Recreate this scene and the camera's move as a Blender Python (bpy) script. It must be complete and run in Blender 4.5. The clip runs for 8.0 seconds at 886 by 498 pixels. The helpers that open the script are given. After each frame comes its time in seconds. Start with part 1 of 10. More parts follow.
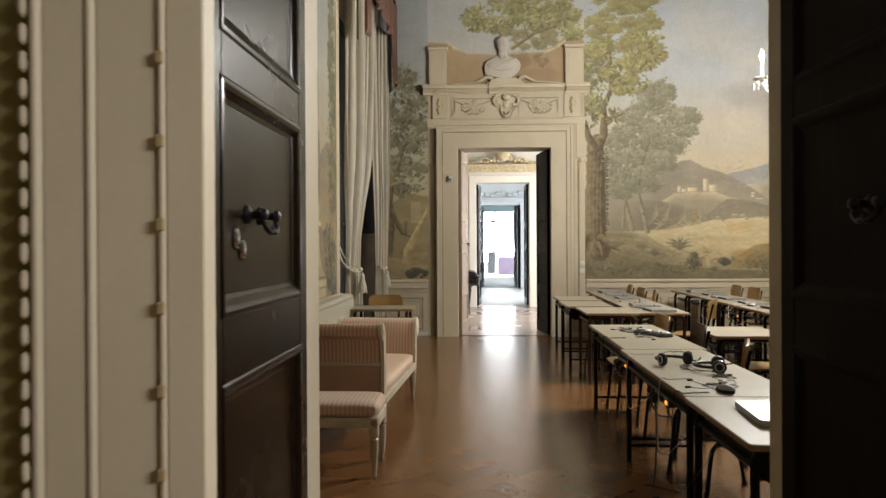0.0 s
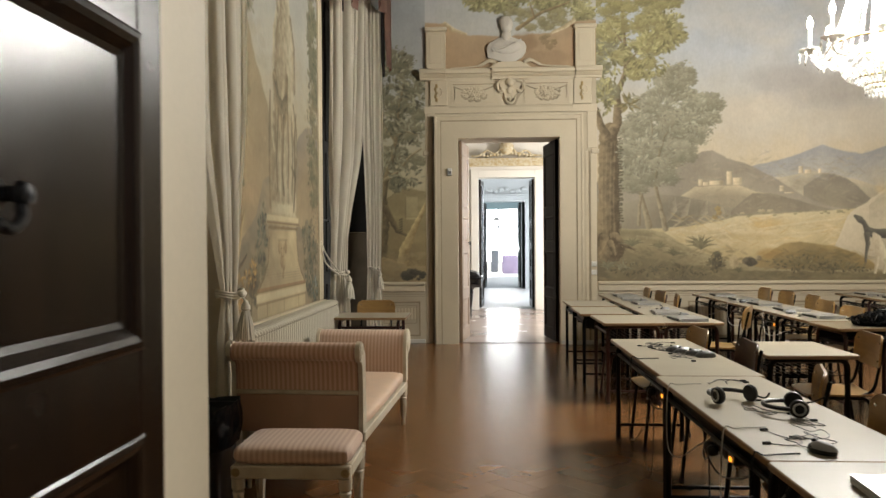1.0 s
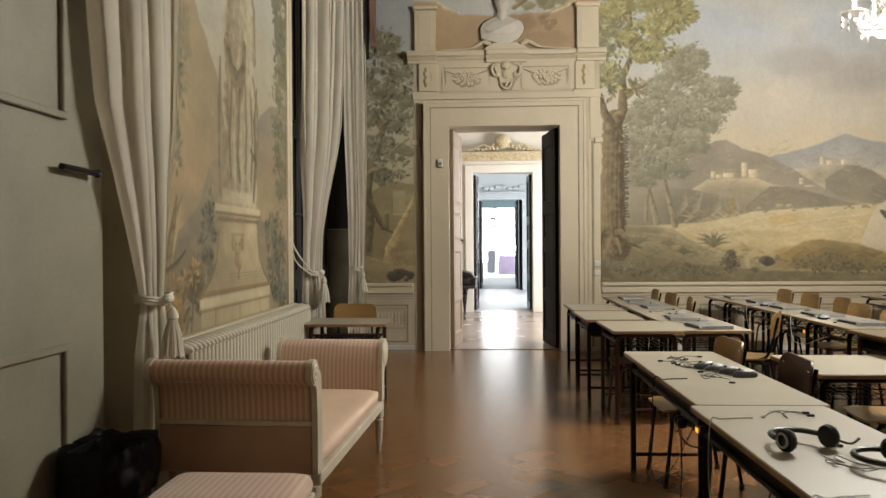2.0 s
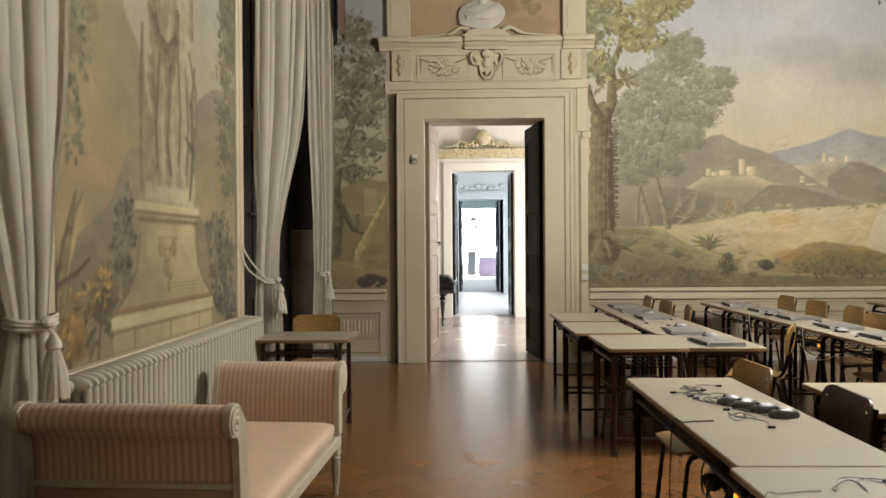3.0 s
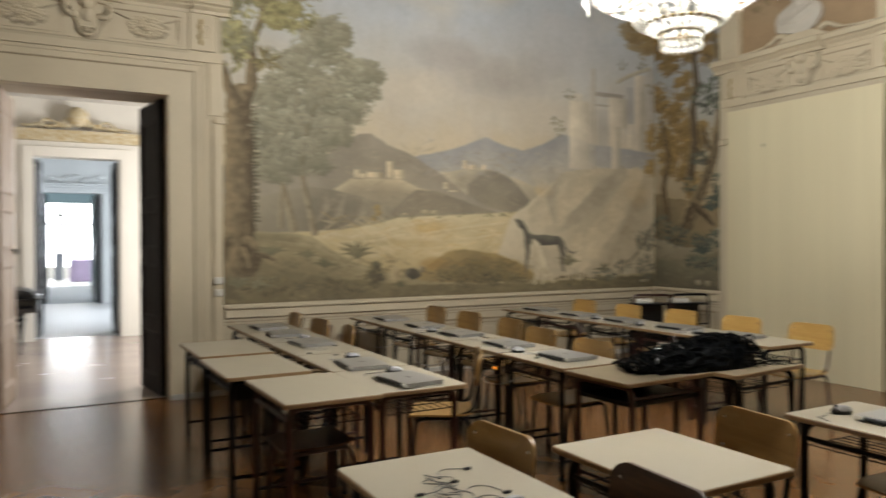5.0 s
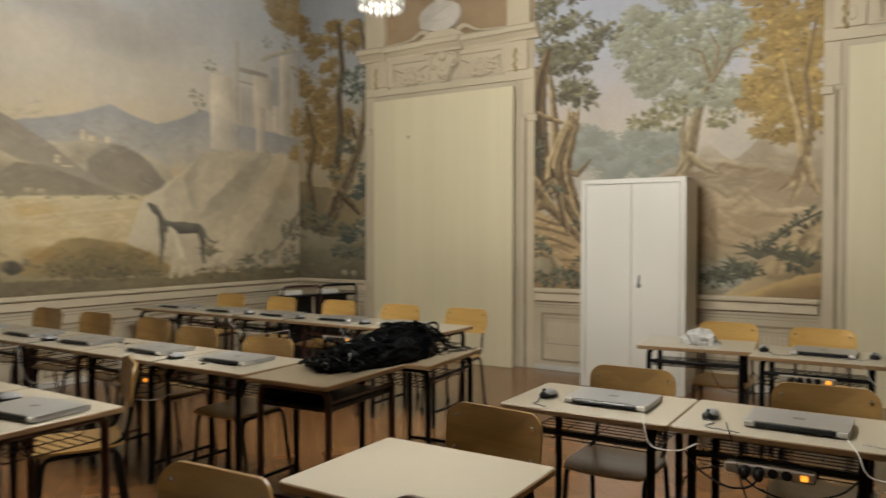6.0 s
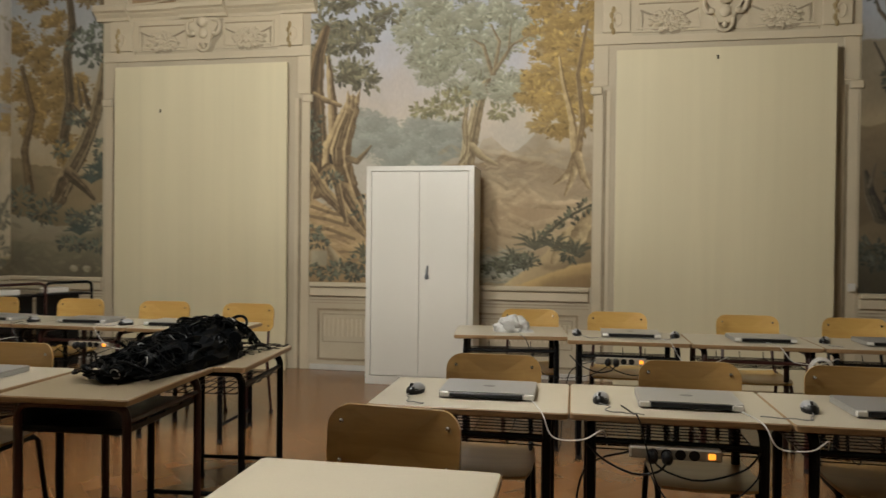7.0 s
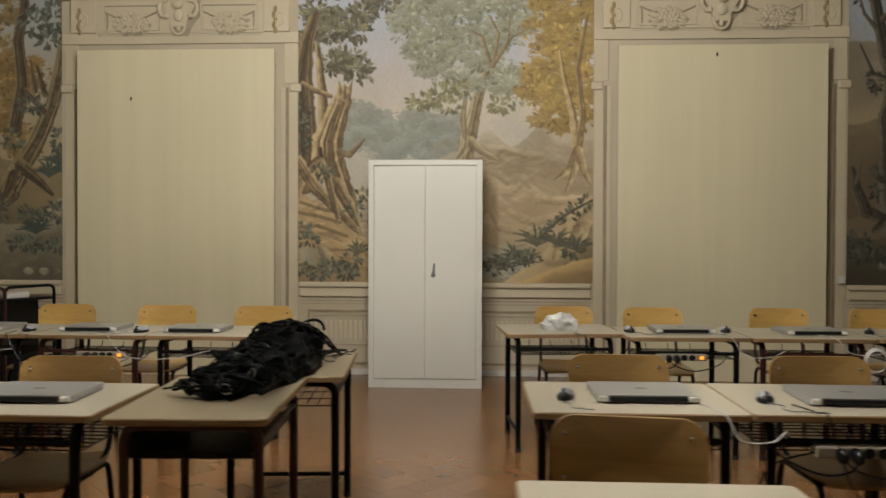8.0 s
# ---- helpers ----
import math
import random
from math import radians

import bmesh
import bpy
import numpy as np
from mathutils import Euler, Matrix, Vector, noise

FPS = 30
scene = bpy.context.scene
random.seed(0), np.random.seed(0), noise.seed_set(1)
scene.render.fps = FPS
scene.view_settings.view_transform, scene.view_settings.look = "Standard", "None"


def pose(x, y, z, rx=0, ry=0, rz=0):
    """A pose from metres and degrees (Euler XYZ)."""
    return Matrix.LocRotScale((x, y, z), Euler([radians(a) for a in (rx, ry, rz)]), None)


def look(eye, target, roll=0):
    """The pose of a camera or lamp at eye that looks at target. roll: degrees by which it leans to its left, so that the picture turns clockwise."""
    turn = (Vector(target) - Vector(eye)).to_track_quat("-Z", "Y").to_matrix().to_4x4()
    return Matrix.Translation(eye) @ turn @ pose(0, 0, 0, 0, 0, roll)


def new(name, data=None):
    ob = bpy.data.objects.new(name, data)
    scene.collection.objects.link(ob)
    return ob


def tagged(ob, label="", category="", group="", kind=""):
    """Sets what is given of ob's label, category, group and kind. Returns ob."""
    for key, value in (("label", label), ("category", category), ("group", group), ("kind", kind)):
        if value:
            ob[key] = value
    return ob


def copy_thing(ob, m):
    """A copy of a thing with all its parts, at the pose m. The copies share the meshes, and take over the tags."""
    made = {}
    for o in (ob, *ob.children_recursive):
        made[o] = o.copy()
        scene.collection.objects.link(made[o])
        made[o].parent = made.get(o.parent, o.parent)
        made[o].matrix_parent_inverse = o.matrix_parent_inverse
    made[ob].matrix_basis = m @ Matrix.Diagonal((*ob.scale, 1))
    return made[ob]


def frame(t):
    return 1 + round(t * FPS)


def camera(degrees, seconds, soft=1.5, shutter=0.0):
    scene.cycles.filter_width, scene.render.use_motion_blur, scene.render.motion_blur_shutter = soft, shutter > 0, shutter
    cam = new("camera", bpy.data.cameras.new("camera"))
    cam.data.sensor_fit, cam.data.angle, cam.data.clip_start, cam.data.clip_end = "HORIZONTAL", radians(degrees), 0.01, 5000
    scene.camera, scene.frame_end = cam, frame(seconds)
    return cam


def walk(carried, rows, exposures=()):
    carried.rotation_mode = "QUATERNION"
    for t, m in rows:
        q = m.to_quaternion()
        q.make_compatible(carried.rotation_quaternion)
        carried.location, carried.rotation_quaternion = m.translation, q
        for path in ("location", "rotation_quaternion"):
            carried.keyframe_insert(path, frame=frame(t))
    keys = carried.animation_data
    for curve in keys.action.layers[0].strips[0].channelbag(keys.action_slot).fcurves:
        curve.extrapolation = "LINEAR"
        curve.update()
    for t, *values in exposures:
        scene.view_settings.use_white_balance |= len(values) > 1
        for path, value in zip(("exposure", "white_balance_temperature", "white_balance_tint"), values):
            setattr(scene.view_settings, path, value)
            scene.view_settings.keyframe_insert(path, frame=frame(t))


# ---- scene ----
cam = camera(62.5, 8.0, shutter=0.4)
PATH = [
    (0, (-0.283, 0.514, 1.409), (-0.388, 2.512, 1.401), -0.3),
    (0.5, (-0.275, 0.998, 1.432), (-0.386, 2.994, 1.42), -0.4),
    (1, (-0.269, 1.476, 1.424), (-0.383, 3.473, 1.411), -0.4),
    (2.5, (-0.196, 2.726, 1.376), (-0.286, 4.724, 1.366), -0.4),
    (3, (-0.19, 3.095, 1.412), (-0.244, 5.094, 1.402), -0.4),
    (3.5, (-0.235, 3.44, 1.505), (-0.254, 5.439, 1.491), -0.5),
    (4, (-0.24, 3.756, 1.557), (-0.151, 5.753, 1.541), -0.4),
    (4.5, (-0.264, 4.134, 1.545), (0.203, 6.079, 1.529), -0.5),
    (5, (-0.24, 4.456, 1.511), (0.716, 6.213, 1.492), -0.2),
    (5.2, (-0.23, 4.576, 1.492), (0.918, 6.214, 1.473), -0.2),
    (6.3, (0.006, 5.417, 1.406), (1.83, 6.237, 1.371), 0.3),
    (6.5, (0.078, 5.562, 1.365), (1.964, 6.228, 1.336), 0.4),
    (7, (0.176, 5.903, 1.314), (2.145, 6.257, 1.291), 0.6),
    (7.5, (0.24, 6.267, 1.269), (2.231, 6.45, 1.253), 0.7),
    (8, (0.288, 6.814, 1.297), (2.285, 6.912, 1.27), 0.2),
]
BULB = 88.0
PIGMENT = 1.09
EXPOSURES = ((0.0, 0.37, 6500, 10), (2.5, 0.35, 6500, 10), (3.5, 0.31, 6500, 10), (4.5, 0.13, 6450, 10), (5.0, 0.02, 6370, 10), (6.5, 0.02, 6480, 10), (7.0, -0.04, 6480, 10), (8.0, -0.11, 6510, 10))
walk_rows = [(t, look(eye, target, roll)) for t, eye, target, roll in PATH]
walk(cam, walk_rows, EXPOSURES)

# ---------------------------------------------------------------- world and large lights
world = bpy.data.worlds.new("world")
world.use_nodes = True
scene.world = world
wn = world.node_tree
sky = wn.nodes.new("ShaderNodeTexSky")
sky.sky_type = "NISHITA"
sky.sun_disc = False
sky.sun_elevation = radians(38)
sky.sun_rotation = radians(250)
wn.links.new(sky.outputs["Color"], wn.nodes["Background"].inputs["Color"])
wn.nodes["Background"].inputs["Strength"].default_value = 0.1


def area_lamp(name, at, aim, sx, sy, watts, colour):
    data = bpy.data.lights.new(name, "AREA")
    data.shape, data.size, data.size_y = "RECTANGLE", sx, sy
    data.energy, data.color = watts, colour
    ob = new(name, data)
    ob.matrix_world = look(at, aim)
    return ob


DAY = (1.0, 0.97, 0.93)
COOL = (0.86, 0.93, 1.0)
# daylight in the enfilade's window openings; last and entrance rooms: added, unseen fill lamps
area_lamp("window_light", (3.46, 14.9, 2.0), (0, 14.9, 1.2), 1.3, 2.4, 330, DAY)
area_lamp("window_light", (3.46, 21.2, 2.0), (0, 21.2, 0.8), 1.3, 2.4, 380, COOL)
area_lamp("window_light", (3.46, 29.0, 2.0), (0, 29.0, 1.0), 1.3, 2.4, 250, COOL)
# fill added to light the door casing from the entrance room
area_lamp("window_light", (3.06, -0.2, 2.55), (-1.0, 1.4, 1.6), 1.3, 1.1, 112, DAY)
# fill added to brighten the last room's dark furniture
area_lamp("window_light", (3.7, 36.4, 2.05), (0, 36.4, 0.8), 1.7, 2.4, 420, COOL)
# candle bulbs of the chandelier
CH = Vector((2.83, 7.36, 0.0))
for k in range(8):
    a = 2 * math.pi * (k + 0.5) / 8
    data = bpy.data.lights.new("bulb_light", "POINT")
    data.energy, data.shadow_soft_size, data.color = BULB, 0.05, (0.965, 0.94, 0.865)
    ob = new("bulb_light", data)
    ob.location = (CH.x + 0.50 * math.cos(a), CH.y + 0.50 * math.sin(a), 3.31)


# ---------------------------------------------------------------- materials
BOUNCE_CUT = 0.78          # base colours scaled down so that less light bounces; exposure makes up for it


def dull(colour):
    return tuple(c * BOUNCE_CUT for c in colour)


def material(name, base, rough=0.6, metal=0.0, vary=0.12, scale=3.0, fine=60.0, bump=0.1, stain=None, spec=0.5, coat=0.0):
    """A surface with colour that varies broadly and finely, and a fine relief."""
    if metal < 0.5:
        base, stain = dull(base), dull(stain) if stain else None
    m = bpy.data.materials.new(name)
    m.use_nodes = True
    nt = m.node_tree
    n, l = nt.nodes, nt.links
    b = n["Principled BSDF"]
    b.inputs["Metallic"].default_value = metal
    b.inputs["Specular IOR Level"].default_value = spec
    b.inputs["Coat Weight"].default_value = coat
    tc = n.new("ShaderNodeTexCoord")
    big = n.new("ShaderNodeTexNoise")
    big.inputs["Scale"].default_value, big.inputs["Detail"].default_value = scale, 4
    small = n.new("ShaderNodeTexNoise")
    small.inputs["Scale"].default_value, small.inputs["Detail"].default_value = fine, 3
    l.new(tc.outputs["Object"], big.inputs["Vector"])
    l.new(tc.outputs["Object"], small.inputs["Vector"])
    mix1 = n.new("ShaderNodeMix")
    mix1.data_type = "RGBA"
    dark = stain if stain else tuple(c * (1 - vary * 1.6) for c in base)
    mix1.inputs["A"].default_value = (*dark, 1)
    mix1.inputs["B"].default_value = (*base, 1)
    ramp = n.new("ShaderNodeValToRGB")
    ramp.color_ramp.elements[0].position, ramp.color_ramp.elements[1].position = 0.3, 0.62
    l.new(big.outputs["Fac"], ramp.inputs["Fac"])
    l.new(ramp.outputs["Color"], mix1.inputs["Factor"])
    mix2 = n.new("ShaderNodeMix")
    mix2.data_type, mix2.blend_type = "RGBA", "MULTIPLY"
    mix2.inputs["Factor"].default_value = vary * 2
    l.new(mix1.outputs["Result"], mix2.inputs["A"])
    l.new(small.outputs["Color"], mix2.inputs["B"])
    sat = n.new("ShaderNodeRGBToBW")
    l.new(small.outputs["Color"], sat.inputs["Color"])
    l.new(sat.outputs["Val"], mix2.inputs["B"])
    l.new(mix2.outputs["Result"], b.inputs["Base Color"])
    mr = n.new("ShaderNodeMapRange")
    mr.inputs["To Min"].default_value, mr.inputs["To Max"].default_value = max(0.03, rough - 0.1), min(1, rough + 0.1)
    l.new(big.outputs["Fac"], mr.inputs["Value"])
    l.new(mr.outputs["Result"], b.inputs["Roughness"])
    if bump:
        bp = n.new("ShaderNodeBump")
        bp.inputs["Strength"].default_value, bp.inputs["Distance"].default_value = bump, 0.004
        l.new(small.outputs["Fac"], bp.inputs["Height"])
        l.new(bp.outputs["Normal"], b.inputs["Normal"])
    return m


def nodes_of(m):
    return m.node_tree.nodes, m.node_tree.links, m.node_tree.nodes["Principled BSDF"]


def wood(name, light, dark, rough=0.4, stretch=(1, 1, 14), scale=6.0, coat=0.0, axis=None):
    m = material(name, light, rough, bump=0.06, coat=coat)
    n, l, b = nodes_of(m)
    b.inputs["Coat Roughness"].default_value = 0.28
    tc, mp, nz = n.new("ShaderNodeTexCoord"), n.new("ShaderNodeMapping"), n.new("ShaderNodeTexNoise")
    mp.inputs["Scale"].default_value = tuple(scale / s * 2.0 for s in stretch)
    nz.inputs["Scale"].default_value, nz.inputs["Detail"].default_value, nz.inputs["Distortion"].default_value = 3.0, 6, 0.6
    l.new(tc.outputs["Object"], mp.inputs["Vector"])
    l.new(mp.outputs["Vector"], nz.inputs["Vector"])
    r = n.new("ShaderNodeValToRGB")
    r.color_ramp.elements[0].position, r.color_ramp.elements[1].position = 0.32, 0.68
    r.color_ramp.elements[0].color, r.color_ramp.elements[1].color = (*dull(dark), 1), (*dull(light), 1)
    l.new(nz.outputs["Fac"], r.inputs["Fac"])
    l.new(r.outputs["Color"], b.inputs["Base Color"])
    return m


def striped(name, a, c, per_metre, axis):
    """Satin-striped upholstery: shiny and matt stripes across one axis."""
    m = material(name, a, 0.5, bump=0.12, fine=400)
    n, l, b = nodes_of(m)
    tc, sep = n.new("ShaderNodeTexCoord"), n.new("ShaderNodeSeparateXYZ")
    l.new(tc.outputs["Object"], sep.inputs["Vector"])
    mul, sn = n.new("ShaderNodeMath"), n.new("ShaderNodeMath")
    mul.operation, sn.operation = "MULTIPLY", "SINE"
    mul.inputs[1].default_value = per_metre * 2 * math.pi
    l.new(sep.outputs[axis], mul.inputs[0])
    l.new(mul.outputs[0], sn.inputs[0])
    r = n.new("ShaderNodeValToRGB")
    r.color_ramp.elements[0].position, r.color_ramp.elements[1].position = 0.35, 0.65
    r.color_ramp.elements[0].color, r.color_ramp.elements[1].color = (*dull(a), 1), (*dull(c), 1)
    half = n.new("ShaderNodeMapRange")
    half.inputs["From Min"].default_value = -1
    l.new(sn.outputs[0], half.inputs["Value"])
    l.new(half.outputs["Result"], r.inputs["Fac"])
    l.new(r.outputs["Color"], b.inputs["Base Color"])
    b.inputs["Sheen Weight"].default_value = 0.3
    return m


def glow(name, colour, strength):
    m = bpy.data.materials.new(name)
    m.use_nodes = True
    b = m.node_tree.nodes["Principled BSDF"]
    b.inputs["Base Color"].default_value = (*colour, 1)
    b.inputs["Emission Color"].default_value = (*colour, 1)
    b.inputs["Emission Strength"].default_value = strength
    return m


CREAM = material("cream_painted_plaster", (0.66, 0.57, 0.42), 0.7, vary=0.07, scale=1.3, fine=45, bump=0.12, stain=(0.56, 0.47, 0.33))
CREAM2 = material("cream_moulding_paint", (0.735, 0.632, 0.456), 0.6, vary=0.06, scale=2.0, fine=60, bump=0.08)
# browns for painted frames, and for shadow lines and relief shade put into colour
SHADEPAINT = material("brown_line_and_shade_paint", (0.47, 0.375, 0.25), 0.7, vary=0.15, scale=6, fine=80)
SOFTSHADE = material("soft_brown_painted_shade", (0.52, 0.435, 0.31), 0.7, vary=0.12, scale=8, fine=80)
# walnut copy for the right-hand leaves, their shade put into its colour
SHADEDWOOD = wood("walnut_door_shaded", (0.012, 0.0075, 0.005), (0.005, 0.0035, 0.003), 0.6, (1, 1, 16), 5.0)
SHADEDWOOD.node_tree.nodes["Principled BSDF"].inputs["Specular IOR Level"].default_value = 0.1
PALEBUST = material("pale_stone_bust", (0.72, 0.665, 0.575), 0.65, vary=0.07, scale=6, fine=60)
GOLDPAINT = material("ochre_painted_ornament", (0.52, 0.38, 0.18), 0.65, vary=0.15, scale=9, fine=80)
OLIVE = material("olive_yellow_plaster", (0.36, 0.30, 0.12), 0.75, vary=0.1, scale=2)
WHITEWALL = material("warm_white_plaster", (0.82, 0.785, 0.71), 0.8, vary=0.05, scale=1.5)
BLUEWALL = material("pale_blue_grey_plaster", (0.70, 0.715, 0.71), 0.8, vary=0.06, scale=1.5)
TEALWALL = material("pale_teal_plaster", (0.50, 0.64, 0.66), 0.8, vary=0.06, scale=1.5)
# colours of the unseen ceiling and near wall, darkened to lessen bounced light
DIMCEILING = material("unseen_dim_ceiling", (0.16, 0.145, 0.12), 0.85, vary=0.12, scale=0.8)
DIMWALL = material("unseen_dim_wall", (0.33, 0.27, 0.18), 0.8, vary=0.12, scale=0.9)
PALE = material("white_ceiling_plaster", (0.78, 0.75, 0.68), 0.85, vary=0.05, scale=1.0)
BOARD = wood("cream_board", (0.82, 0.735, 0.505), (0.76, 0.68, 0.465), 0.55, (1, 1, 30), 0.9)
GROUT = material("cotto_joint", (0.52, 0.33, 0.185), 0.5, vary=0.2, scale=4)
WHITETRIM = material("white_skirting", (0.74, 0.72, 0.66), 0.5, vary=0.08, scale=5)
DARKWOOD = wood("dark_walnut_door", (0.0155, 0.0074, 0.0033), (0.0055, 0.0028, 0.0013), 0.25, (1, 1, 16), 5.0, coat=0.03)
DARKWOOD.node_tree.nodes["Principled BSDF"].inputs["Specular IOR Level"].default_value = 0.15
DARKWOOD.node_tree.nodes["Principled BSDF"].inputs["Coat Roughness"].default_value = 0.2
# walnut copy for the far left leaf, the light on it put into colour
LITWOOD = wood("walnut_door_lit", (0.25, 0.165, 0.10), (0.18, 0.115, 0.068), 0.42, (1, 1, 16), 5.0, coat=0.2)
IRON = material("black_iron", (0.015, 0.015, 0.016), 0.35, 0.6, vary=0.3, scale=20)
BLACKTUBE = material("black_enamel_tube", (0.004, 0.0045, 0.006), 0.42, 0.0, vary=0.25, scale=12, bump=0.03, spec=0.16)
REDTUBE = material("red_brown_enamel_tube", (0.050, 0.010, 0.008), 0.35, 0.0, vary=0.2, scale=12, bump=0.03)
LAMINATE = material("cream_laminate", (0.50, 0.445, 0.345), 0.36, vary=0.05, scale=2.5, fine=120, bump=0.03, stain=(0.50, 0.44, 0.33))
TANLAMINATE = material("worn_tan_laminate", (0.36, 0.29, 0.19), 0.4, vary=0.08, scale=2.5, fine=120, bump=0.03, stain=(0.31, 0.245, 0.155))
PINKSTONE = material("worn_pinkish_floor", (0.43, 0.35, 0.305), 0.24, vary=0.06, scale=1.5, fine=40, bump=0.01)
PALESTONE = material("pale_stone_floor", (0.66, 0.66, 0.66), 0.45, vary=0.06, scale=2)
GREYSTONE = material("blue_grey_stone_floor", (0.30, 0.34, 0.36), 0.6, vary=0.08, scale=2)
# lighter copy of the honey plywood: chandelier light on the third row, as colour
LITPLY = wood("lit_yellow_plywood", (0.66, 0.42, 0.13), (0.56, 0.33, 0.09), 0.36, (1, 12, 1), 5.0, coat=0.2)
MOUSEDARK = material("dark_grey_mouse_shell", (0.11, 0.11, 0.115), 0.3, vary=0.06, scale=10)
MOUSEGREY = material("grey_mouse_shell", (0.40, 0.40, 0.41), 0.3, vary=0.06, scale=10)
EDGE = wood("beech_edge", (0.36, 0.23, 0.11), (0.26, 0.15, 0.07), 0.45, (14, 14, 1))
PLY = wood("honey_plywood", (0.43, 0.258, 0.086), (0.33, 0.184, 0.057), 0.34, (1, 12, 1), 5.0, coat=0.25)
BROWNCHAIR = wood("dark_brown_wood", (0.10, 0.045, 0.02), (0.05, 0.02, 0.01), 0.4, (1, 12, 1))
RUBBER = material("black_rubber", (0.02, 0.02, 0.02), 0.8, vary=0.2)
SILVER = material("brushed_silver", (0.50, 0.50, 0.50), 0.38, 0.75, vary=0.05, scale=8, fine=200, bump=0.02)
BLACKPLASTIC = material("black_plastic", (0.006, 0.006, 0.007), 0.38, vary=0.2, scale=10, spec=0.35)
HEAPBLACK = material("dull_black_cable", (0.0010, 0.0022, 0.0038), 0.45, vary=0.3, scale=14, spec=0.09)
BEIGEPLASTIC = material("beige_plastic", (0.42, 0.37, 0.29), 0.4, vary=0.08, scale=10)
GREYPLASTIC = material("grey_plastic", (0.25, 0.25, 0.25), 0.35, vary=0.1, scale=10)
WHITEPLASTIC = material("white_plastic", (0.84, 0.82, 0.76), 0.4, vary=0.05, scale=10)
CLEARBAG = material("crumpled_clear_plastic", (0.66, 0.65, 0.62), 0.3, vary=0.1, scale=20, bump=0.3)
ORANGE = glow("lit_orange_switch", (1.0, 0.34, 0.03), 1.5)
CABINET = material("pale_grey_steel", (0.83, 0.80, 0.725), 0.42, vary=0.03, scale=1.2, fine=90, bump=0.02)
CHROME = material("chrome", (0.6, 0.6, 0.6), 0.15, 1.0, vary=0.05)
RADIATOR = material("cream_radiator_enamel", (0.66, 0.62, 0.50), 0.35, vary=0.08, scale=4, bump=0.04)
FRAMEWHITE = material("worn_white_painted_wood", (0.78, 0.71, 0.56), 0.42, vary=0.08, scale=9, stain=(0.64, 0.55, 0.40))
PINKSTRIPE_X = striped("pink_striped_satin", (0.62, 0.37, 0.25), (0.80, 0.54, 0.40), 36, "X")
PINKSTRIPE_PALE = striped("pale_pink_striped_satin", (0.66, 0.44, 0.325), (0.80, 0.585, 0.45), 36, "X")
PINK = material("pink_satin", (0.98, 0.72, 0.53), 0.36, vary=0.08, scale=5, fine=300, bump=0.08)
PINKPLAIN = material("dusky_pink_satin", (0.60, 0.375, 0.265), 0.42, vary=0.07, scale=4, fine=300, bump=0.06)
PINKDARK = material("old_pink_cloth", (0.45, 0.26, 0.20), 0.7, vary=0.1, scale=5, fine=250, bump=0.15)
CURTAIN = material("ivory_cotton_curtain", (1.06, 1.0, 0.87), 0.85, vary=0.05, scale=4, fine=300, bump=0.05)
_n, _l, _p = nodes_of(CURTAIN)
_tl, _mx = _n.new("ShaderNodeBsdfTranslucent"), _n.new("ShaderNodeMixShader")
_tl.inputs["Color"].default_value = (0.82, 0.775, 0.67, 1)
_mx.inputs["Fac"].default_value = 0.22
_l.new(_p.outputs["BSDF"], _mx.inputs[1])
_l.new(_tl.outputs["BSDF"], _mx.inputs[2])
_l.new(_mx.outputs["Shader"], _n["Material Output"].inputs["Surface"])
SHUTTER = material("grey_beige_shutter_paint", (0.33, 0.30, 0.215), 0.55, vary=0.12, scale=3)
LITBROWN = material("lit_brown_board", (0.17, 0.135, 0.092), 0.7, vary=0.2, scale=4, fine=60)
DARKSHADE = material("black_cloth_and_niche_shade", (0.014, 0.013, 0.012), 0.8, vary=0.2)
BAG = material("black_bin_bag", (0.006, 0.007, 0.010), 0.2, vary=0.2, scale=12, bump=0.5, fine=25, spec=0.45)
PIANO = material("black_piano_lacquer", (0.008, 0.008, 0.009), 0.12, vary=0.1, coat=0.5)
STUCCO = material("gilded_white_stucco", (0.72, 0.64, 0.46), 0.6, vary=0.2, scale=18, stain=(0.50, 0.36, 0.14))
LILAC = material("lilac_cloth", (0.55, 0.42, 0.60), 0.7, vary=0.08)
GREYMETAL = material("grey_metal", (0.25, 0.26, 0.28), 0.4, 0.4, vary=0.1)
WHITECABLE = material("white_cable", (0.72, 0.70, 0.66), 0.5, vary=0.05)
DAYGLASS = glow("daylit_white_glass", (1.0, 1.0, 1.0), 6.0)
BULBGLOW = glow("lit_candle_bulb", (1.0, 0.88, 0.70), 60.0)

CRYSTAL = bpy.data.materials.new("cut_crystal")
CRYSTAL.use_nodes = True
_b = CRYSTAL.node_tree.nodes["Principled BSDF"]
_b.inputs["Base Color"].default_value = (0.97, 0.96, 0.93, 1)
_b.inputs["Roughness"].default_value = 0.08
_b.inputs["IOR"].default_value = 1.55
_b.inputs["Transmission Weight"].default_value = 0.25

GLASS = bpy.data.materials.new("window_glass")
GLASS.use_nodes = True
_b = GLASS.node_tree.nodes["Principled BSDF"]
_b.inputs["Roughness"].default_value = 0.03
_b.inputs["Transmission Weight"].default_value = 1.0

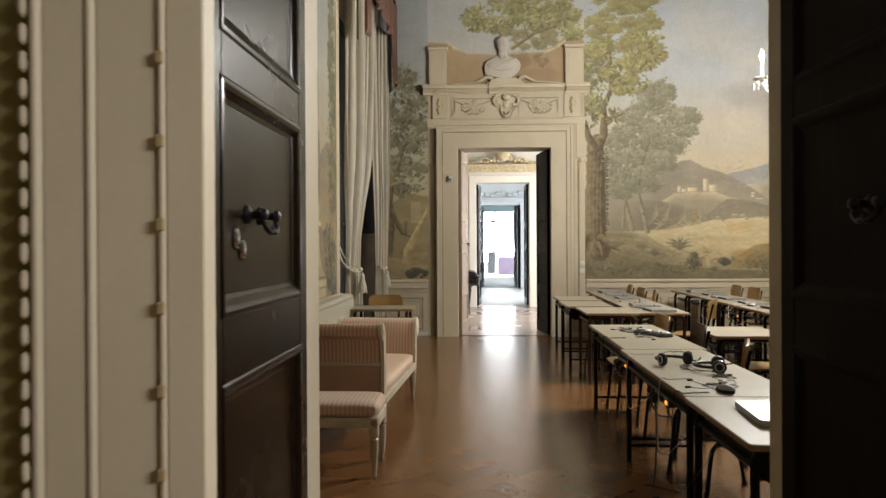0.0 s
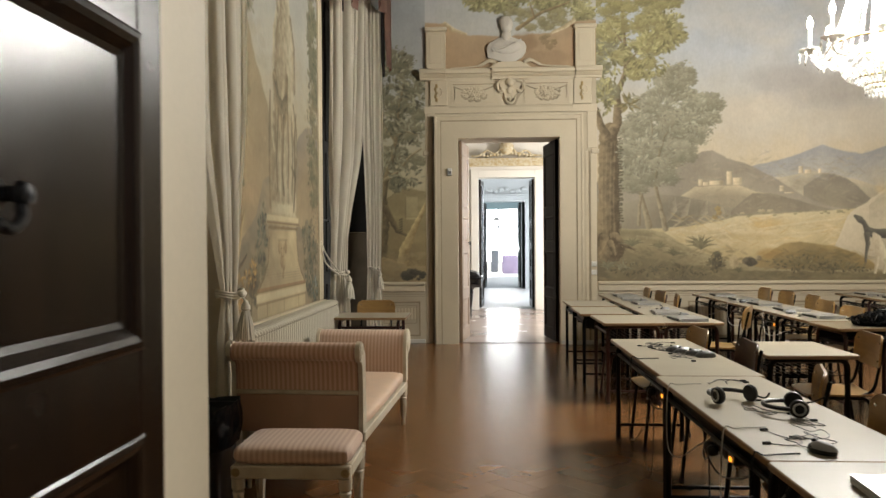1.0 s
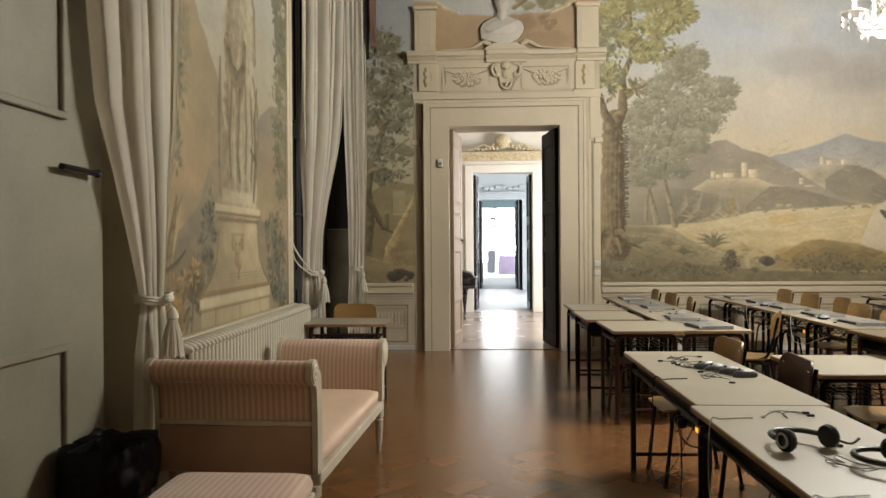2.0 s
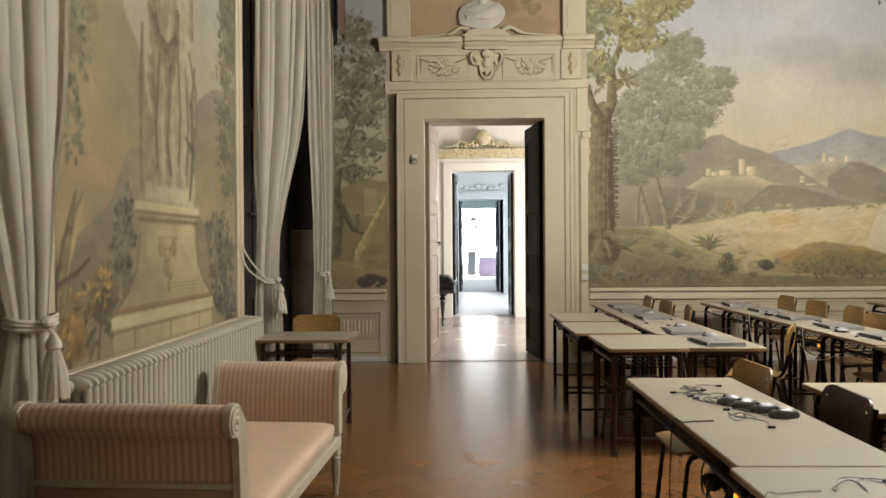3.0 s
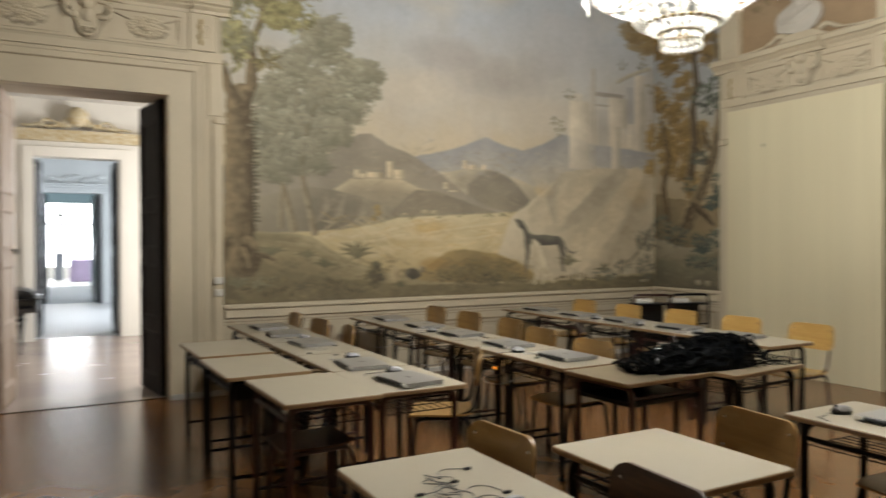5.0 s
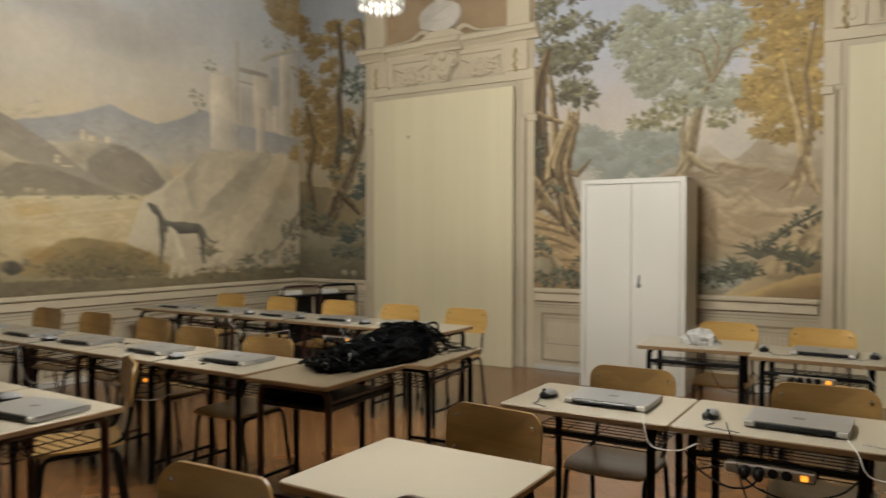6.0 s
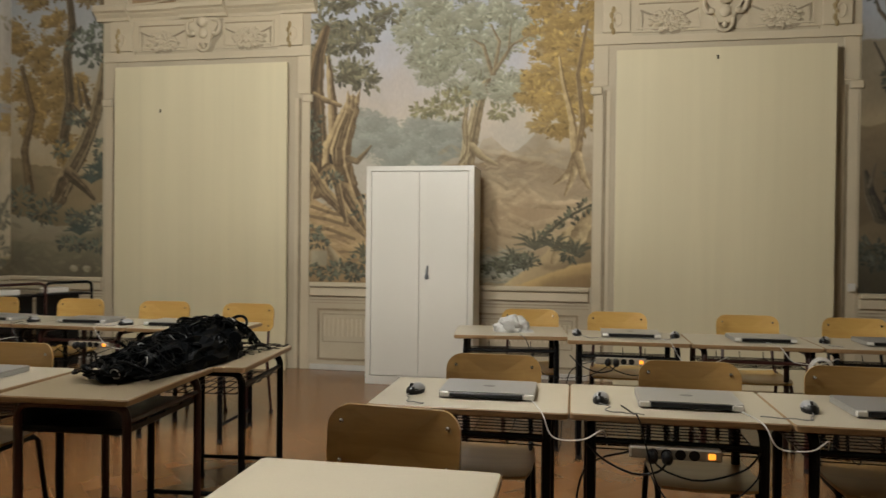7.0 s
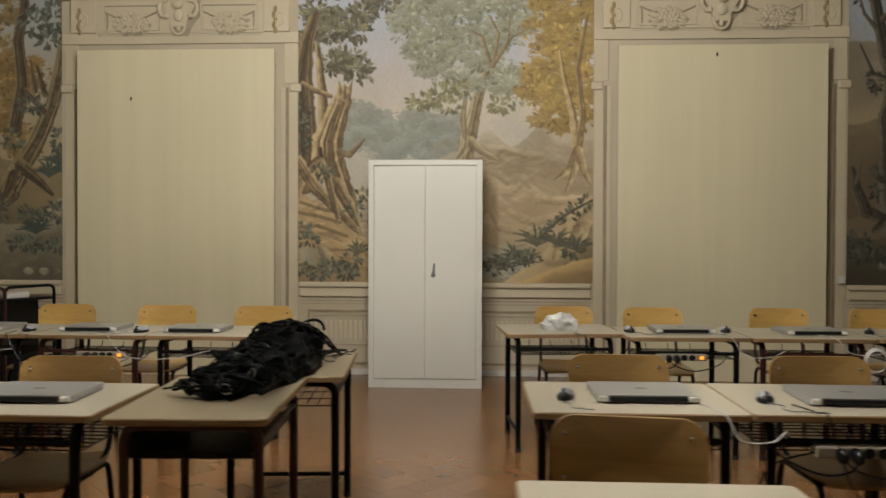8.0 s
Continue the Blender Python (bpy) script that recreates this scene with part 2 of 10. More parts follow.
# terracotta tiles: colour varies from tile to tile
COTTO = material("waxed_terracotta", (0.275, 0.128, 0.047), 0.30, vary=0.06, scale=1.3, fine=50, bump=0.006, stain=(0.240, 0.109, 0.039), spec=0.5, coat=0.3)
_n, _l, _p = nodes_of(COTTO)
_oi, _hs = _n.new("ShaderNodeObjectInfo"), _n.new("ShaderNodeHueSaturation")
_geo, _add, _fr = _n.new("ShaderNodeNewGeometry"), _n.new("ShaderNodeMath"), _n.new("ShaderNodeMath")
_fr.operation = "FRACT"
_l.new(_oi.outputs["Random"], _add.inputs[0])
_l.new(_geo.outputs["Random Per Island"], _add.inputs[1])
_l.new(_add.outputs[0], _fr.inputs[0])
_mr = _n.new("ShaderNodeMapRange")
_mr.inputs["To Min"].default_value, _mr.inputs["To Max"].default_value = 0.88, 1.11
_l.new(_fr.outputs[0], _mr.inputs["Value"])
_l.new(_mr.outputs["Result"], _hs.inputs["Value"])
_src = _p.inputs["Base Color"].links[0].from_socket
_l.new(_src, _hs.inputs["Color"])
_l.new(_hs.outputs["Color"], _p.inputs["Base Color"])
_p.inputs["Coat Roughness"].default_value = 0.2
for _t in [k for k in _n if k.type == "MAP_RANGE" and k.outputs["Result"].links[0].to_socket.name == "Roughness"]:
    _t.inputs["To Min"].default_value, _t.inputs["To Max"].default_value = 0.22, 0.28
for _t in [k for k in _n if k.type == "TEX_NOISE"]:
    _l.new(_geo.outputs["Position"], _t.inputs["Vector"])

# fresco: the painter's colours lie in the mesh's colour attribute; plaster grain and fine cracks come on top
FRESCO = material("fresco_on_plaster", (0.6, 0.55, 0.45), 0.78, vary=0.1, fine=70, bump=0.1)
_n, _l, _p = nodes_of(FRESCO)
_at = _n.new("ShaderNodeAttribute")
_at.attribute_name = "pigment"
_tc, _nz = _n.new("ShaderNodeTexCoord"), _n.new("ShaderNodeTexNoise")
_nz.inputs["Scale"].default_value, _nz.inputs["Detail"].default_value = 38.0, 5
_mp = _n.new("ShaderNodeMapping")
_mp.inputs["Scale"].default_value = (1.0, 1.0, 0.55)
_l.new(_tc.outputs["Object"], _mp.inputs["Vector"])
_l.new(_mp.outputs["Vector"], _nz.inputs["Vector"])
_mr = _n.new("ShaderNodeMapRange")
_mr.inputs["From Min"].default_value, _mr.inputs["From Max"].default_value = 0.25, 0.75
_mr.inputs["To Min"].default_value, _mr.inputs["To Max"].default_value = 0.94, 1.05
_hs = _n.new("ShaderNodeHueSaturation")
_l.new(_nz.outputs["Fac"], _mr.inputs["Value"])
_l.new(_mr.outputs["Result"], _hs.inputs["Value"])
_l.new(_at.outputs["Color"], _hs.inputs["Color"])
_l.new(_hs.outputs["Color"], _p.inputs["Base Color"])


# ---------------------------------------------------------------- mesh helpers
def thing(name, label="", category="", group="", kind="", at=None):
    ob = new(name)
    ob.empty_display_size = 0.1
    tagged(ob, label, category, group, kind)
    if at is not None:
        ob.matrix_basis = at
    return ob


def link_mesh(name, bm, mat, smooth=30.0):
    me = bpy.data.meshes.new(name)
    bm.normal_update()
    for f in bm.faces:
        f.smooth = smooth > 0
    if smooth > 0:
        for e in bm.edges:
            if len(e.link_faces) == 2 and e.calc_face_angle(0.0) > radians(smooth):
                e.smooth = False
    bm.to_mesh(me)
    bm.free()
    me.materials.append(mat)
    return new(name, me)


def part(name, bm, mat, parent, label="", smooth=30.0):
    ob = link_mesh(name, bm, mat, smooth)
    ob.parent = parent
    if label:
        ob["label"] = label
    return ob


def again(name, mesh, parent, m=None):
    """Another part on the same mesh."""
    ob = new(name, mesh)
    ob.parent = parent
    if m is not None:
        ob.matrix_basis = m
    return ob


def setting(name, bm, mat, label="", category="", smooth=0.0):
    return tagged(link_mesh(name, bm, mat, smooth), label, category, kind="structure")


def box(bm, x0, x1, y0, y1, z0, z1, bevel=0.0, seg=1):
    r = bmesh.ops.create_cube(bm, size=1.0)
    vs = r["verts"]
    for v in vs:
        v.co = Vector((x0 + (v.co.x + 0.5) * (x1 - x0), y0 + (v.co.y + 0.5) * (y1 - y0), z0 + (v.co.z + 0.5) * (z1 - z0)))
    if bevel:
        es = list({e for v in vs for e in v.link_edges})
        bmesh.ops.bevel(bm, geom=es, offset=bevel, segments=seg, profile=0.5, affect="EDGES")
    return bm


def B(*a, **k):
    return box(bmesh.new(), *a, **k)


def tube(bm, pts, r, seg=8, closed=False, caps=True):
    """A round bar along points; r may be a number or one radius a point."""
    pts = [Vector(p) for p in pts]
    n = len(pts)
    rings, up = [], None
    for i, p in enumerate(pts):
        a = pts[i - 1] if (i > 0 or closed) else p
        c = pts[(i + 1) % n] if (i < n - 1 or closed) else p
        d = (c - a)
        if d.length < 1e-9:
            d = Vector((0, 0, 1))
        d.normalize()
        if up is None:
            up = Vector((0, 0, 1)) if abs(d.z) < 0.9 else Vector((1, 0, 0))
        s = d.cross(up)
        if s.length < 1e-6:
            s = d.orthogonal()
        s.normalize()
        up = s.cross(d).normalized()
        rad = r[i] if isinstance(r, (list, tuple)) else r
        rings.append([bm.verts.new(p + rad * (math.cos(2 * math.pi * k / seg) * s + math.sin(2 * math.pi * k / seg) * up)) for k in range(seg)])
    for i in range(n if closed else n - 1):
        a, c = rings[i], rings[(i + 1) % n]
        for k in range(seg):
            bm.faces.new((a[k], a[(k + 1) % seg], c[(k + 1) % seg], c[k]))
    if caps and not closed:
        bm.faces.new(list(reversed(rings[0])))
        bm.faces.new(rings[-1])
    return bm


def rounded(pts, r, seg=4):
    """A polyline with its inner corners rounded."""
    pts = [Vector(p) for p in pts]
    out = [pts[0]]
    for a, p, c in zip(pts, pts[1:], pts[2:]):
        u, v = (a - p), (c - p)
        rr = min(r, u.length * 0.49, v.length * 0.49)
        p0, p1 = p + u.normalized() * rr, p + v.normalized() * rr
        for k in range(seg + 1):
            t = k / seg
            out.append(p0 * (1 - t) ** 2 + p * 2 * t * (1 - t) + p1 * t * t)
    out.append(pts[-1])
    return out


def smooth_path(pts, per=6):
    """A flowing curve through points."""
    pts = [Vector(p) for p in pts]
    out = []
    for i in range(len(pts) - 1):
        p0, p1, p2, p3 = pts[max(i - 1, 0)], pts[i], pts[i + 1], pts[min(i + 2, len(pts) - 1)]
        for k in range(per):
            t = k / per
            out.append(0.5 * (2 * p1 + (p2 - p0) * t + (2 * p0 - 5 * p1 + 4 * p2 - p3) * t * t + (3 * p1 - p0 - 3 * p2 + p3) * t ** 3))
    out.append(pts[-1])
    return out


def lathe(bm, profile, seg=16, at=(0, 0, 0), sx=1.0, sy=1.0):
    rings = []
    for r, z in profile:
        rings.append([bm.verts.new((at[0] + sx * r * math.cos(2 * math.pi * k / seg), at[1] + sy * r * math.sin(2 * math.pi * k / seg), at[2] + z)) for k in range(seg)])
    for a, c in zip(rings, rings[1:]):
        for k in range(seg):
            bm.faces.new((a[k], a[(k + 1) % seg], c[(k + 1) % seg], c[k]))
    bm.faces.new(list(reversed(rings[0])))
    bm.faces.new(rings[-1])
    return bm


def ball(bm, c, rx, ry, rz, seg=10):
    m = Matrix.Translation(c) @ Matrix.Diagonal((rx, ry, rz, 1))
    bmesh.ops.create_uvsphere(bm, u_segments=seg, v_segments=max(4, seg // 2 + 1), radius=1.0, matrix=m)
    return bm


def prism(bm, poly, axis, lo, hi):
    """A polygon (two coordinates) pushed along the third axis."""
    def at(p, w):
        return {"x": (w, p[0], p[1]), "y": (p[0], w, p[1]), "z": (p[0], p[1], w)}[axis]
    a = [bm.verts.new(at(p, lo)) for p in poly]
    c = [bm.verts.new(at(p, hi)) for p in poly]
    n = len(poly)
    bm.faces.new(a)
    bm.faces.new(list(reversed(c)))
    for i in range(n):
        bm.faces.new((a[i], c[i], c[(i + 1) % n], a[(i + 1) % n]))
    bmesh.ops.recalc_face_normals(bm, faces=bm.faces[:])
    return bm


def rounded_rect(x0, x1, y0, y1, r, seg=4):
    out = []
    for cx, cy, a0 in ((x1 - r, y1 - r, 0), (x0 + r, y1 - r, 90), (x0 + r, y0 + r, 180), (x1 - r, y0 + r, 270)):
        for k in range(seg + 1):
            a = radians(a0 + 90 * k / seg)
            out.append((cx + r * math.cos(a), cy + r * math.sin(a)))
    return out


# ---------------------------------------------------------------- the large structure
XL, XR, YN, YF, TOP = -1.893, 7.215, 2.90, 11.99, 5.7
DL, DR = -0.645, 0.80          # the far doorway
NL, NR = -0.82, 0.65           # the near doorway
W1A, W1B, W2A, W2B = 3.39, 6.04, 8.71, 11.69   # window niches

bm = bmesh.new()
box(bm, XL - 0.5, DL, YF, YF + 0.42, 0, TOP)
box(bm, DR, XR + 0.4, YF, YF + 0.42, 0, TOP)
box(bm, DL, DR, YF, YF + 0.42, 2.93, TOP)
setting("wall_far", bm, CREAM, "cream plastered wall with a doorway into the enfilade", "wall")
bm = bmesh.new()
box(bm, XL - 0.5, NL - 0.06, 1.86, YN, 0, TOP)
box(bm, NR + 0.06, XR + 0.4, 1.86, YN, 0, TOP)
box(bm, NL - 0.06, NR + 0.06, 1.86, YN, 2.96, TOP)
setting("wall_near", bm, DIMWALL, "thick wall with the entrance doorway, darkened to cut bounced light", "wall")
bm = bmesh.new()
box(bm, XR, XR + 0.4, YN, YF, 0, TOP)
setting("wall_right", bm, CREAM, "cream plastered wall with painted landscapes", "wall")
bm = bmesh.new()
for y0, y1 in ((YN, W1A), (W1B, W2A), (W2B, YF)):
    box(bm, XL - 0.5, XL, y0, y1, 0, TOP)
for y0, y1 in ((W1A, W1B), (W2A, W2B)):
    box(bm, XL - 0.5, XL, y0, y1, 4.6, TOP)
    box(bm, XL - 0.5, XL - 0.36, y0, y1, 0, 4.6)
setting("wall_left", bm, CREAM, "cream wall with two deep window niches", "wall")
setting("ceiling", B(XL - 0.5, XR + 0.4, 1.86, YF + 0.42, TOP, TOP + 0.2), DIMCEILING, "unseen plaster ceiling, darkened to cut bounced light", "ceiling")

# entrance room behind the camera
bm = bmesh.new()
box(bm, -4.2, -4.0, -2.6, 1.86, 0, 4.2)
box(bm, -4.2, 3.2, -2.8, -2.6, 0, 4.2)
# wall with an invented window opening, out of view, for the fill lamp
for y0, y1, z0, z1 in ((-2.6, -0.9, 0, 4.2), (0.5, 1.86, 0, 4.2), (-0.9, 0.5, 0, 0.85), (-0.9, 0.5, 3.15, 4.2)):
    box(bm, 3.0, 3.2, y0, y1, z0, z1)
setting("wall_entrance_room", bm, OLIVE, "olive yellow walls of the entrance room", "wall")
bm = bmesh.new()
box(bm, -4.0, -1.10, 1.83, 1.857, 0, 4.2)
box(bm, 0.94, 3.0, 1.83, 1.857, 0, 4.2)
box(bm, -1.10, 0.94, 1.83, 1.857, 3.32, 4.2)
setting("wall_entrance_lining", bm, OLIVE, "olive yellow plaster round the entrance door", "wall")
setting("ceiling_entrance_room", B(-4.2, 3.2, -2.8, 1.86, 4.2, 4.4), PALE, "plain plaster ceiling", "ceiling")
setting("floor_entrance_room", B(-4.2, 3.2, -2.8, 1.86, -0.2, 0.0), COTTO, "waxed terracotta floor", "floor")

# the enfilade beyond the far door: three rooms, each with a window to the left
ROOMS = ((12.41, 17.35, 3.75, WHITEWALL), (17.65, 24.75, 3.75, BLUEWALL), (25.05, 33.0, 3.9, TEALWALL))
NEXT = ((-0.40, 0.82, 2.86), (-0.31, 0.90, 2.76), (-0.28, 1.16, 2.92))
for k, ((y0, y1, h, mat), (a, c, dh)) in enumerate(zip(ROOMS, NEXT)):
    bm = bmesh.new()
    ym = (y0 + y1) / 2
    for ya, yb, z0, z1 in ((y0, ym - 0.75, 0, h), (ym + 0.75, y1, 0, h), (ym - 0.75, ym + 0.75, 0, 0.75), (ym - 0.75, ym + 0.75, 3.25, h)):
        box(bm, 3.4, 3.6, ya, yb, z0, z1)
    box(bm, -3.9, -3.6, y0, y1, 0, h)
    box(bm, -3.9, a, y1, y1 + 0.3, 0, h)
    box(bm, c, 3.6, y1, y1 + 0.3, 0, h)
    box(bm, a, c, y1, y1 + 0.3, dh, h)
    setting("wall_enfilade", bm, mat, "bright plaster walls of a room in the enfilade", "wall")
    setting("ceiling_enfilade", B(-3.9, 3.6, y0, y1 + 0.3, h, h + 0.2), PALE, "white coved ceiling", "ceiling")
    mat2 = (PINKSTONE, PALESTONE, GREYSTONE)[k]
    setting("floor_enfilade", B(-3.9, 3.6, y0, y1 + 0.3, -0.2, 0.0), mat2, "smooth worn floor of the next room", "floor")
setting("wall_enfilade_front", B(-3.9, -2.39, 12.38, 12.41, 0, 3.75), WHITEWALL, "bright plaster", "wall")

# last room with its daylit glazing
bm = bmesh.new()
box(bm, -3.9, -3.6, 33.3, 40, 0, 4.2)
# side opening cut for the added fill lamp, out of view
for y0, y1, z0, z1 in ((33.3, 35.5, 0, 4.2), (37.3, 40, 0, 4.2), (35.5, 37.3, 0, 0.8), (35.5, 37.3, 3.3, 4.2)):
    box(bm, 3.6, 3.9, y0, y1, z0, z1)
box(bm, -3.9, 3.9, 40, 40.2, 0, 0.5)
box(bm, -3.9, 3.9, 40, 40.2, 3.6, 4.2)
setting("wall_last_room", bm, WHITEWALL, "white walls of the last room", "wall")
setting("ceiling_last_room", B(-3.9, 3.9, 33.3, 40.2, 4.2, 4.4), PALE, "white ceiling", "ceiling")
setting("floor_last_room", B(-3.9, 3.9, 33.3, 40.2, -0.2, 0), material("white_stone_floor", (0.72, 0.70, 0.68), 0.35, vary=0.05), "pale stone floor", "floor")
setting("backdrop", B(-3.9, 3.9, 40.3, 40.4, 0.2, 4.0), DAYGLASS, "white overexposed daylight beyond the glazing", "sky")
win = thing("window_last_room", "tall white glazed window full of daylight", "window", kind="structure")
for x in (-2.2, -0.9, 0.45, 1.8, 3.1):
    part("window_frame", B(x - 0.04, x + 0.04, 40.02, 40.10, 0.5, 3.6), GREYMETAL, win, smooth=0)
part("window_frame", B(-3.6, 3.6, 40.03, 40.09, 2.30, 2.36), GREYMETAL, win, smooth=0)

# main floor bed under the tiles
setting("floor", B(XL - 0.5, XR + 0.4, 1.86, YF + 0.42, -0.2, -0.0012), GROUT, "waxed terracotta floor laid in herringbone", "floor")


# ---------------------------------------------------------------- fresco painting
def lattice(shape, rows, cols, rng):
    g = rng.random_sample((rows + 2, cols + 2))
    y = np.linspace(0, rows, shape[0], endpoint=False)
    x = np.linspace(0, cols, shape[1], endpoint=False)
    iy, ix = y.astype(int), x.astype(int)
    fy, fx = y - iy, x - ix
    fy, fx = (fy * fy * (3 - 2 * fy))[:, None], (fx * fx * (3 - 2 * fx))[None, :]
    a, b = g[iy][:, ix], g[iy][:, ix + 1]
    c, d = g[iy + 1][:, ix], g[iy + 1][:, ix + 1]
    return (a * (1 - fx) + b * fx) * (1 - fy) + (c * (1 - fx) + d * fx) * fy


class Fresco:
    """A wall field painted in layers, in the wall's own metres: u along it, z up."""

    def __init__(self, u0, u1, z0, z1, step, seed):
        self.u0, self.u1, self.z0, self.z1 = u0, u1, z0, z1
        self.nu, self.nz = int(round(abs(u1 - u0) / step)) + 1, int(round((z1 - z0) / step)) + 1
        self.u = np.linspace(u0, u1, self.nu)
        self.z = np.linspace(z0, z1, self.nz)
        self.U, self.Z = np.meshgrid(self.u, self.z)
        self.rng = np.random.RandomState(seed)
        self.C = np.zeros((self.nz, self.nu, 3))
        self.fine = self.fbm(0.05, 3)
        self.mid = self.fbm(0.25, 4)
        self.broad = self.fbm(0.9, 4)

    def fbm(self, size, octaves, stretch=1.0):
        out, amp, tot = 0, 1.0, 0
        for k in range(octaves):
            s = size / 2 ** k
            rows = max(1, int((self.z1 - self.z0) / s))
            cols = max(1, int(abs(self.u1 - self.u0) / (s * stretch)))
            out = out + amp * lattice((self.nz, self.nu), rows, cols, self.rng)
            tot += amp
            amp *= 0.55
        return out / tot

    def lay(self, mask, colour, rows=slice(None), cols=slice(None)):
        c = np.asarray(colour, float)
        if c.ndim == 1:
            c = c[None, None, :]
        m = mask[..., None]
        self.C[rows, cols] = self.C[rows, cols] * (1 - m) + c * m

    def sky(self, bands):
        """bands: height and colour, from the bottom up."""
        zs = [b[0] for b in bands]
        for k in range(3):
            self.C[..., k] = np.interp(self.Z + (self.mid - 0.5) * 0.5, zs, [b[1][k] for b in bands])

    def clouds(self, colour, lo, hi, size, amount, cover=0.5):
        f = self.fbm(size, 5, 1.8)
        m = np.clip((f - cover) * 5, 0, 1) * np.clip((self.Z - lo) / 0.3, 0, 1) * np.clip((hi - self.Z) / 0.4, 0, 1)
        self.lay(m * amount, colour)

    def hill(self, ridge, top, foot, depth=0.8, rough=0.03, streak=0.25, dark=None):
        us, zs = [p[0] for p in ridge], [p[1] for p in ridge]
        r = np.interp(self.u, us, zs)[None, :] + (self.mid - 0.5) * rough * 3 + (self.fine - 0.5) * rough
        inside = np.clip((r - self.Z) / 0.02, 0, 1) * ((self.U >= us[0]) & (self.U <= us[-1]))
        t = np.clip((r - self.Z) / depth, 0, 1)[..., None]
        c = np.asarray(top) * (1 - t) + np.asarray(foot) * t
        s = self.fbm(0.5, 4, 2.2)
        c = c * (1 + streak * (s - 0.5)[..., None] * 2)
        if dark is not None:
            d = np.clip((self.fbm(0.35, 4, 1.6) - 0.52) * 6, 0, 1)[..., None]
            c = c * (1 - d * 0.6) + np.asarray(dark) * d * 0.6
        self.lay(inside, c)

    def window(self, u, z, r):
        du, dz = abs(self.u[1] - self.u[0]), self.z[1] - self.z[0]
        cu = (u - self.u0) / (self.u1 - self.u0) * (self.nu - 1)
        cz = (z - self.z0) / dz
        ru, rz = int(r / du) + 2, int(r / dz) + 2
        c0, c1 = max(0, int(cu) - ru), min(self.nu, int(cu) + ru + 1)
        r0, r1 = max(0, int(cz) - rz), min(self.nz, int(cz) + rz + 1)
        if c0 >= c1 or r0 >= r1:
            return None
        return slice(r0, r1), slice(c0, c1)

    def clump(self, u, z, r, flat, light, dark, alpha=0.9, rag=0.9):
        w = self.window(u, z, r * 1.5)
        if w is None:
            return
        du, dz = (self.U[w] - u) / r, (self.Z[w] - z) / (r * flat)
        d = np.sqrt(du * du + dz * dz)
        oy, ox = self.rng.randint(self.nz), self.rng.randint(self.nu)
        n = np.take(np.take(self.fine, (np.arange(w[0].start, w[0].stop) + oy) % self.nz, 0), (np.arange(w[1].start, w[1].stop) + ox) % self.nu, 1)
        m = np.clip((1 - d + (n - 0.5) * rag * 1.6) * 4, 0, 1) * alpha
        t = np.clip(0.5 + 0.45 * (dz * 0.8 + self.side * du * 0.6) + (n - 0.5) * 1.3, 0, 1)[..., None]
        self.lay(m, np.asarray(dark) * (1 - t) + np.asarray(light) * t, *w)

    side = -1.0
    tone = 1.0
    haze = 0.12

    def pad(self, u, z, r, flat, light, dark, alpha=0.9):
        """One leaf pad with a lobed outline, lit from above and from its side."""
        w = self.window(u, z, r * 1.45)
        if w is None:
            return
        du, dz = (self.U[w] - u) / r, (self.Z[w] - z) / (r * flat)
        th = np.arctan2(dz, du)
        p = self.rng.uniform(0, 6.28, 3)
        oy, ox = self.rng.randint(self.nz), self.rng.randint(self.nu)
        n = np.take(np.take(self.fine, (np.arange(w[0].start, w[0].stop) + oy) % self.nz, 0), (np.arange(w[1].start, w[1].stop) + ox) % self.nu, 1)
        lobe = 1 + 0.10 * np.sin(5 * th + p[0]) + 0.08 * np.sin(9 * th + p[1]) + 0.06 * np.sin(15 * th + p[2]) + (n - 0.5) * 0.5
        d = np.hypot(du, dz) / lobe
        m = np.clip((1 - d) * 4.5, 0, 1) * alpha
        t = np.clip(0.46 + 0.50 * (dz * 0.85 + self.side * du * 0.45) + (n - 0.5) * 0.85, 0, 1)[..., None]
        self.lay(m, np.asarray(dark) * (1 - t) + np.asarray(light) * t, *w)

    def crown(self, u, z, ru, rz, n, size, light, dark, alpha=0.9, flat=0.66):
        """A leaf crown: shaded pads behind, lit pads laid from the top down, sprays at the rim."""
        light, dark = np.asarray(light, float), np.asarray(dark, float)
        mid = (light + dark) / 2
        for k in range(max(3, n // 3)):
            a, q = self.rng.uniform(0, 2 * math.pi), math.sqrt(self.rng.uniform(0, 0.9))
            self.pad(u + ru * q * math.cos(a), z + rz * q * math.sin(a), size * self.rng.uniform(0.9, 1.5), flat, mid, dark, alpha * 0.9)
        spots = []
        for k in range(max(4, n // 2)):
            a, q = self.rng.uniform(0, 2 * math.pi), math.sqrt(self.rng.uniform(0, 1.0))
            spots.append((q * math.sin(a), q * math.cos(a)))
        for cz, cu in sorted(spots, reverse=True):
            t = min(1.0, max(0.0, 0.55 + 0.25 * cz + 0.25 * self.side * cu + self.rng.uniform(-0.3, 0.3)))
            v = self.rng.uniform(0.94, 1.06)
            hi = (mid * (1 - t) + light * t) * v
            lo = (dark * (1 - t * 0.35) + mid * t * 0.35) * v
            self.pad(u + ru * cu, z + rz * cz, size * self.rng.uniform(0.55, 1.1), flat, hi, lo, alpha)
        for k in range(n * 2):
            a, q = self.rng.uniform(0, 2 * math.pi), self.rng.uniform(0.85, 1.22)
            t = self.rng.uniform(0, 1)
